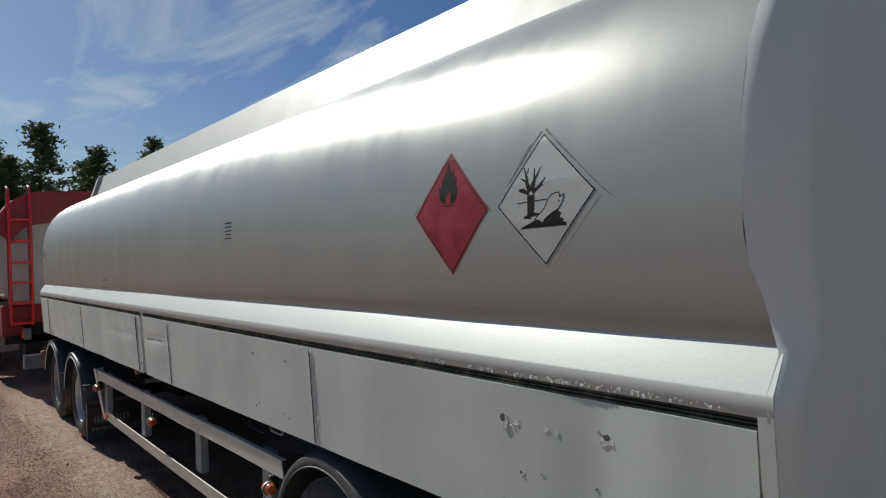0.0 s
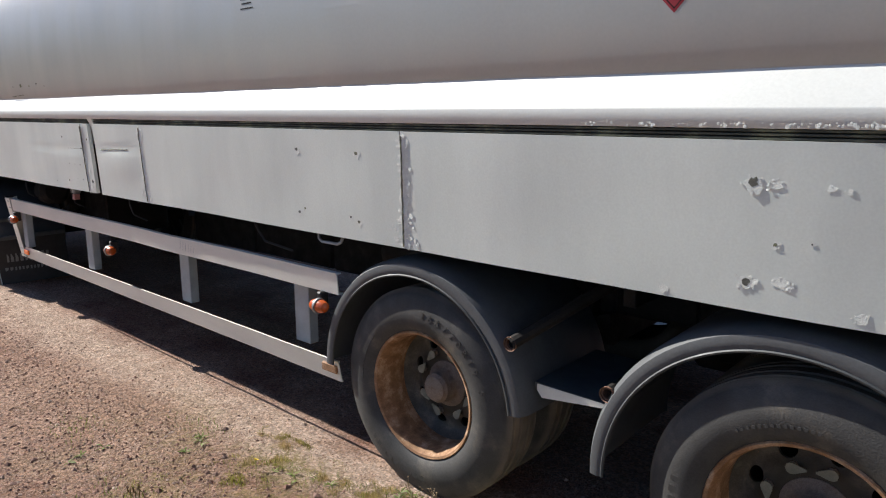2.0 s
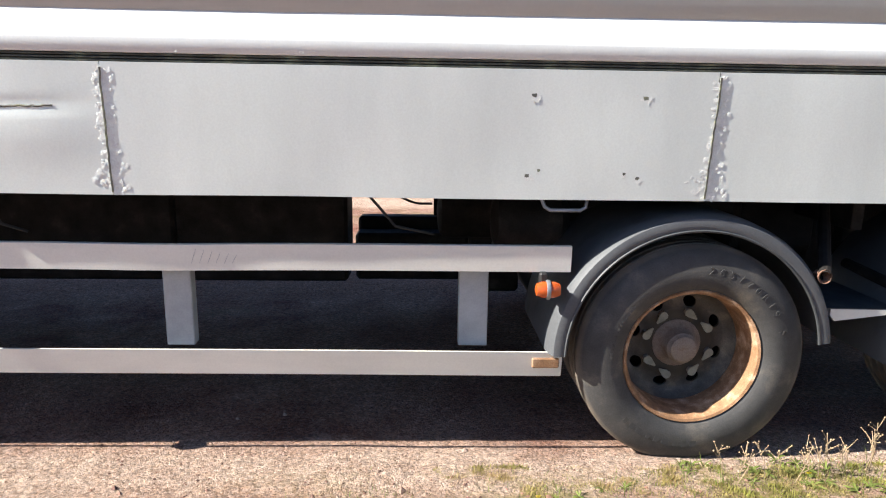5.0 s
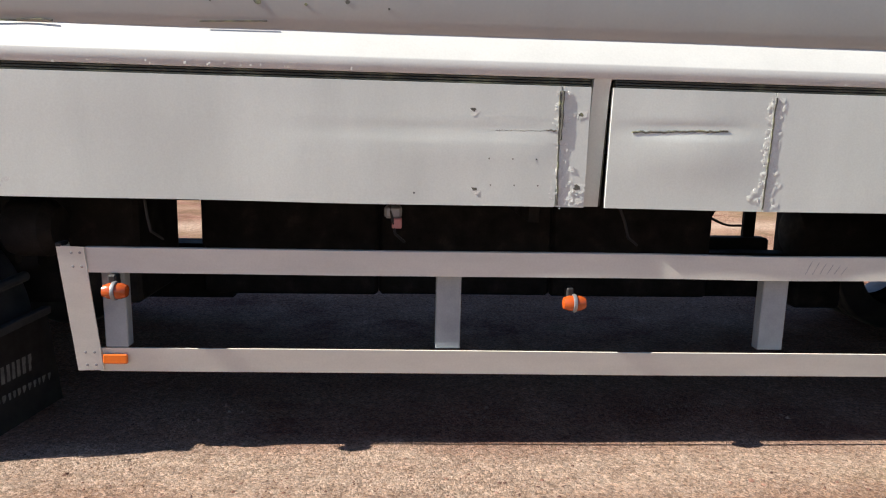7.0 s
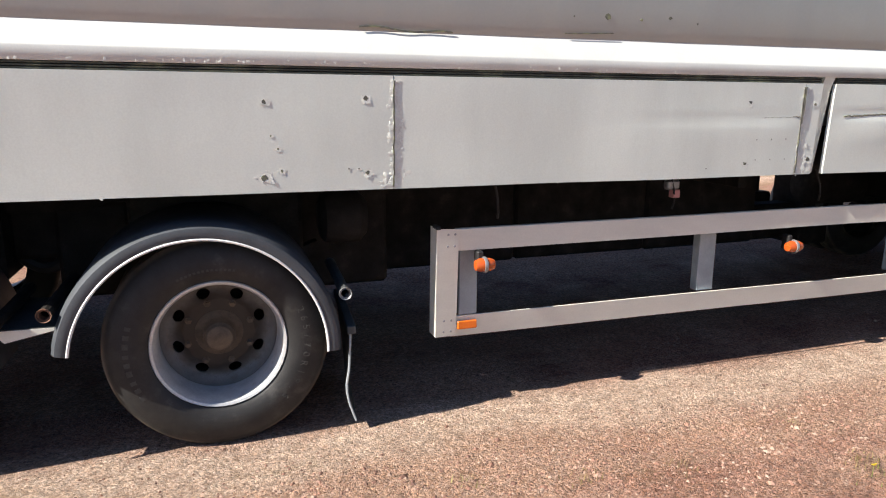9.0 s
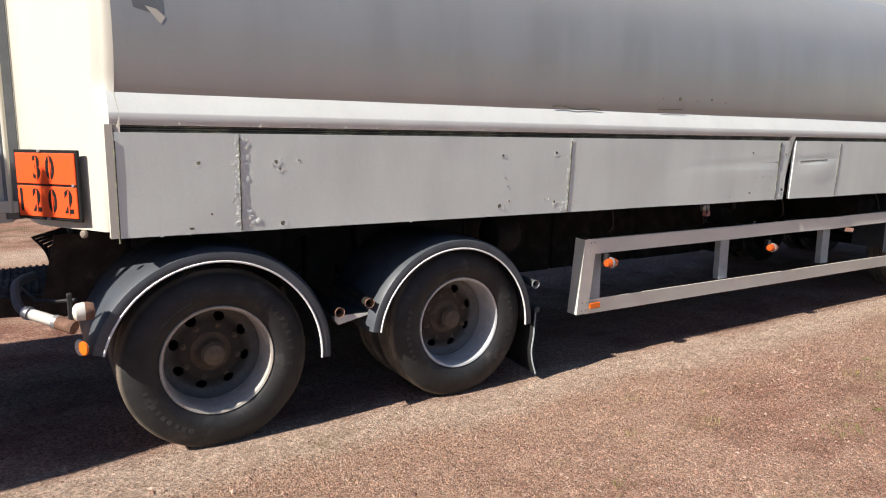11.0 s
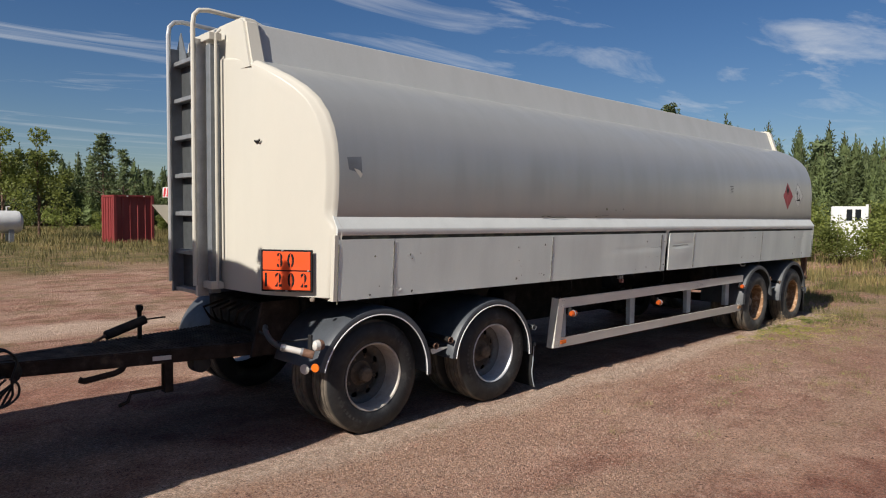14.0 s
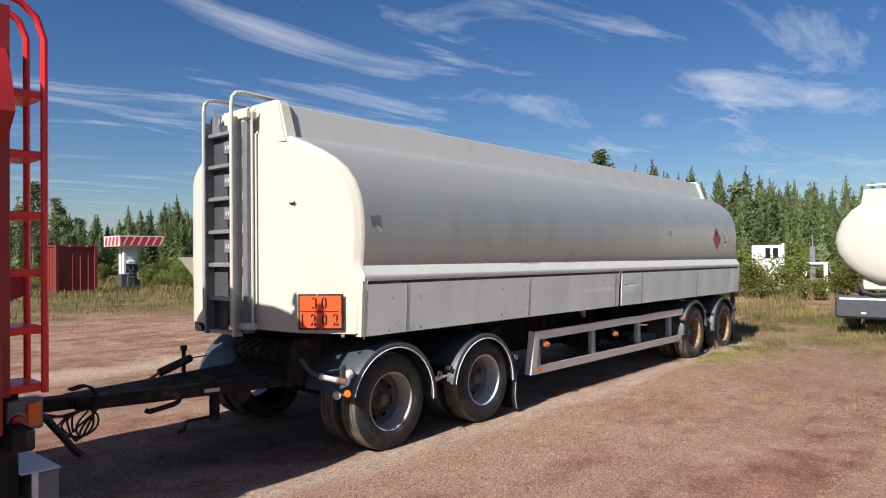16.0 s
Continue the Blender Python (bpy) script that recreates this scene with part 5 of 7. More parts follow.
def mudguard(cx, cz, r, a0, a1, mat, y0=-0.012, y1=0.62, edge=None, far=False, label=""):
    """A curved guard with a rolled outer lip, over one dual wheel."""
    sec = [(y0, -0.055), (y0 - 0.006, -0.035), (y0, -0.010), (y0 + 0.030, 0.006), (y0 + 0.10, 0.010), (y1 - 0.02, 0.010), (y1, 0.0), (y1, -0.006), (y1 - 0.02, 0.002), (y0 + 0.10, 0.002), (y0 + 0.034, -0.002), (y0 + 0.008, -0.016), (y0 + 0.006, -0.052)]
    bm = bmesh.new()
    steps = 40
    rings = []
    for i in range(steps + 1):
        a = radians(a0 + (a1 - a0) * i / steps)
        rings.append([bm.verts.new((cx + (r + d) * math.cos(a), (2 * YC - y if far else y), cz + (r + d) * math.sin(a))) for y, d in sec])
    k = len(sec)
    for p, q in zip(rings, rings[1:]):
        for i in range(k):
            bm.faces.new((p[i], q[i], q[(i + 1) % k], p[(i + 1) % k]))
    bm.faces.new(rings[0])
    bm.faces.new(rings[-1][::-1])
    bmesh.ops.recalc_face_normals(bm, faces=bm.faces)
    ob = part("mudguard", bm, mat, trailer, label)
    if edge:
        part("edge_piping", tube([(cx + (r - 0.055) * math.cos(radians(a0 + (a1 - a0) * i / 48)), y0 - 0.003, cz + (r - 0.055) * math.sin(radians(a0 + (a1 - a0) * i / 48))) for i in range(49)], 0.0055, 6), edge, ob, "pale edge strip")
    return ob


mudguard(0.43, 0.425, 0.565, -4, 165, DARKMUD, edge=PIPING, label="dark grey mudguard with white edge piping")
mudguard(1.763, 0.400, 0.547, -2, 171.5, DARKMUD, edge=PIPING, label="dark grey mudguard with white edge piping")
mudguard(7.588, 0.440, 0.545, 6, 180, GREYMUD, edge=STEPGREY, label="scuffed grey plastic mudguard")
mudguard(8.972, 0.408, 0.578, 12, 182, GREYMUD, edge=STEPGREY, label="scuffed grey plastic mudguard")
for cx, mat in ((0.43, DARKMUD), (1.77, DARKMUD), (7.572, GREYMUD), (8.985, GREYMUD)):
    mudguard(cx, 0.41, 0.555, 5, 175, mat, far=True)

# front wing plate, lamp arm and step plates
arm = part("lamp_arm", soft_tube([(-0.30, 0.42, 0.865), (-0.362, 0.30, 0.858), (-0.372, 0.22, 0.81), (-0.355, 0.14, 0.772), (-0.32, 0.09, 0.755)], 0.020, 10), STEPGREY, trailer, "grey bent lamp arm with a pale sleeve")
part("sleeve", tube([(-0.345, 0.115, 0.765), (-0.22, 0.015, 0.725)], 0.024, 12), CLEAR, arm)
for u in (0.08, 0.88):
    part("sleeve_ring", tube([Vector((-0.345, 0.115, 0.765)).lerp(Vector((-0.22, 0.015, 0.725)), u), Vector((-0.345, 0.115, 0.765)).lerp(Vector((-0.22, 0.015, 0.725)), u + 0.10)], 0.030, 12), STEEL, arm)
part("rubber_end", tube([(-0.225, 0.02, 0.727), (-0.165, -0.028, 0.705)], 0.030, 12), RUST, arm, "rust-brown rubber end cap")
part("lamp_post", box((-0.185, -0.02, 0.71), (-0.165, 0.02, 0.85), 0.004), RUBBER, arm)
part("lamp_cable", tube([(-0.36, 0.40, 0.84), (-0.30, 0.28, 0.775), (-0.22, 0.14, 0.79), (-0.15, 0.04, 0.81)], 0.008, 6), RUBBER, arm)


def side_lamp(x, y, z, lens, name="side_lamp", two=False):
    body = part(name, box((x - 0.03, y + 0.01, z - 0.02), (x + 0.0, y + 0.06, z + 0.06), 0.006), RUBBER, trailer, "amber side marker lamp on a grey collar")
    m = Matrix.Translation((x, y, z)) @ Matrix.Rotation(radians(90), 4, "Z")
    part("collar", lathe([(0.0, -0.006), (0.036, -0.006), (0.038, 0.0), (0.036, 0.008), (0, 0.008)], 20, m=m), STEEL, body)
    for s in ((-1, 1) if not two else (1,)):
        part("lens", lathe([(0.031, 0.006 * s), (0.031, 0.024 * s), (0.023, 0.044 * s), (0, 0.050 * s)], 18, m=m), lens, body)
    return body


side_lamp(2.964, -0.005, 0.702, SIDELENS)
side_lamp(4.751, 0.018, 0.663, SIDELENS)
side_lamp(7.020, -0.020, 0.706, SIDELENS)
front = part("front_lamp", lathe([(0, -0.045), (0.022, -0.042), (0.036, -0.030), (0.040, -0.008), (0.040, 0.004)], 18, m=Matrix.Translation((-0.125, -0.02, 0.770)) @ Matrix.Rotation(radians(-90), 4, "Z")), CLEAR, trailer, "white front position lamp with a red rear lens")
part("rear_lens", lathe([(0.040, 0.0), (0.040, 0.012), (0.034, 0.034), (0, 0.04)], 18, m=Matrix.Translation((-0.121, -0.02, 0.770)) @ Matrix.Rotation(radians(-90), 4, "Z")), RUST, front)
part("round_reflector", lathe([(0, -0.004), (0.03, -0.003), (0.032, 0.0), (0.032, 0.006)], 18, m=Matrix.Translation((-0.138, -0.005, 0.603)) @ Matrix.Rotation(radians(-62), 4, "Z")), AMBER, trailer, "round amber reflector")
part("round_reflector", lathe([(0, -0.004), (0.036, -0.003), (0.038, 0.0), (0.038, 0.006)], 18, m=Matrix.Translation((-0.146, 0.125, 0.572)) @ Matrix.Rotation(radians(-62), 4, "Z")), CLEAR, trailer, "round white reflector")
for x0, x1, zz in ((1.03, 1.235, 0.53), (8.135, 8.445, 0.565)):
    part("step_plate", prism([(x0, zz + 0.03), (x0 + 0.03, zz - 0.005), (x1, zz + 0.03), (x1, zz + 0.045), (x0, zz + 0.05)], 0.45, Matrix.Translation((0, 0.06, 0))), STEPGREY, trailer, "grey step plate between the mudguards")
    part("step_edge", prism([(x0 + 0.012, zz + 0.022), (x0 + 0.032, zz - 0.002), (x1 - 0.004, zz + 0.032), (x1 - 0.004, zz + 0.043), (x0 + 0.012, zz + 0.046)], 0.003, Matrix.Translation((0, 0.056, 0))), RAIL, trailer, "cream worn step edge")
for x, z in ((8.068, 0.757), (8.450, 0.674), (1.045, 0.610), (1.215, 0.640), (2.335, 0.625), (9.60, 0.69)):
    tb = part("stay_tube", tube([(x, -0.005, z), (x + (0.26 if 8 < x < 8.35 else 0.02), 0.5, z + (0.24 if 8 < x < 8.35 else 0.02))], 0.024, 10, caps=False), BLACK if x > 8 or x < 1.5 else STEPGREY, trailer)
    part("tube_lip", lathe([(0.024, 0.0), (0.027, -0.003), (0.027, 0.006), (0.018, 0.004), (0.018, 0.05)], 12, m=Matrix.Translation((x, -0.006, z))), RUST if x > 8 or x < 1.5 else STEEL, tb)


def mudflap(x, z0, z1, mat_label, text):
    """A hanging rubber flap, curled at its outer edge and swung a little back on the inner side."""
    def at(u, v):
        return x + float(np.interp(u, (0, 0.4, 0.62, 0.8, 1), (0, -0.010, -0.026, -0.014, 0.014))) * (1 - v) + (0.04 + 0.04 * u) * v
    bm = bmesh.new()
    n = 12
    grid = []
    for i in range(n + 1):
        u = i / n
        grid.append([bm.verts.new((at(u, j / 5) + dx, 0.015 + 0.565 * j / 5, z1 + (z0 - z1) * u)) for dx in (0, 0.008) for j in range(6)])
    for a, b in zip(grid, grid[1:]):
        for q in (0, 6):
            for j in range(5):
                bm.faces.new((a[q + j], b[q + j], b[q + j + 1], a[q + j + 1]))
        bm.faces.new((a[0], b[0], b[6], a[6]))
        bm.faces.new((a[5], b[5], b[11], a[11]))
    bm.faces.new((grid[-1][0], grid[-1][5], grid[-1][11], grid[-1][6]))
    bmesh.ops.recalc_face_normals(bm, faces=bm.faces)
    f = part("mudflap", bm, RUBBER, trailer, mat_label)
    if text:
        # pale tube paints the sunlit highlight on the flap's outer edge
        part("worn_edge", tube([(at(i / n, 0) + 0.004, 0.014, z1 + (z0 - z1) * i / n) for i in range(n + 1)], 0.0052, 6), POST, f, "pale highlight along the outer edge")
    clamp_ = box((x - 0.012, 0.0, z1 - 0.012), (x + 0.026, 0.58, z1 + 0.024), 0.004)
    for v in clamp_.verts:
        v.co.x += 0.04 * v.co.y / 0.58
        v.co.z += 0.012 * v.co.y / 0.58
    part("bracket", clamp_, STEPGREY, f)
    if text:
        for z, h, y0, y1 in ((0.27, 0.075, 0.08, 0.42), (0.165, 0.030, 0.06, 0.52)):
            yy = y0
            while yy < y1:
                wd = rnd.uniform(0.012, 0.026)
                xx = at((z1 - z) / (z1 - z0), yy / 0.58) + 0.0060
                part("print_bar", box((xx, yy, z - h / 2), (xx + 0.004, yy + wd, z + h / 2), 0), FADED, f)
                yy += wd + 0.014
    return f


mudflap(2.352, 0.035, 0.452, "black rubber mudflap with faded white print, curled at its edge", True)
mudflap(9.56, 0.10, 0.46, "black rubber mudflap behind the rear wheels", False)

guard = trailer


def rail_y(z, x=4.8):
    return 0.018 + (0.008 + 0.066 * (7.1 - x) / 4.3) * (0.87 - z) / 0.52


def rail_bar(z0, z1, x0, x1, wob, deep=0.028, lean=0.0):
    sec = [(rail_y(z0) + lean, z0), (rail_y(z1), z1), (rail_y(z1) + deep, z1), (rail_y(z1) + deep, z1 - 0.006), (rail_y(z1) + 0.006, z1 - 0.006), (rail_y(z0) + lean + 0.006, z0 + 0.006), (rail_y(z0) + lean + deep, z0 + 0.006), (rail_y(z0) + lean + deep, z0)]
    return extrude_x(sec, x0, x1, 40, bend=lambda x: (rail_y(z0, x) - rail_y(z0) + 0.004 * wob * math.exp(-((x - 5.75) / 0.22) ** 2) + 0.0015 * noise.noise(Vector((x * 2, z0, 0))), 0.003 * noise.noise(Vector((x * 0.9, z0, 3))) - 0.004 * wob * math.exp(-((x - 5.6) / 0.3) ** 2)))


part("guard_rail", rail_bar(0.765, 0.865, 2.842, 7.110, 1), RAIL, trailer, "off-white upper side guard rail with a scuffed dent")
part("guard_rail", rail_bar(0.342, 0.446, 2.842, 7.095, 0, 0.010, 0.010), RAIL, trailer, "off-white lower side guard rail")
endp = prism([(2.746, 0.872), (2.848, 0.868), (2.862, 0.352), (2.762, 0.350)], 0.006, Matrix())
for v in endp.verts:
    v.co.y += rail_y(v.co.z, 2.8) - 0.006
ep = part("guard_end", endp, RAIL, trailer, "off-white guard end plate with rivets")
flange = prism([(2.746, 0.872), (2.752, 0.872), (2.768, 0.350), (2.762, 0.350)], 0.09, Matrix())
for v in flange.verts:
    v.co.y += rail_y(v.co.z, 2.8) - 0.004
part("flange", flange, RAIL, ep)
part("end_cap", box((2.744, 0.01, 0.868), (2.765, 0.075, 0.884), 0.003), RUBBER, ep)
for x, z in ((2.80, 0.845), (2.832, 0.845), (2.80, 0.79), (2.832, 0.79), (2.80, 0.43), (2.835, 0.43), (2.80, 0.375), (2.835, 0.375)):
    part("rivet", lathe([(0, -0.004), (0.005, -0.002), (0.006, 0.002)], 8, m=Matrix.Translation((x, rail_y(z, 2.8) - 0.006, z))), STEEL, ep)
for x0, x1 in ((2.875, 2.965), (4.198, 4.300), (5.565, 5.672), (6.694, 6.808)):
    bm = box((x0, 0.085, 0.448), (x1, 0.14, 0.83), 0.004)
    part("guard_post", bm, POST, trailer, "blue-grey guard post")
for x0, x1, mt in ((2.866, 2.962, AMBER), (6.978, 7.082, RIMRUST)):
    r0 = rail_y(0.402, x0)
    part("rail_reflector", box((x0, r0 - 0.012, 0.382), (x1, r0 + 0.002, 0.422), 0.004), mt, trailer, "oblong amber reflector")
scuff = bmesh.new()
for k in range(6):
    tube([(5.72 + 0.03 * k, rail_y(0.85) - 0.0005, 0.845 - 0.004 * k), (5.70 + 0.03 * k, rail_y(0.79) - 0.0005, 0.79)], 0.0007, 4, scuff)
part("rail_scuff", scuff, POST, trailer)["kind"] = "stuff"
part("lashing_handle", tube([(6.985, 0.025, 1.05), (7.0, 0.012, 1.012), (7.02, 0.010, 1.0), (7.13, 0.010, 1.0), (7.15, 0.012, 1.01), (7.16, 0.025, 1.05)], 0.007, 6), STEEL, trailer)

# chassis seen under the skirt
for y, z in ((0.85, 0.965), (1.55, 0.90)):
    part("chassis_beam", extrude_x([(y, z), (y + 0.09, z), (y + 0.09, 1.06), (y, 1.06)], 0.3, 9.6), BLACK, trailer)
# dark boxes: chassis gear, some added only to block sight of sunlit ground
for lo, hi in (((2.784, 1.715, 0.275), (3.90, 2.05, 1.05)), ((3.905, 1.715, 0.28), (5.02, 2.05, 1.05)), ((5.025, 1.715, 0.275), (6.086, 2.05, 1.05)), ((2.12, 2.06, 0.16), (2.90, 2.32, 0.54)), ((6.10, 2.06, 0.20), (6.86, 2.26, 0.52)), ((6.86, 1.98, 0.14), (7.20, 2.35, 1.05)), ((0.15, 0.62, 0.62), (0.95, 1.8, 1.05)), ((1.45, 0.66, 0.66), (2.25, 1.8, 1.05)), ((0.90, 0.80, 0.69), (1.20, 0.92, 1.05)),
               ((6.10, 2.28, 0.48), (6.80, 2.42, 0.60)), ((1.13, 0.75, 0.50), (1.45, 1.9, 0.95)), ((2.10, 0.85, 0.43), (2.73, 1.47, 1.0)), ((8.0, 0.75, 0.55), (8.10, 1.9, 1.05)), ((8.44, 0.75, 0.55), (8.60, 1.9, 1.05)), ((8.08, 0.75, 0.70), (8.46, 0.85, 1.05)), ((7.2, 0.66, 0.62), (8.02, 1.8, 1.05)), ((8.55, 0.66, 0.62), (9.45, 1.8, 1.05))):
    part("equipment_box", box(lo, hi, 0.02), BLACK, trailer)
for x, y, z, r, ln in ((6.64, 1.80, 0.72, 0.17, 0.90), (2.30, 0.5, 0.87, 0.13, 0.24), (6.86, 0.62, 0.86, 0.13, 0.36)):
    part("air_tank", lathe([(0, 0.0), (r * 0.7, 0.01), (r * 0.93, 0.03), (r, 0.07), (r, ln - 0.05), (r * 0.7, ln - 0.01), (0, ln)], 28, m=Matrix.Translation((x, y, z)) @ Matrix.Rotation(radians(-90), 4, "Z")), BLACK, trailer)
part("hanger_strap", box((6.63, 2.36, 0.58), (6.72, 2.40, 1.05), 0.004), BLACK, trailer)
part("knee_bracket", prism([(6.086, 0.80), (6.24, 1.05), (6.086, 1.05)], 0.04, Matrix.Translation((0, 1.76, 0))), BLACK, trailer)
part("sagging_hose", soft_tube([(6.30, 2.38, 0.80), (6.38, 2.38, 0.735), (6.50, 2.38, 0.685), (6.62, 2.38, 0.68)], 0.010, 6), RUBBER, trailer)
for x in (4.6, 8.34):
    part("cross_member", box((x, 0.3, 0.95 if x < 8 else 0.88), (x + 0.05, 2.1, 1.05), 0.004), BLACK, trailer)
part("thick_brake_hose", soft_tube([(0.92, 0.86, 0.78), (0.97, 0.85, 0.69), (1.05, 0.84, 0.64), (1.12, 0.84, 0.66), (1.16, 0.84, 0.74)], 0.030, 8), RUBBER, trailer)
part("drain_valve", box((3.985, 0.09, 0.985), (4.055, 0.14, 1.035), 0.01), STEEL, trailer)
part("valve_tag", box((4.015, 0.088, 0.945), (4.055, 0.13, 0.986), 0.004), material("pink_valve_cap", (0.50, 0.22, 0.20), 0.6), trailer)
for i, (x, dx) in enumerate(((3.05, 0.02), (4.93, 0.05), (4.0, 0.03), (6.33, 0.12))):
    part("brake_hose", tube([(x, 0.10, 1.06), (x + dx * 0.6, 0.09, 0.98), (x + dx, 0.10, 0.92), (x + dx * 2.2, 0.16, 0.88)], 0.006, 6), RUBBER, trailer)
part("rear_bumper", box((9.72, 0.10, 0.52), (9.84, 2.34, 0.64), 0.008), POST, trailer, "grey rear underrun beam")
for y in (0.62, 1.76):
    part("bumper_bracket", box((9.45, y, 0.56), (9.74, y + 0.06, 1.06), 0.004), BLACK, trailer)
part("rear_light_box", box((9.72, 0.06, 0.64), (9.80, 0.42, 0.78), 0.008), RUBBER, trailer)
part("rear_lamp", box((9.798, 0.10, 0.66), (9.815, 0.38, 0.76), 0.006), REDLENS, trailer)
part("rear_marker", box((9.70, 0.04, 0.40), (9.735, 0.26, 0.50), 0.006), KWHITE, trailer, "small white rear marker plate")
part("rear_post", box((9.60, 0.02, 0.70), (9.66, 0.10, 1.05), 0.004), RUST, trailer)

# front ladder
LX = -0.44
for y in (1.235, 1.735):
    # far stile takes the darker grey, far hoop grey instead of white
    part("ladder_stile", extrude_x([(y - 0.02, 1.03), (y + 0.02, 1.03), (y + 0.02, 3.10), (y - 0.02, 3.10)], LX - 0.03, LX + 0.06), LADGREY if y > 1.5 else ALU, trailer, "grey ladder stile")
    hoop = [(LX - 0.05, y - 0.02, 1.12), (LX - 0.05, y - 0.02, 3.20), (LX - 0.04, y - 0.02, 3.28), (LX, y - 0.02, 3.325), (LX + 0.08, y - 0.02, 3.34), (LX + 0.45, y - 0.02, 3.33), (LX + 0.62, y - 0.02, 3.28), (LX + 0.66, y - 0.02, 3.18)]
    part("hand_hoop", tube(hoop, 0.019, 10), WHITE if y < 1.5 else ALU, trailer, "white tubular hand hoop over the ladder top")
rung = box((LX - 0.01, 1.255, -0.018), (LX + 0.07, 1.715, 0.018), 0.004)
for k in range(10):
    for z in (-0.014, 0.019):
        box((LX + 0.02, 1.28 + k * 0.043, z - 0.004), (LX + 0.045, 1.30 + k * 0.043, z + 0.006), 0.002, rung)
RUNG = mesh_of("ladder_rung", rung, STEEL)
for z in (1.055, 1.375, 1.70, 2.02, 2.34, 2.655, 2.965):
    shared("ladder_rung", RUNG, trailer, Matrix.Translation((0, 0, z)))
for z in (2.85, 2.53, 2.21, 1.89):
    gp = part("grip_comb", box((LX + 0.05, 1.27, z - 0.07), (LX + 0.058, 1.52, z + 0.05), 0.002), LADGREY, trailer, "grey slotted grip plate")
    for k in range(5):
        part("slot", box((LX + 0.047, 1.30 + k * 0.042, z - 0.03), (LX + 0.051, 1.318 + k * 0.042, z + 0.01), 0), WHITE, gp)
part("ladder_top", prism([(1.55, 2.98), (1.75, 2.98), (1.75, 3.12), (1.68, 3.24)], 0.01, Matrix.Translation((LX + 0.05, 0, 0)) @ Matrix.Rotation(radians(90), 4, "Z") @ Matrix.Scale(1, 4)), LADGREY, trailer)
# added dark sheet stands in for the far stile's shaded inner side
part("ladder_back", box((LX + 0.060, 1.475, 1.07), (LX + 0.068, 1.718, 3.06), 0.002), STEPGREY, trailer, "dark sheet in place of shade behind the ladder rungs")
part("cable_duct", box((-0.41, 1.09, 1.06), (-0.325, 1.165, 3.05), 0.006), LADGREY, trailer, "grey vertical duct beside the ladder")
part("vent_pipe", tube([(-0.38, 1.045, 1.10), (-0.38, 1.045, 3.12), (-0.34, 1.045, 3.16)], 0.012, 8), WHITE, trailer)
for z in (1.13, 3.10):
    part("duct_bracket", box((-0.435, 1.04, z - 0.03), (-0.33, 1.20, z + 0.03), 0.004), WHITE, trailer)
part("corner_buffer", box((-0.20, 2.34, 0.98), (-0.10, 2.46, 1.31), 0.02), RUBBER, trailer, "black rubber corner buffer")
part("far_wing", prism([(-0.37, 1.78), (-0.05, 1.78), (-0.05, 1.50), (-0.14, 1.50), (-0.27, 1.66)], 0.02, Matrix.Translation((0, 2.46, 0))), WHITE, trailer, "white sheet flap on the far corner")

# drawbar
def beam(p, q, w, h, bm):
    p, q = Vector(p), Vector(q)
    d = (q - p).normalized()
    s = Vector((-d.y, d.x, 0)).normalized() * w / 2
    u = Vector((0, 0, h / 2))
    a = [bm.verts.new(p + k) for k in (s + u, -s + u, -s - u, s - u)]
    b = [bm.verts.new(q + k) for k in (s + u, -s + u, -s - u, s - u)]
    for i in range(4):
        bm.faces.new((a[i], b[i], b[(i + 1) % 4], a[(i + 1) % 4]))
    bm.faces.new(a[::-1])
    bm.faces.new(b)
    return bm


def steel_beam(p, q, w, h):
    bm = beam(p, q, w, h, bmesh.new())
    bmesh.ops.recalc_face_normals(bm, faces=bm.faces)
    bmesh.ops.bevel(bm, geom=list(bm.edges), offset=0.008, segments=2, affect="EDGES")
    return bm


bar_ = part("drawbar", steel_beam((-1.75, 1.22, 0.66), (-3.05, 1.22, 0.70), 0.16, 0.095), BROWN, trailer, "greasy brown steel A-frame drawbar")
part("drawbar_arm", steel_beam((0.1, 0.72, 0.64), (-1.9, 1.12, 0.655), 0.08, 0.105), BROWN, bar_)
part("drawbar_arm", steel_beam((0.1, 1.72, 0.64), (-1.9, 1.32, 0.655), 0.08, 0.105), BROWN, bar_)
for k in range(46):
    u = k / 45
    x = -0.15 - 1.6 * u
    h = 0.46 - 0.33 * u
    part("deck_rib", box((x - 0.008, YC - h, 0.694), (x + 0.008, YC + h, 0.704), 0.002), BROWN, bar_)
deck = bmesh.new()
vs = [deck.verts.new(p) for p in ((-0.1, YC - 0.47, 0.694), (-1.8, YC - 0.12, 0.703), (-1.8, YC + 0.12, 0.703), (-0.1, YC + 0.47, 0.694))]
deck.faces.new(vs)
part("deck_plate", deck, BROWN, bar_)
part("coupling_eye", lathe([(0.035, -0.03), (0.065, -0.03), (0.065, 0.03), (0.035, 0.03), (0.035, -0.03)], 18, m=Matrix.Translation((-3.1, YC, 0.70)) @ Matrix.Rotation(radians(90), 4, "X")), BROWN, bar_)
part("lift_spring", tube([(-1.16, 1.27, 0.782), (-0.86, 1.30, 0.872)], 0.036, 12), BLACK, bar_, "black drawbar lift spring")
part("spring_chain", tube([(-1.25, 1.26, 0.745), (-1.16, 1.27, 0.782)], 0.012, 6), RUST, bar_)
part("spring_chain", tube([(-0.86, 1.30, 0.872), (-0.70, 1.31, 0.875)], 0.007, 6), BROWN, bar_)
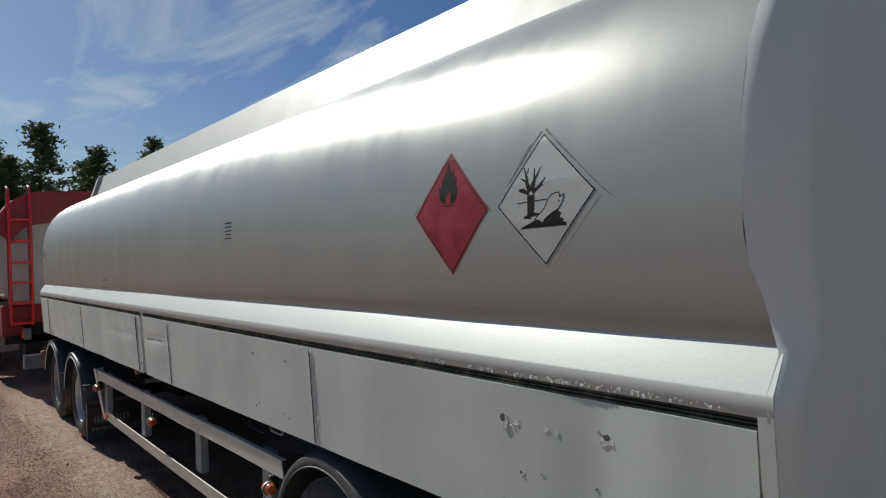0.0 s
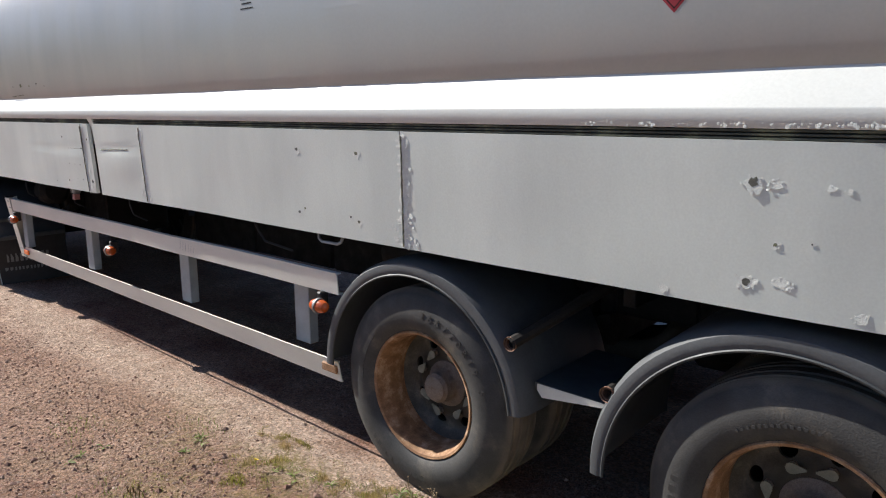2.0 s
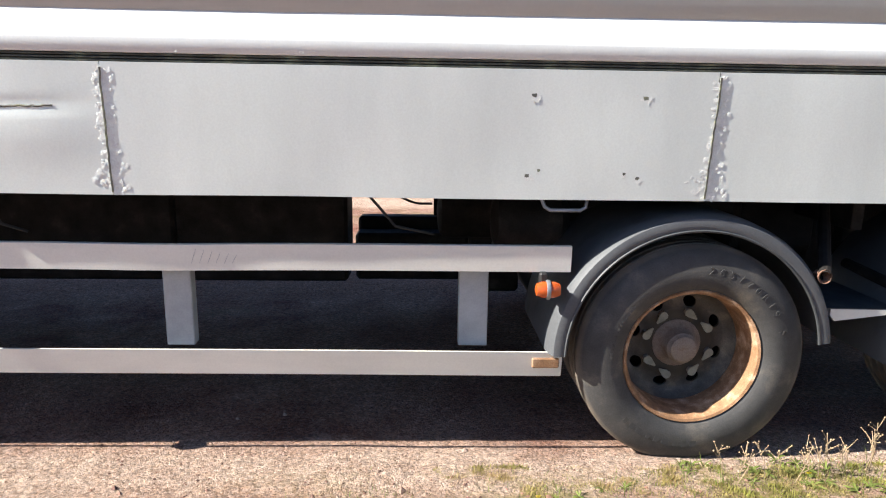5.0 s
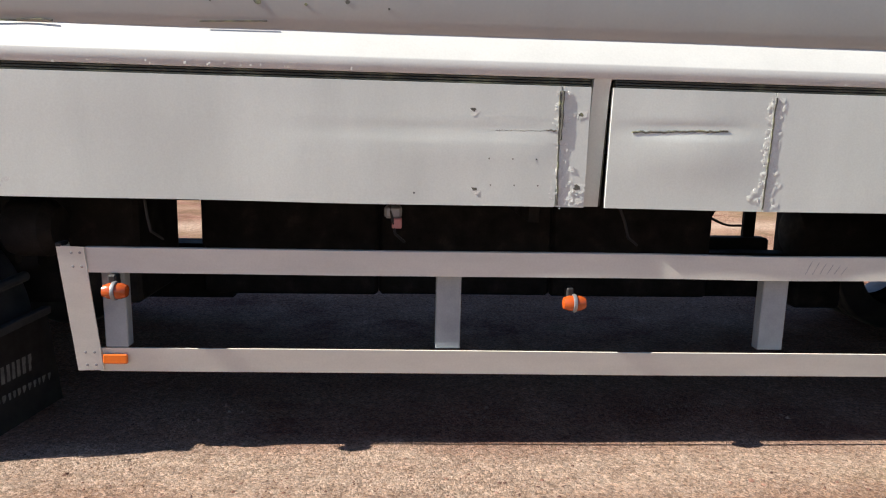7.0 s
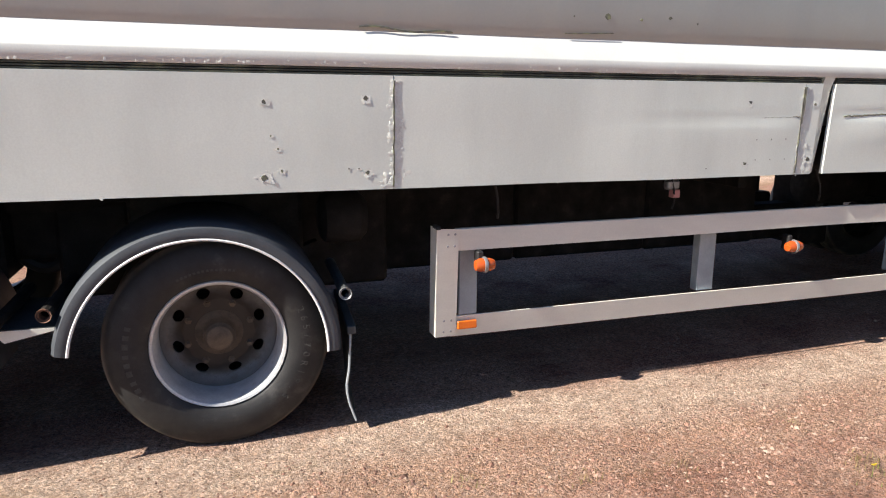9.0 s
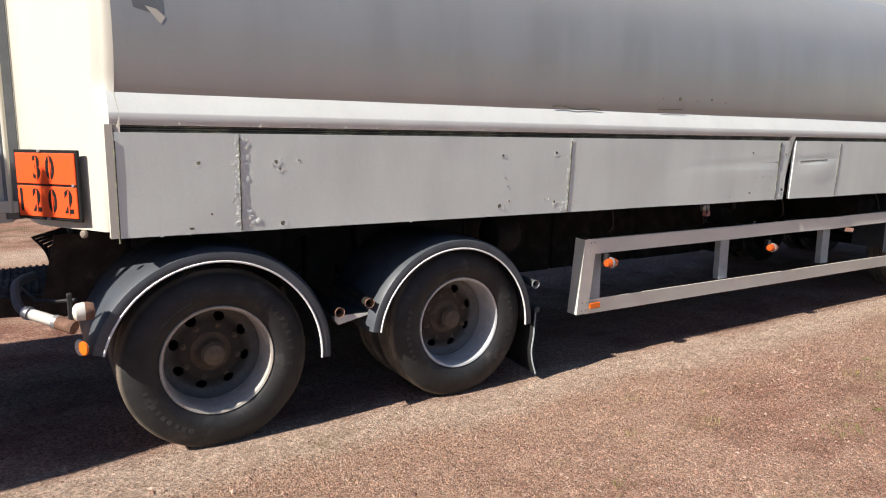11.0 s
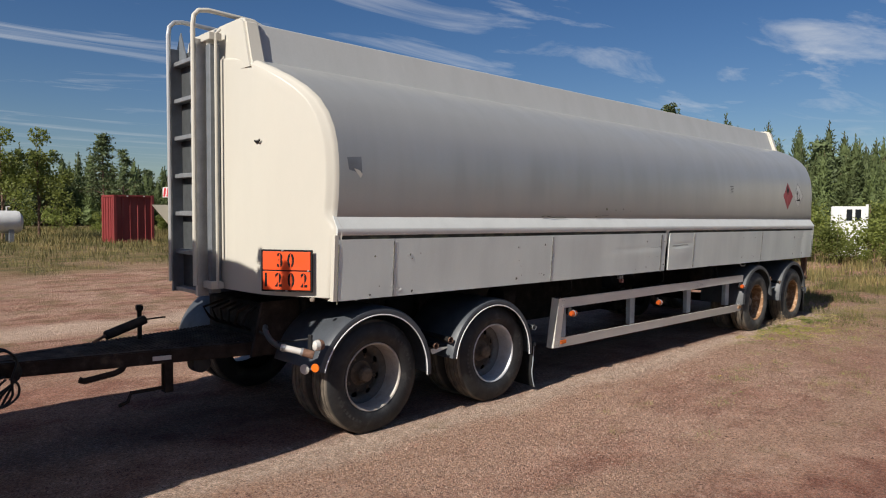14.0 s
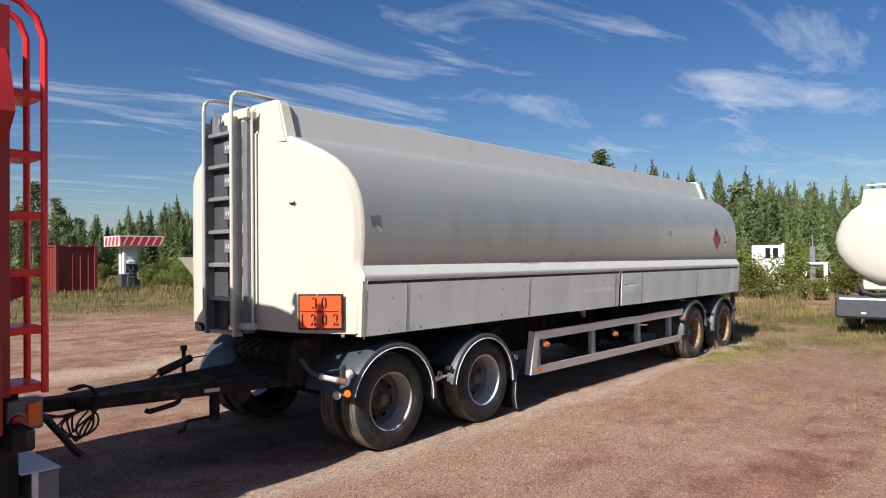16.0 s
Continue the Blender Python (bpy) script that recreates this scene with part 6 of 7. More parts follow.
part("spring_post", box((-0.875, 1.41, 0.68), (-0.845, 1.44, 0.93), 0.004), BLACK, bar_)
part("post_lamp", box((-0.885, 1.40, 0.925), (-0.835, 1.45, 0.975), 0.008), BLACK, bar_)
part("drawbar_catch", tube([(-1.13, 0.97, 0.60), (-1.15, 0.96, 0.575), (-1.20, 0.95, 0.56), (-1.40, 0.95, 0.535), (-1.43, 0.95, 0.55)], 0.022, 8), BROWN, bar_)
part("support_leg", box((-0.86, 0.92, 0.36), (-0.79, 0.99, 0.60), 0.008), BROWN, bar_)
part("support_crank", tube([(-0.82, 0.95, 0.40), (-1.10, 0.92, 0.405), (-1.13, 0.90, 0.35), (-1.19, 0.90, 0.33)], 0.014, 7), BROWN, bar_)
part("leg_roller", lathe([(0, -0.05), (0.07, -0.05), (0.075, 0.05), (0, 0.05)], 16, m=Matrix.Translation((-0.60, 0.90, 0.56))), RUBBER, bar_)
part("type_plate", box((-0.065, -0.052, -0.016), (0.065, -0.043, 0.016), 0.002, m=Matrix.Translation((-0.885, 0.917, 0.640)) @ Matrix.Rotation(math.atan2(0.40, -2.0) + math.pi, 4, "Z")), CLEAR, bar_)
for k, (drop, out_) in enumerate(((0.44, 0.10), (0.42, 0.05), (0.40, 0.0), (0.47, -0.05))):
    y = 0.97 + 0.025 * k
    part("air_hose", soft_tube([(-1.94, y + 0.1, 0.775), (-1.86, y, 0.805), (-1.80, y - 0.02, 0.74), (-1.83 + 0.02 * k, y - 0.02, 0.62), (-1.88 + out_ * 0.5, y, 0.50), (-1.93 + out_ * 0.2, y, drop), (-1.99 - out_, y, 0.50 + 0.03 * k), (-1.90 - out_, y, 0.62), (-2.02, y, 0.60), (-2.25, y + 0.05, 0.70 - 0.03 * k), (-2.5, y + 0.1, 0.74)][: 11 if k % 2 else 9], 0.0085, 6), RUBBER, bar_)
part("hose_loop", soft_tube([(-1.84, 0.97, 0.62), (-1.79, 0.97, 0.57), (-1.80, 0.97, 0.49), (-1.88, 0.97, 0.44), (-1.94, 0.97, 0.47), (-1.93, 0.97, 0.55), (-1.86, 0.97, 0.62)], 0.008, 6), RUBBER, bar_)
part("thick_hose", soft_tube([(-1.92, 0.95, 0.305), (-1.97, 0.96, 0.36), (-2.08, 0.98, 0.52), (-2.19, 1.0, 0.645), (-2.45, 1.1, 0.74)], 0.026, 8), RUBBER, bar_)
turn = part("turntable", lathe([(0.0, -0.05), (0.55, -0.05), (0.58, 0.0), (0.55, 0.05), (0, 0.05)], 32, m=Matrix.Translation((1.1, YC, 0.97)) @ Matrix.Rotation(radians(90), 4, "X")), BLACK, trailer)
part("front_frame", box((-0.12, 0.66, 0.62), (0.25, 1.80, 0.98), 0.02), BLACK, trailer)
part("bogie_panel", prism([(-0.30, 0.60), (0.12, 0.60), (0.12, 1.02), (-0.20, 1.02)], 0.03, Matrix.Translation((0, 0.64, 0))), BROWN, trailer)
for i in range(6):
    y = 0.9 + 0.12 * i
    part("air_line", tube([(-0.12, y, 0.95), (-0.20 - 0.02 * i, y, 0.90), (-0.22, y + 0.06, 0.80), (-0.12, y + 0.1, 0.74)], 0.012, 6), (BLACK, BROWN)[i % 2], trailer)



# ---- red tank truck coupled ahead ----
truck = thing("tank_truck", "red and silver fuel tank truck with a red rear ladder", "tank truck", at=(-0.09, -0.31, 0))
TY = 1.22
tsec = [(TY + 1.20 * math.copysign(abs(math.cos(a)) ** 0.55, math.cos(a)), 2.06 + 0.80 * math.copysign(abs(math.sin(a)) ** 0.7, math.sin(a))) for a in [2 * math.pi * k / 40 for k in range(40)]]
part("tank", extrude_x(tsec, -10.3, -2.95, 12), TSILVER, truck, "polished silver truck tank")
red = [(TY + (y - TY) * 1.006, 2.06 + (z - 2.06) * 1.01) for y, z in tsec if z < 1.80]
band = bmesh.new()
for x0, x1 in ((-10.2, -3.1),):
    extrude_x(sorted(red, key=lambda p: p[0]), x0, x1, 4, band, close=False)
part("red_band", band, TDARKRED, truck)
top = [(TY + (y - TY) * 1.006, 2.06 + (z - 2.06) * 1.012) for y, z in tsec if z > 2.52]
part("red_top", extrude_x(sorted(top, key=lambda p: p[0]), -10.2, -3.0, 4, close=False), TDARKRED, truck)
part("rear_head", extrude_x([(TY + (y - TY) * 1.0, 2.06 + (z - 2.06) * 1.0) for y, z in tsec], -2.95, -2.80), KWHITE, truck)
arch = [p for p in sorted(((TY + (y - TY) * 1.03, 2.06 + (z - 2.06) * 1.46) for y, z in tsec if z > 2.35), key=lambda p: p[0])]
inner = [(TY + (y - TY) * 0.80, 2.06 + (z - 2.06) * 0.55) for y, z in arch][::-1]
part("rear_hood", extrude_x(arch + inner, -3.05, -2.62), TDARKRED, truck, "red hood round the tank's rear")
part("walkway_box", box((-9.8, 0.44, 2.70), (-3.0, 2.00, 2.99), 0.03), TDARKRED, truck)
part("rear_lower", box((-2.85, 0.08, 0.80), (-2.66, 2.36, 1.32), 0.02), TDARKRED, truck)
LAD = part("rear_ladder", tube([(-2.42, 0.20, 1.00), (-2.42, 0.20, 3.05), (-2.46, 0.20, 3.17), (-2.54, 0.20, 3.24), (-2.66, 0.20, 3.27)], 0.020, 10), TRED, truck, "bright red tubular rear ladder")
part("stile", tube([(-2.42, 0.50, 1.00), (-2.42, 0.50, 3.12), (-2.46, 0.50, 3.22), (-2.54, 0.50, 3.28), (-2.66, 0.50, 3.30)], 0.020, 10), TRED, LAD)
for y in (0.20, 0.50):
    part("inner_stile", box((-2.66, y - 0.02, 1.0), (-2.60, y + 0.02, 3.2), 0.004), TDARKRED, LAD)
for z in (1.03, 1.36, 1.69, 2.02, 2.37, 2.72):
    part("rung", box((-2.66, 0.20, z - 0.02), (-2.42, 0.50, z + 0.025), 0.004), TRED, LAD)
part("side_panel", prism([(-2.66, 1.75), (-2.44, 1.70), (-2.44, 1.55), (-2.66, 1.45)], 0.01, Matrix.Translation((0, 0.50, 0))), TDARKRED, LAD)
part("truck_chassis", box((-13.0, 0.80, 0.62), (-2.55, 1.64, 0.88), 0.01), BLACK, truck)
part("rear_beam", box((-2.62, 0.10, 0.70), (-2.50, 2.34, 0.82), 0.01), BLACK, truck)
part("coupling", box((-3.2, 1.05, 0.55), (-2.55, 1.40, 0.85), 0.02), BLACK, truck)
bmp = part("rear_bumper", box((-2.43, 0.35, 0.29), (-2.29, 2.10, 0.50), 0.008), LADGREY, truck, "grey rear bumper beam with white edges")
part("white_edge", box((-2.445, 0.335, 0.285), (-2.41, 0.352, 0.505), 0.004), KWHITE, bmp)
part("top_plate", box((-2.50, 0.345, 0.502), (-2.285, 2.10, 0.512), 0.003), KWHITE, bmp)
part("rear_frame", box((-2.80, 0.38, 0.30), (-2.50, 2.08, 1.02), 0.01), BLACK, truck)
lampb = part("tail_lamp", box((-2.57, 0.36, 0.76), (-2.375, 0.46, 0.945), 0.008), LADGREY, truck, "tail lamp cluster with amber and red lenses")
part("amber_lens", box((-2.470, 0.335, 0.785), (-2.392, 0.362, 0.925), 0.008), AMBER, lampb)
part("red_lens", lathe([(0, -0.030), (0.034, -0.026), (0.044, -0.008), (0.044, 0.02)], 18, m=Matrix.Translation((-2.518, 0.352, 0.822))), REDLENS, lampb)
part("lens_ring", lathe([(0.044, -0.004), (0.054, -0.004), (0.054, 0.01), (0.044, 0.01)], 18, m=Matrix.Translation((-2.518, 0.352, 0.822))), STEEL, lampb)
part("tool_locker", box((-4.5, 0.02, 0.50), (-3.35, 0.40, 1.30), 0.015), STEEL, truck, "grey steel equipment locker")
part("locker_handle", box((-3.9, 0.005, 0.85), (-3.8, 0.02, 0.95), 0.004), BLACK, truck)
part("hose_reel", lathe([(0, -0.05), (0.16, -0.05), (0.16, 0.05), (0, 0.05)], 20, m=Matrix.Translation((-4.3, -0.01, 1.85)) @ Matrix.Rotation(radians(20), 4, "X")), STEEL, truck)
part("side_sign", box((-7.9, -0.015, 2.25), (-7.5, 0.01, 2.75), 0.003), GLASSDARK, truck)
cabsec = prism([(-13.6, 0.55), (-13.75, 1.5), (-13.45, 2.5), (-13.1, 3.05), (-10.9, 3.15), (-10.6, 2.6), (-10.6, 0.75), (-11.4, 0.70), (-11.55, 1.05), (-12.6, 1.05), (-12.8, 0.55)], 2.4, Matrix.Translation((0, 0.02, 0)))
bmesh.ops.bevel(cabsec, geom=list(cabsec.edges), offset=0.05, segments=2, affect="EDGES")
cab = part("cab", cabsec, STEEL, truck, "pale grey truck cab with a black roof and red lower side")
part("lower_side", box((-13.4, 0.004, 0.60), (-10.58, 0.03, 1.12), 0.006), TDARKRED, cab)
part("side_window", prism([(-13.3, 1.9), (-13.1, 2.5), (-12.2, 2.5), (-12.2, 1.9)], 0.02, Matrix.Translation((0, 0.008, 0))), GLASSDARK, cab)
part("roof_deflector", box((-12.6, 0.25, 3.05), (-10.7, 2.2, 3.42), 0.08), BLACK, cab)
part("cab_back", box((-10.62, 0.10, 1.1), (-10.55, 2.3, 3.2), 0.03), BLACK, cab)
part("mirror", box((-13.3, -0.30, 1.9), (-13.2, -0.10, 2.35), 0.02), BLACK, cab)
part("mirror_arm", tube([(-13.2, 0.05, 2.2), (-13.25, -0.25, 2.3)], 0.02, 6), ALU, cab)
for x, ring in ((-5.55, 0.5), (-6.93, 0.5), (-12.2, 0.5)):
    for yo in (0.16, 2.28):
        w = shared("truck_wheel", TYRE_MESH, truck, Matrix.Translation((x, yo, 0.5)) @ Matrix.Diagonal((1.16, 1.1, 1.16, 1)), "black truck wheel")
        part("truck_rim", lathe([(0.27, -0.07), (0.24, -0.05), (0.20, 0.04), (0.10, 0.02), (0, 0.0)] if yo < 1 else [(0.27, 0.07), (0, 0.05)], 24), RIMDARK, w)
    if x > -10:
        part("truck_mudguard", tube([(x + 0.58 * math.cos(radians(a)), 0.16, 0.5 + 0.58 * math.sin(radians(a))) for a in range(10, 171, 10)], 0.05, 6), STEEL, truck)
part("fuel_tank", box((-9.9, 0.08, 0.45), (-8.2, 0.65, 1.05), 0.12), ALU, truck)


# ---- white tank trailer behind ----
other = thing("white_tank_trailer", "parked white tank trailer standing in dry grass", "tank trailer")
OX, OY = 12.85, -2.27
ohalf = [(0, 0.86), (0.72, 0.84), (0.95, 0.68), (1.14, 0.44), (1.24, 0.18), (1.27, -0.02), (1.22, -0.28), (1.05, -0.55), (0.78, -0.78), (0.45, -0.93), (0, -0.97)]
dense_ = []
for (y0, z0), (y1, z1) in zip(ohalf, ohalf[1:]):
    dense_ += [(y0 + (y1 - y0) * k / 3, z0 + (z1 - z0) * k / 3) for k in range(3)]
osec = [(OY + y, 2.02 + z) for y, z in dense_] + [(OY - y, 2.02 + z) for y, z in ([ohalf[-1]] + dense_[:0:-1])]
ON = len(osec)
bm = bmesh.new()
rings = []
for s, x in ((0.0, -0.02), (0.5, 0.0), (0.8, 0.05), (0.93, 0.12), (0.985, 0.22), (1.0, 0.34), (1.0, 8.5)):
    rings.append([bm.verts.new((OX + x, OY + (y - OY) * s, 2.02 + (z - 2.02) * s)) for y, z in osec] if s else [bm.verts.new((OX + x, OY, 2.02))])
for k in range(ON):
    bm.faces.new((rings[0][0], rings[1][k], rings[1][(k + 1) % ON]))
for a, b in zip(rings[1:], rings[2:]):
    for k in range(ON):
        bm.faces.new((a[k], b[k], b[(k + 1) % ON], a[(k + 1) % ON]))
bmesh.ops.recalc_face_normals(bm, faces=bm.faces)
part("tank", bm, WHITE, other, "white dished tank end")
part("top_coaming", prism([(-0.75, 2.70), (-0.68, 3.12), (0.68, 3.12), (0.75, 2.70)], 8.4, Matrix.Translation((OX + 0.12, OY, 0)) @ Matrix.Rotation(radians(-90), 4, "Z")), WHITE, other)
part("top_rail", tube([(OX + 0.1, OY - 0.7, 3.20), (OX + 0.1, OY + 0.62, 3.20)], 0.025, 8), KWHITE, other)
part("skirt", box((OX + 0.25, OY - 0.75, 0.95), (OX + 8, OY + 0.75, 1.5), 0.03), WHITE, other)
ub = part("underrun_box", box((OX - 0.12, OY - 1.2, 0.36), (OX + 0.30, OY + 1.22, 0.84), 0.05), DARKMUD, other, "dark grey wing box")
part("white_stripe", box((OX - 0.126, OY - 0.2, 0.76), (OX - 0.115, OY + 1.12, 0.80), 0.002), PIPING, ub)
part("lamp", box((OX - 0.14, OY + 0.62, 0.46), (OX - 0.11, OY + 0.72, 0.50), 0.004), CLEAR, ub)
part("drawbar", box((OX - 0.7, OY - 0.12, 0.55), (OX + 0.4, OY + 0.12, 0.75), 0.02), RUST, other, "rusty drawbar")
part("hose_loop", tube([(OX + 0.0, OY + 0.75, 1.05), (OX - 0.06, OY + 0.68, 0.92), (OX - 0.08, OY + 0.45, 0.86), (OX - 0.06, OY + 0.15, 0.90), (OX, OY - 0.1, 0.95)], 0.05, 8), RUBBER, other)
for x in (0.95, 2.4, 6.5, 7.9):
    for y in (-1.0, 1.0):
        shared("wheel", TYRE_MESH, other, Matrix.Translation((OX + x, OY + y, 0.425)), "black tyre")


# ---- yard things beyond ----
def container():
    c = thing("shipping_container", "dull red corrugated steel container standing in the grass", "container")
    m = Matrix.Translation((8.85, 33.06, 0.0)) @ Matrix.Rotation(radians(3), 4, "Z")
    w, d, h = 1.98, 1.62, 2.50
    sec = []
    n = 5
    for i in range(n):
        x = i * w / n
        sec += [(x, 0.0), (x + w / n * 0.10, 0.0), (x + w / n * 0.16, 0.045), (x + w / n * 0.94, 0.045)]
    sec += [(w, 0.0), (w, d), (0, d)]
    bm = bmesh.new()
    a = [bm.verts.new(m @ Vector((x, y, 0.12))) for x, y in sec]
    b = [bm.verts.new(m @ Vector((x, y, h - 0.08))) for x, y in sec]
    for i in range(len(sec)):
        bm.faces.new((a[i], b[i], b[(i + 1) % len(sec)], a[(i + 1) % len(sec)]))
    bm.faces.new(b)
    bmesh.ops.recalc_face_normals(bm, faces=bm.faces)
    part("shell", bm, CONT, c, smooth=0)
    for lo, hi in (((-0.02, -0.04, 0), (w + 0.02, 0.06, 0.14)), ((-0.02, -0.04, h - 0.10), (w + 0.02, 0.06, h)), ((-0.05, -0.05, 0), (0.10, 0.10, h)), ((w - 0.10, -0.05, 0), (w + 0.05, 0.10, h)), ((-0.05, 0, h - 0.1), (0.08, d, h)), ((-0.05, 0, 0), (0.08, d, 0.14)), ((-0.05, d - 0.12, 0), (0.1, d + 0.02, h))):
        part("frame_bar", box(lo, hi, 0.01, m=m), CONT, c)
    for y in (0.12, 0.83):
        dr = part("door", box((-0.06, y, 0.16), (-0.01, y + 0.68, h - 0.14), 0.01, m=m), CONT, c)
        for yy in (0.18, 0.50):
            part("lock_rod", tube([m @ Vector((-0.08, y + yy, 0.15)), m @ Vector((-0.08, y + yy, h - 0.12))], 0.02, 6), CONT, dr)
    for x in (0.6, 1.45):
        part("pale_mark", box((x, -0.05, h - 0.08), (x + 0.1, -0.041, h - 0.02), 0, m=m), KWHITE, c)


def kiosk():
    k = thing("pump_kiosk", "white fuel pump kiosk under a red and white striped canopy", "fuel kiosk")
    m = Matrix.Translation((14.40, 36.60, 0)) @ Matrix.Rotation(radians(-2), 4, "Z")
    can = part("canopy", box((-0.9, 0, 2.52), (1.78, 2.4, 3.16), 0.02, m=m), KWHITE, k)
    board = part("red_board", box((-0.83, -0.012, 2.58), (1.71, 0.01, 3.10), 0.003, m=m), KRED, can, "red board with white slashes")
    for i in range(6):
        x = -0.72 + i * 0.44
        part("stripe", prism([(x, 2.585), (x + 0.10, 2.585), (x + 0.36, 3.095), (x + 0.26, 3.095)], 0.01, m @ Matrix.Translation((0, -0.018, 0))), KWHITE, board)
    for i in range(4):
        y = 0.10 + i * 0.56
        part("stripe", prism([(y, 2.58), (y + 0.34, 2.58), (y + 0.16, 3.10), (y - 0.18, 3.10)], 0.03, m @ Matrix.Translation((-0.88, 0.14, 0)) @ Matrix.Rotation(radians(90), 4, "Z")), KRED, can)
    m = m @ Matrix.Translation((-0.40, 0, 0)) @ Matrix.Scale(0.8, 4, (1, 0, 0))
    part("column", box((-0.05, 0.5, 0), (0.12, 0.75, 2.53), 0.01, m=m), KWHITE, k)
    part("column", box((1.02, 0.5, 0), (1.10, 1.6, 2.53), 0.01, m=m), STEEL, k)
    part("back_wall", box((0.10, 1.2, 0.3), (1.04, 1.6, 2.53), 0.01, m=m), KWHITE, k)
    part("front_board", box((0.10, 0.52, 1.55), (1.03, 0.60, 2.53), 0.01, m=m), KWHITE, k)
    part("hood", box((0.16, 0.30, 1.50), (0.70, 0.62, 1.66), 0.03, m=m), KWHITE, k)
    part("dispenser", box((0.2, 0.75, 0.0), (0.95, 1.15, 1.45), 0.02, m=m), STEPGREY, k, "grey pump behind papers")
    for x, z, w_, h_ in ((0.30, 1.22, 0.14, 0.22), (0.46, 0.98, 0.16, 0.30), (0.68, 1.18, 0.13, 0.26), (0.62, 0.86, 0.12, 0.18)):
        part("notice", box((x, 0.735, z - h_ / 2), (x + w_, 0.752, z + h_ / 2), 0, m=m), KWHITE, k)
    for lo, hi in (((-0.42, 0.20, 0.0), (0.05, 0.60, 0.86)), ((0.0, 0.10, 0.0), (0.62, 0.55, 0.72)), ((0.60, 0.18, 0.0), (1.02, 0.60, 0.52)), ((0.08, 0.16, 0.72), (0.42, 0.45, 0.95))):
        part("dark_bin", box(lo, hi, 0.05, m=m), DARKMUD, k)


def lying_tank():
    t = thing("storage_tank", "white cylindrical storage tank lying on saddles in the grass", "storage tank")
    part("shell", lathe([(0, 0), (0.35, 0.06), (0.53, 0.18), (0.58, 0.34), (0.58, 6.0), (0.53, 6.16), (0.35, 6.28), (0, 6.34)], 28, m=Matrix.Translation((5.45, 36.4, 1.06)) @ Matrix.Rotation(radians(86), 4, "Z")), KWHITE, t)
    for x in (0.3, -3.9):
        part("saddle", box((x + 4.4, 36.0, 0), (x + 4.65, 36.9, 0.70), 0.02), STEEL, t)
    for x in (4.7, 3.8, 2.6):
        part("valve", tube([(x, 36.4, 1.6), (x, 36.4, 1.82), (x + 0.15, 36.4, 1.85)], 0.035, 6), KWHITE, t)


def dispensers():
    a = thing("fuel_dispenser", "old white fuel dispenser cabinet half hidden by bushes", "fuel dispenser", "dispensers")
    m = Matrix.Translation((27.6, 5.2, 0)) @ Matrix.Rotation(radians(-78), 4, "Z")
    part("cabinet", box((0, 0, 0.1), (1.25, 0.7, 2.12), 0.03, m=m), KWHITE, a)
    for x in (0.55, 0.85):
        part("dark_window", box((x, -0.02, 1.55), (x + 0.2, 0.01, 2.0), 0.004, m=m), GLASSDARK, a)
    part("side_post", box((1.2, -0.05, 0), (1.3, 0.05, 2.2), 0.01, m=m), KWHITE, a)
    b = thing("fuel_dispenser", "low white dispenser with a grey pole and pump", "fuel dispenser", "dispensers")
    m = Matrix.Translation((29.0, 3.2, 0)) @ Matrix.Rotation(radians(-78), 4, "Z")
    part("shelf", box((-0.3, 0, 1.25), (0.7, 0.5, 1.36), 0.02, m=m), KWHITE, b)
    for x in (-0.28, 0.52):
        part("panel", box((x, 0.02, 0), (x + 0.16, 0.48, 1.26), 0.01, m=m), KWHITE, b)
    part("pump", box((-0.02, 0.1, 0.3), (0.22, 0.4, 2.05), 0.03, m=m), LADGREY, b)
    part("mast", tube([m @ Vector((0.1, 0.25, 2.0)), m @ Vector((0.1, 0.25, 2.55))], 0.02, 6), STEEL, b)
    part("meter", lathe([(0, -0.2), (0.22, -0.2), (0.25, 0.2), (0, 0.2)], 14, m=m @ Matrix.Translation((0.95, 0.2, 1.05))), STEEL, b)


container()
kiosk()
lying_tank()
dispensers()


# ---- trees and plants ----
def spray_mesh(name, pts, size, mat, up=0.2, seed=1, aspect=0.45, taper=0.0, ways=None):
    """Many small leaf or needle blades at the given places."""
    g = np.random.default_rng(seed)
    pts = np.asarray(pts, dtype=float)
    n = len(pts)
    a = g.normal(size=(n, 3))
    a[:, 2] = a[:, 2] * 0.6 + up
    if ways is not None:
        a = np.asarray(ways, dtype=float) + a * 0.38
    a /= np.linalg.norm(a, axis=1)[:, None]
    b = np.cross(a, g.normal(size=(n, 3)))
    b /= np.linalg.norm(b, axis=1)[:, None]
    s = size * g.uniform(0.6, 1.4, size=(n, 1))
    if taper:
        s *= 1 - taper * (pts[:, 2:3] / pts[:, 2].max()) ** 2
    v = np.concatenate([pts - a * s * 0.5, pts + b * s * aspect, pts + a * s * 0.7, pts - b * s * aspect], axis=1).reshape(-1, 3)
    f = [(4 * i, 4 * i + 1, 4 * i + 2, 4 * i + 3) for i in range(n)]
    return raw(name, v.tolist(), f, mat)


def trunk_mesh(name, height, r, branches=(), mat=BARK):
    bm = tube([(0, 0, -0.1), (0.02 * height * 0.3, 0, height * 0.35), (0.0, 0.01 * height, height * 0.7), (0, 0, height)], r, 7, r2=r * 0.15)
    for p, q in branches:
        tube([p, q], r * 0.28, 4, bm, r2=r * 0.06, caps=False)
    return mesh_of(name, bm, mat)


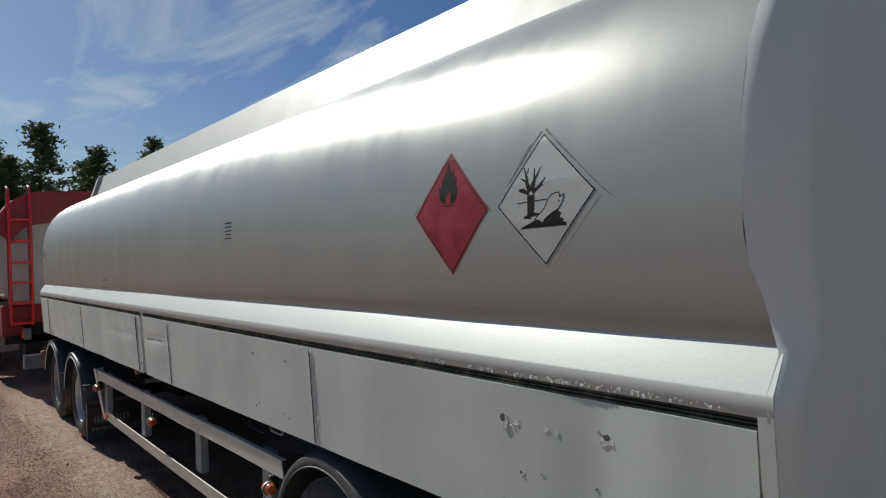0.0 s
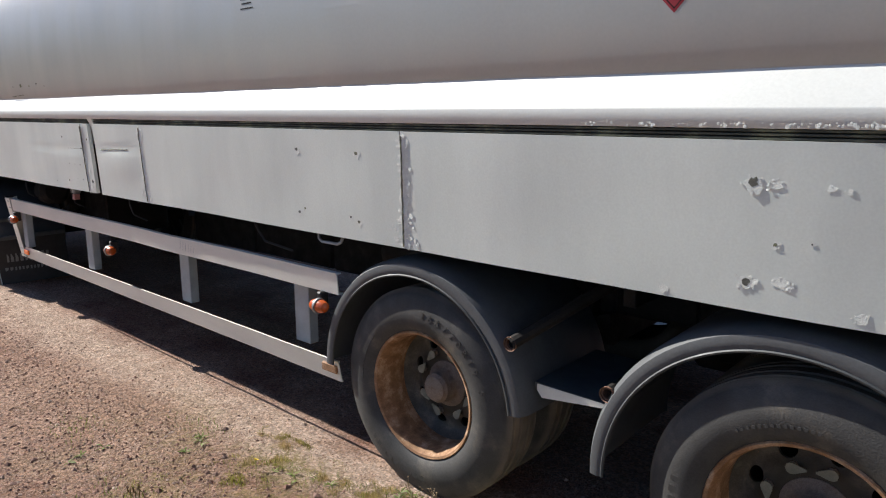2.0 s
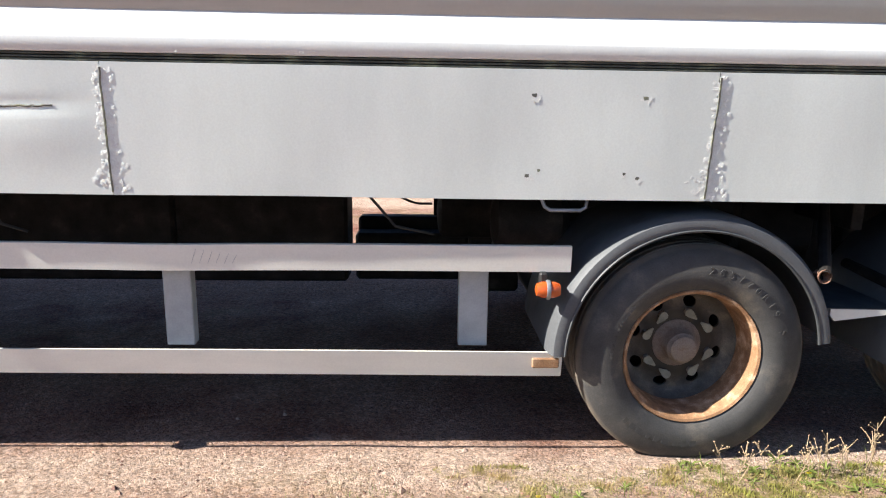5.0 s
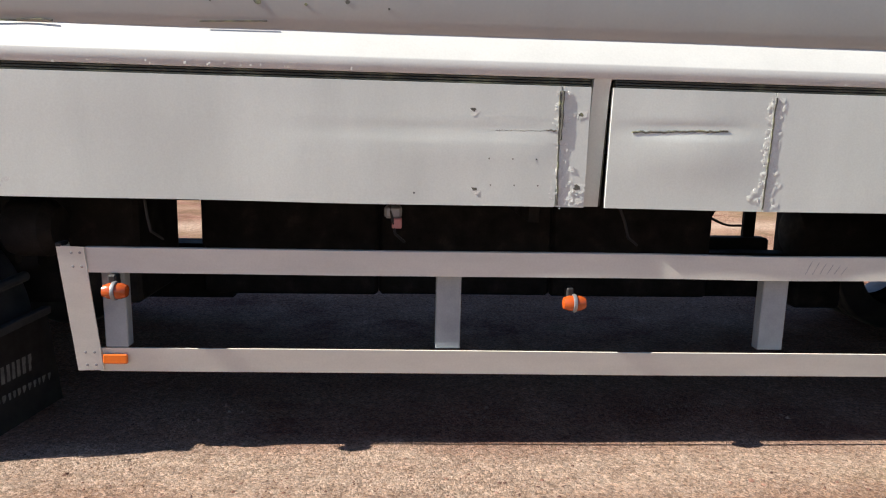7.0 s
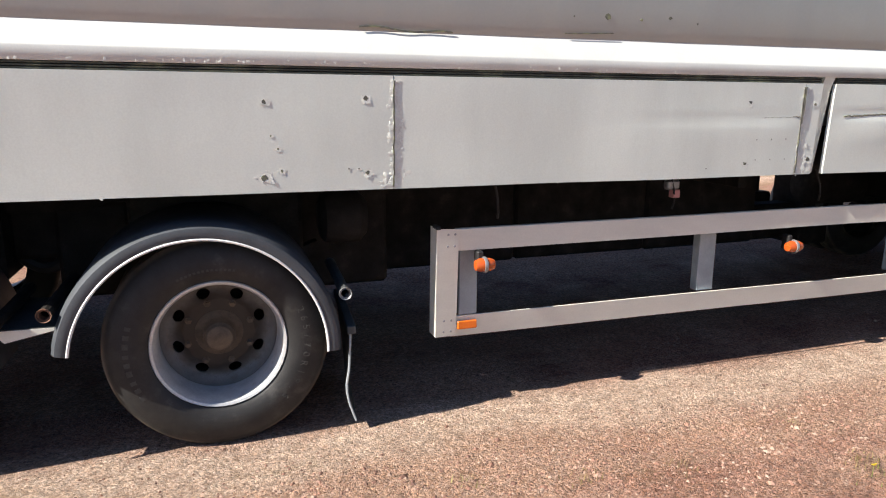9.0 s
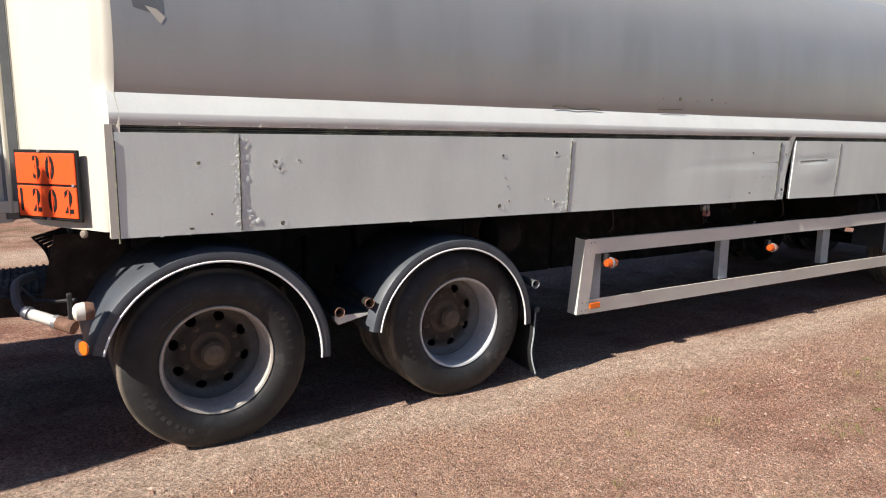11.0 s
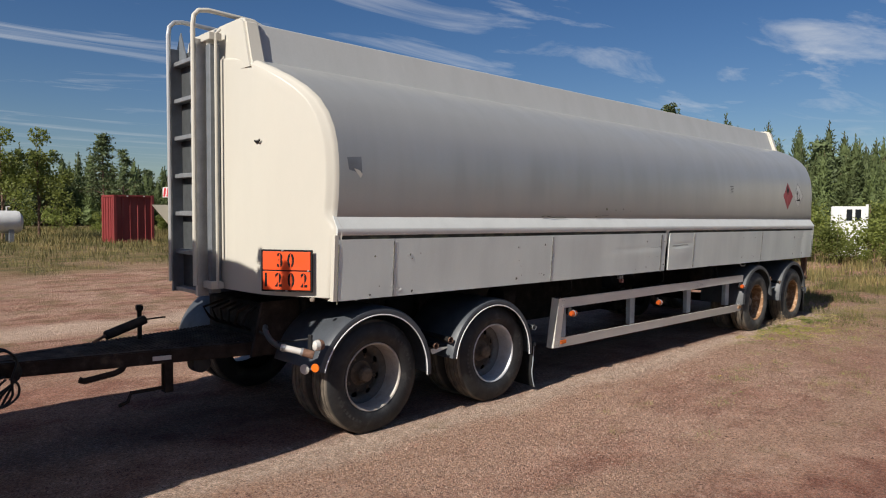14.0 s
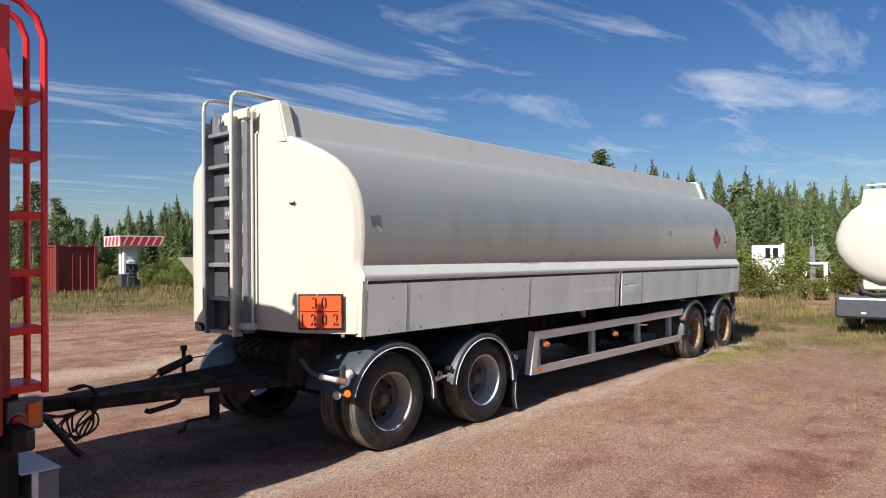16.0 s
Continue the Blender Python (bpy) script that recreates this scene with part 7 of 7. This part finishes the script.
def spruce_kind(seed, h, wide, n=1500, mat=SPRUCE):
    """Young conifer: whorls of short shoots round a full inner crown, ending in a thin leader."""
    g = random.Random(seed)
    pts, ways = [], []
    lean = [g.uniform(0.75, 1.15) for _ in range(24)]
    tiers = 15

    def reach(u, a):
        return wide * (1 - u) ** 1.0 * (0.76 + 0.24 * math.sin(u * tiers * 6.28)) * lean[int(a / 6.2832 * 24) % 24] * (0.55 + 0.45 * min(1, u / 0.12)) + 0.05
    verts, faces = [], []
    for i in range(tiers + 1):
        u = 0.04 + 0.90 * i / tiers
        for k in range(8):
            a = 6.2832 * k / 8 + 0.4 * i
            r = 0.62 * reach(u, a % 6.2832) * g.uniform(0.75, 1.2)
            verts.append((r * math.cos(a), r * math.sin(a), h * u + g.uniform(-0.12, 0.12)))
    for i in range(tiers):
        for k in range(8):
            faces.append((8 * i + k, 8 * i + (k + 1) % 8, 8 * i + 8 + (k + 1) % 8, 8 * i + 8 + k))
    faces.append(tuple(8 * tiers + k for k in range(8)))
    while len(pts) < n:
        u = 0.03 + 0.95 * (1 - g.random() ** 0.62)
        a = g.uniform(0, 6.2831)
        r = reach(u, a) * g.uniform(0.50, 1.12) + abs(g.gauss(0, 0.10))
        pts.append((r * math.cos(a), r * math.sin(a), h * u + g.gauss(0, 0.07)))
        side = a + g.uniform(-0.8, 0.8)
        ways.append((math.cos(side) * (1 - 0.5 * u), math.sin(side) * (1 - 0.5 * u), 0.15 + 0.7 * u))
    for k in range(22):
        pts.append((g.gauss(0, 0.04), g.gauss(0, 0.04), h * (0.90 + 0.12 * k / 22)))
        ways.append((g.gauss(0, 0.35), g.gauss(0, 0.35), 1.0))
    crown = spray_mesh("crown", pts, 0.34 * (h / 8) ** 0.5, mat, 0.1, seed, 0.17, 0.35, ways)
    both = raw("crown", [tuple(v.co) for v in crown.vertices] + verts, [tuple(p.vertices) for p in crown.polygons] + [tuple(q + len(crown.vertices) for q in f) for f in faces], mat)
    return trunk_mesh("trunk", h, h * 0.013), both


def pine_kind(seed, h, crown_from=0.42, wide=2.2, n=46):
    g = random.Random(seed)
    pts, br = [], []
    for i in range(n):
        u = crown_from + (1 - crown_from) * (i + g.random()) / n
        z = u * h
        reach = wide * (1.0 - ((u - crown_from) / (1 - crown_from)) ** 1.15) * g.uniform(0.3, 1.0) + 0.22
        a = g.uniform(0, 6.28)
        tip = (reach * math.cos(a), reach * math.sin(a), z + reach * g.uniform(0.0, 0.35))
        br.append(((0, 0, z - 0.2), tip))
        for c in range(6):
            t = g.uniform(0.25, 1.08)
            cx, cy, cz = tip[0] * t + g.gauss(0, 0.15), tip[1] * t + g.gauss(0, 0.15), z - 0.2 + (tip[2] - z + 0.2) * t
            spread = g.uniform(0.20, 0.46)
            for _ in range(11):
                pts.append((cx + g.gauss(0, spread), cy + g.gauss(0, spread), cz + g.gauss(0, 0.13)))
    return trunk_mesh("trunk", h, h * 0.012, br), spray_mesh("crown", pts, 0.36, NEEDLE, 0.25, seed, 0.26)


def broadleaf_kind(seed, h, wide, n=1500, mat=LEAF, size=0.16):
    g = random.Random(seed)
    pts, br = [], []
    lobes = [(g.gauss(0, wide * 0.45), g.gauss(0, wide * 0.45), h * g.uniform(0.30, 0.9), wide * g.uniform(0.28, 0.5)) for _ in range(11)]
    for x, y, z, r in lobes:
        br.append(((0, 0, z * 0.35), (x, y, z)))
    for _ in range(n):
        x, y, z, r = g.choice(lobes)
        d = Vector((g.gauss(0, 1), g.gauss(0, 1), g.gauss(0, 1))).normalized() * r * g.random() ** 0.4
        pts.append((x + d.x, y + d.y, max(0.05, z + d.z)))
    return trunk_mesh("trunk", h * 0.9, h * 0.010 + 0.01, br), spray_mesh("crown", pts, size, mat, 0.3, seed, 0.5)


def tree_of(kind, name, label, category, group):
    t = thing(name, label, category, group)
    shared("trunk", kind[0], t)
    shared("crown", kind[1], t)
    return t


SPR = [tree_of(spruce_kind(s, h, w), name, "green young conifer at the edge of the forest", "tree", "forest edge") for s, h, w, name in ((1, 8.0, 2.2, "spruce"), (2, 7.4, 2.0, "spruce"), (3, 8.8, 2.3, "tall_spruce"), (4, 6.8, 1.9, "young_spruce"), (5, 7.8, 1.7, "young_conifer"), (6, 8.2, 2.5, "spruce"))]
PIN = [tree_of(pine_kind(s, h, c, w), "pine", "tall scots pine with a bare lower trunk", "tree", "pines behind the truck") for s, h, c, w in ((11, 14.5, 0.28, 4.4), (12, 13.0, 0.34, 4.2), (13, 15.0, 0.40, 5.0), (14, 12.0, 0.26, 3.8))]
YPN = [tree_of(pine_kind(s, h, c, w, 40), "young_pine", "bushy young pine at the forest edge", "tree", "forest edge") for s, h, c, w in ((21, 8.0, 0.08, 1.7), (22, 7.0, 0.06, 1.6))]
BIR = [tree_of(broadleaf_kind(s, h, w, 2800, LEAF, 0.12), "birch", "light green birch sapling at the forest edge", "tree", "forest edge") for s, h, w in ((31, 6.5, 1.6), (32, 4.5, 1.5))]
BUS = [tree_of(broadleaf_kind(s, h, w, 2100, LEAF, 0.10), "bush", "leafy green willow bush in rough grass", "bush", "bushes") for s, h, w in ((41, 2.4, 1.3), (42, 1.7, 1.1), (43, 2.0, 1.5))]

trnd = random.Random(77)
used = {}


def plant(kinds, x, y, s=1.0):
    src = trnd.choice(kinds)
    m = Matrix.Translation((x, y, ground_height(x, y))) @ Matrix.Rotation(trnd.uniform(0, 6.28), 4, "Z") @ Matrix.Scale(s, 4)
    if src.name not in used:
        used[src.name] = 1
        src.matrix_basis = m
        return src
    ob = copy_thing(src, m)
    ob.scale = (s, s, s)
    return ob


CAMP = Vector((-4, -4))


def polar(az, r):
    return CAMP.x + r * math.sin(radians(az)), CAMP.y + r * math.cos(radians(az))


# forest edge beyond the yard, thick from east round to north
az = 2.0
while az < 99:
    base = 82 if az < 42 else 82 - (az - 42) * 0.75 if az < 78 else 55
    for row in range(5):
        r = base + row * 3.2 + trnd.uniform(-2, 2)
        x, y = polar(az + trnd.uniform(-0.8, 0.8), r)
        slope = float(np.interp(az, (0, 15, 19.4, 22.7, 25, 27, 29, 44, 60, 66, 70, 75, 79, 90), (0.064, 0.066, 0.052, 0.058, 0.070, 0.077, 0.068, 0.075, 0.104, 0.112, 0.104, 0.091, 0.081, 0.078)))
        tall = (slope * r + 1.8) / 7.6 * (trnd.uniform(0.62, 0.98) if row < 3 else trnd.uniform(0.84, 1.12))
        plant(SPR if trnd.random() < 0.90 else (YPN if trnd.random() < 0.75 else BIR), x, y, tall)
    az += 0.95
for az, r, s in ((17.5, 78, 0.72), (62.0, 74, 0.85), (19, 70, 0.5)):
    plant(PIN, *polar(az, r), s)
for az, r, s in ((11.7, 46, 1.04), (13.9, 46.5, 1.06), (9.0, 58, 0.8)):
    plant(BIR[:1], *polar(az, r), s)
# pines and undergrowth beyond the truck
for k, y, h in ((1, 9.6, 16.2), (0, 3.0, 16.0), (3, -3.0, 12.6), (1, 5.2, 13.6), (0, 20.2, 15.5), (3, 0.4, 12.4), (3, 7.0, 12.8)):
    plant(PIN[k:k + 1], -66, y, h / (14.5, 13.0, 15.0, 12.0)[k])
for i in range(50):
    y = -36 + 76 * i / 49 + trnd.uniform(-0.9, 0.9)
    plant(PIN, -64 - trnd.uniform(0, 22), y, trnd.uniform(0.72, 1.12))
for i in range(38):
    plant(SPR, -76 - trnd.uniform(0, 16), -36 + 2.0 * i + trnd.uniform(-1, 1), trnd.uniform(0.40, 0.62))
for i in range(26):
    plant(SPR + YPN, -67 - trnd.uniform(0, 8), -30 + 2.5 * i + trnd.uniform(-1, 1), trnd.uniform(0.22, 0.48))
for i in range(70):
    plant(BUS, -58.5 - trnd.uniform(0, 5), -28 + 0.9 * i + trnd.uniform(-0.6, 0.6), trnd.uniform(0.8, 1.6))
# bushes about the yard
for az, r, s in ((66.5, 25, .75), (68, 27, .9), (70, 29, .9), (71.5, 31, .85), (73.0, 30, .62), (74.3, 29.5, .6), (75.5, 30.5, .85), (76.6, 29, .4), (78.4, 29, .45), (79.4, 32, .6), (75, 36, 1.0), (80.5, 33, .8), (69, 37, 1.2), (72, 40, 1.2), (76, 40, 1.1), (64, 30, 1.0),
                 (18, 52, 1.1), (22, 55, 1.3), (27, 50, 1.2), (30, 54, 1.3), (33, 52, 1.2), (12, 55, 1.4), (8, 52, 1.3), (36, 58, 1.5), (25, 60, 1.5), (15, 60, 1.5), (82, 34, 1.2), (84, 33, 1.1), (28.5, 44.5, .7), (26, 43, .6), (20, 42, .55)):
    plant(BUS, *polar(az, r), s if r < 50 else 0.62 * s)


def blades(n, place, h0, h1, w, mat, name, label, seed):
    """Grass blades, each a bent two-piece strip."""
    g = random.Random(seed)
    verts, faces = [], []
    made = tries = 0
    while made < n and tries < n * 25:
        tries += 1
        spot = place(g)
        if spot is None:
            continue
        x, y, f = spot
        made += 1
        h = g.uniform(h0, h1) * f
        a = g.uniform(0, 6.28)
        dx, dy = math.cos(a) * w * 0.5 * f, math.sin(a) * w * 0.5 * f
        lx, ly = g.gauss(0, 0.22) * h, g.gauss(0, 0.22) * h
        z = ground_height(x, y) - 0.01
        k = len(verts)
        verts += [(x - dx, y - dy, z), (x + dx, y + dy, z), (x + lx * 0.4 + dx * 0.7, y + ly * 0.4 + dy * 0.7, z + h * 0.6), (x + lx * 0.4 - dx * 0.7, y + ly * 0.4 - dy * 0.7, z + h * 0.6), (x + lx, y + ly, z + h)]
        faces += [(k, k + 1, k + 2, k + 3), (k + 3, k + 2, k + 4)]
    ob = new(name, raw(name, verts, faces, mat))
    return tagged(ob, label, "grass", kind="stuff")


def field_spot(g):
    az_, r = g.uniform(0, 62), 19 + 44 * g.random() ** 0.7
    x, y = polar(az_, r)
    d = noise.noise(Vector((x * 0.16, y * 0.16, 1))) * 5 + y - 17
    if d < 0 or noise.noise(Vector((x * 0.7, y * 0.7, 5))) < 0.05 - 0.012 * (y - 17):
        return None
    return x, y, 0.35 + max(0, r - 18) / 40


def east_spot(g):
    az_, r = g.uniform(58, 92), 12.5 + 32 * g.random()
    x, y = polar(az_, r)
    if x < 9.6 + noise.noise(Vector((y * 0.5, 0, 0))) * 1.2 or (0.1 < y < 2.5 and x < 10):
        return None
    if noise.noise(Vector((x * 0.5, y * 0.5, 2))) + 0.5 * noise.noise(Vector((x * 1.9, y * 1.9, 4))) < 0.24 - max(0, x - 14) * 0.02:
        return None
    return x, y, min(1.2, 0.15 + (x - 9) * 0.13)


def west_spot(g):
    x, y = -47 - 13 * g.random() ** 0.7, g.uniform(-26, 32)
    return x, y, 1.5


def tuft_spot(g, spots=[(8.3, -0.12), (7.95, -0.2), (8.1, -0.05), (7.7, -0.12), (7.35, -0.2), (7.0, -0.25), (6.4, -0.3), (9.3, -0.42), (8.9, -0.5), (8.25, -0.55), (7.9, -0.45), (9.6, -0.35), (8.6, -0.9), (7.4, -0.7), (6.7, -0.85), (9.9, -0.7), (10.2, -0.3), (5.9, -0.7), (6.9, -1.3), (5.0, -0.95), (6.1, -1.5), (4.4, -1.1), (7.9, -1.2), (3.4, -1.4), (7.6, -0.25), (5.6, -1.9), (8.3, -1.7), (2.4, -1.7)]):
    x, y = g.choice(spots)
    return x + g.gauss(0, 0.11), y + g.gauss(0, 0.07), g.uniform(0.35, 1.0)


blades(52000, field_spot, 0.10, 0.42, 0.035, GRASS, "meadow_grass", "dry yellow-green meadow grass beyond the wheel tracks", 3)
blades(18000, east_spot, 0.08, 0.30, 0.022, GRASS, "verge_grass", "dry tufted grass behind the trailer", 4)
blades(16000, west_spot, 0.06, 0.34, 0.05, MOSS, "woodland_grass", "rough yellow-green grass along the pine wood", 6)
blades(4500, tuft_spot, 0.02, 0.055, 0.004, FRESH, "weed_tufts", "small green weed tufts in the gravel", 8)


def brown_spot(g):
    x, y = g.uniform(6.8, 19), g.uniform(-6.0, 1.6)
    d = noise.noise(Vector((x * 0.55, y * 0.75, 31))) + 0.35 * noise.noise(Vector((x * 2.1, y * 2.4, 33)))
    if d < 0.10 - 0.05 * (x - 9) or (y > -0.4 and x < 10.1) or x < 8.6 - 0.55 * y - 1.4 * noise.noise(Vector((y, 5, 5))) - 1.2:
        return None
    return x, y, min(1.3, 0.3 + (x - 7) * 0.10)


def clods():
    """Loose crumbs of dug soil heaped against the rear tyre."""
    g = random.Random(55)
    bm = bmesh.new()
    for _ in range(900):
        x, y = g.gauss(9.0, 0.26), g.gauss(-0.07, 0.10)
        r = 0.003 + 0.010 * g.random() ** 4
        bmesh.ops.create_icosphere(bm, subdivisions=1, radius=r, matrix=Matrix.Translation((x, y, ground_height(x, y) + 0.2 * r)) @ Matrix.Diagonal((g.uniform(0.7, 1.3), g.uniform(0.7, 1.3), g.uniform(0.6, 1), 1)))
    return bm


solid("soil_crumbs", clods(), SOIL, "loose tan soil crumbs heaped against the rear tyre", "soil", kind="stuff")


def scrub_spot(g, clumps=[]):
    if not clumps:
        while len(clumps) < 420:
            x, y = g.uniform(1.5, 13), g.uniform(-4.2, -0.5)
            d = noise.noise(Vector((x * 0.5, y * 0.9, 41)))
            if g.random() < 0.06 + 1.2 * max(0, d) * min(1, (x - 1) / 5):
                clumps.append((x, y, g.uniform(0.3, 1.0)))
    x, y, f = g.choice(clumps)
    return x + g.gauss(0, 0.035 * f + 0.01), y + g.gauss(0, 0.03 * f + 0.01), f


blades(15000, scrub_spot, 0.012, 0.060, 0.006, SCRUB, "scrub", "small brown dry weed clumps in the gravel", 16)
blades(30000, brown_spot, 0.05, 0.20, 0.010, GRASS, "dry_grass", "brown dry grass tufts on the yard's edge", 15)


def moss_spot(g):
    x = g.uniform(6.6, 10.2)
    y = -0.04 - abs(g.gauss(0.10, 0.22)) if g.random() < 0.7 else -0.3 - abs(g.gauss(0.25, 0.38))
    d = 0.7 * noise.noise(Vector((x * 3.1, y * 4.6, 21))) + 0.8 * noise.noise(Vector((x * 11, y * 14, 22))) + 0.30 * math.exp(-((x - 8.0) / 0.6) ** 2)
    if g.random() > 0.06 + 2.2 * max(0.0, d + 0.10 - 0.12 * (x < 7.3)) or y < -1.6:
        return None
    return x, y, g.uniform(0.4, 1.0) * (0.6 + max(0, d))


blades(125000, moss_spot, 0.006, 0.032, 0.0036, MOSS, "low_grass", "short yellow-green grass and moss at the wheels' foot", 14)


def rosettes(spots, seed):
    """Broad-leaved weeds: rosettes of long arching leaves."""
    g = random.Random(seed)
    verts, faces = [], []
    for cx, cy, spread, count, size in spots:
        for _ in range(count):
            x0, y0 = cx + g.gauss(0, spread), cy + g.gauss(0, spread * 0.7)
            z0 = ground_height(x0, y0)
            for _ in range(g.randint(6, 11)):
                a, ln = g.uniform(0, 6.28), size * g.uniform(0.5, 1.2)
                rise, w = g.uniform(0.25, 1.1), size * g.uniform(0.05, 0.10)
                tilt = g.uniform(-0.5, 0.5)
                k = len(verts)
                for i, (f, wide) in enumerate(((0.0, 0.25), (0.3, 0.8), (0.6, 1.0), (0.85, 0.7), (1.0, 0.05))):
                    px, py = x0 + math.cos(a) * ln * f, y0 + math.sin(a) * ln * f
                    pz = z0 + ln * rise * (f - 0.75 * f * f) + 0.002
                    ox, oy = -math.sin(a) * w * wide, math.cos(a) * w * wide
                    verts += [(px - ox, py - oy, pz - tilt * w * wide), (px + ox, py + oy, pz + tilt * w * wide)]
                    if i:
                        faces.append((k + 2 * i - 2, k + 2 * i - 1, k + 2 * i + 1, k + 2 * i))
    return raw("weeds", verts, faces, FRESH)


WEED_SPOTS = ((8.93, -0.15, 0.06, 16, 0.055), (9.06, -0.24, 0.05, 14, 0.055), (8.86, -0.28, 0.06, 8, 0.07), (9.2, -0.34, 0.06, 8, 0.07), (8.02, -0.10, 0.05, 8, 0.05), (7.82, -0.12, 0.05, 5, 0.04), (8.25, -0.2, 0.07, 7, 0.045), (7.55, -0.08, 0.05, 4, 0.04), (7.1, -0.28, 0.08, 5, 0.035), (6.6, -0.45, 0.1, 4, 0.04), (6.3, -0.75, 0.1, 3, 0.04), (5.4, -1.2, 0.15, 3, 0.035), (4.5, -0.9, 0.15, 3, 0.035), (3.9, -1.3, 0.15, 3, 0.035))
tagged(new("weeds", rosettes(WEED_SPOTS, 9)), "bright green broad-leaved weeds at the wheels' foot", "weeds", kind="stuff")


def stalk(x, y, h, seed):
    g = random.Random(seed)
    t = thing("dry_stalk", "thin dry weed stalk with seed heads beside a tyre", "weed", "dry stalks")
    bm = bmesh.new()
    p = Vector((x, y, ground_height(x, y)))
    q = p + Vector((g.uniform(-.05, .05), g.uniform(-.05, .02), h))
    tube([p, (p + q) / 2 + Vector((0.01, 0, 0)), q], 0.0016, 4, bm)
    tips = [q]
    for k in range(6):
        a = p.lerp(q, g.uniform(0.45, 0.95))
        b = a + Vector((g.uniform(-.04, .04), g.uniform(-.03, .03), g.uniform(0.015, 0.05)))
        tube([a, b], 0.001, 3, bm)
        tips.append(b)
    part("stem", bm, STALK, t)["kind"] = "stuff"
    hb = bmesh.new()
    for b in tips:
        bmesh.ops.create_icosphere(hb, subdivisions=1, radius=g.uniform(0.002, 0.0042), matrix=Matrix.Translation(b))
    part("seed_spray", hb, STALK, t)["kind"] = "stuff"


for i, (x, y, h) in enumerate(((7.75, -0.16, .10), (7.85, -0.15, .14), (7.95, -0.18, .11), (8.06, -0.14, .13), (8.15, -0.12, .12), (8.28, -0.10, .20), (8.30, -0.16, .12), (7.62, -0.18, .09), (9.55, -0.16, .2), (8.4, -0.1, .1), (8.26, -0.11, .17), (8.29, -0.09, .15), (8.10, -0.10, .16), (8.04, -0.11, .12), (8.12, -0.13, .10), (8.0, -0.12, .09), (7.92, -0.11, .10), (8.19, -0.09, .09), (7.70, -0.12, .12), (7.78, -0.10, .11), (8.34, -0.10, .09), (8.44, -0.08, .07))):
    stalk(x, y, h, i)
twigs = bmesh.new()
for a, b, c in (((9.45, -0.3, 0.02), (9.55, -0.25, 0.1), (9.75, -0.2, 0.13)), ((9.6, -0.3, 0.03), (9.66, -0.22, 0.16), (9.7, -0.2, 0.22)), ((8.75, -0.28, 0.04), (8.9, -0.3, 0.05), (9.1, -0.32, 0.07)), ((9.3, -0.3, 0.06), (9.4, -0.26, 0.16), (9.43, -0.22, 0.22)), ((9.5, -0.35, 0.02), (9.7, -0.4, 0.05), (9.95, -0.35, 0.07))):
    tube([a, b, c], 0.003, 5, twigs, r2=0.0015)
tg = random.Random(77)
for _ in range(46):
    p = Vector((tg.gauss(9.0, 0.24), tg.uniform(-0.22, 0.02), 0))
    a, ln = tg.uniform(-0.9, 0.9) + (math.pi if tg.random() < 0.5 else 0), tg.uniform(0.05, 0.20)
    q = p + Vector((math.cos(a) * ln, math.sin(a) * ln * 0.6, 0))
    zp, zq = (ground_height(v.x, v.y) + 0.004 for v in (p, q))
    tube([(p.x, p.y, zp), ((p.x + q.x) / 2, (p.y + q.y) / 2 + tg.uniform(-.01, .01), (zp + zq) / 2 + tg.uniform(0.005, 0.03)), (q.x, q.y, zq + tg.uniform(0, 0.03))], 0.0016, 4, twigs, r2=0.0008)
solid("dry_twigs", twigs, STALK, "tangle of dry twigs by the rear wheel", "twigs", kind="stuff")
for i, (x, y) in enumerate(((7.98, -0.2), (7.6, -0.45), (6.95, -0.35), (4.2, -1.0), (7.45, -0.8), (5.1, -1.05))):
    fl = thing("yellow_flower", "tiny yellow weed flower in the gravel", "flower", "yellow flowers")
    z = ground_height(x, y)
    part("stem", tube([(x, y, z), (x + 0.005, y, z + 0.05)], 0.0015, 4), FRESH, fl)
    part("petals", lathe([(0.0, 0.004), (0.008, 0.001), (0.012, 0.003), (0.004, -0.003), (0, -0.003)], 8, m=Matrix.Translation((x + 0.005, y, z + 0.052)) @ Matrix.Rotation(radians(60), 4, "X")), YELLOW, fl)
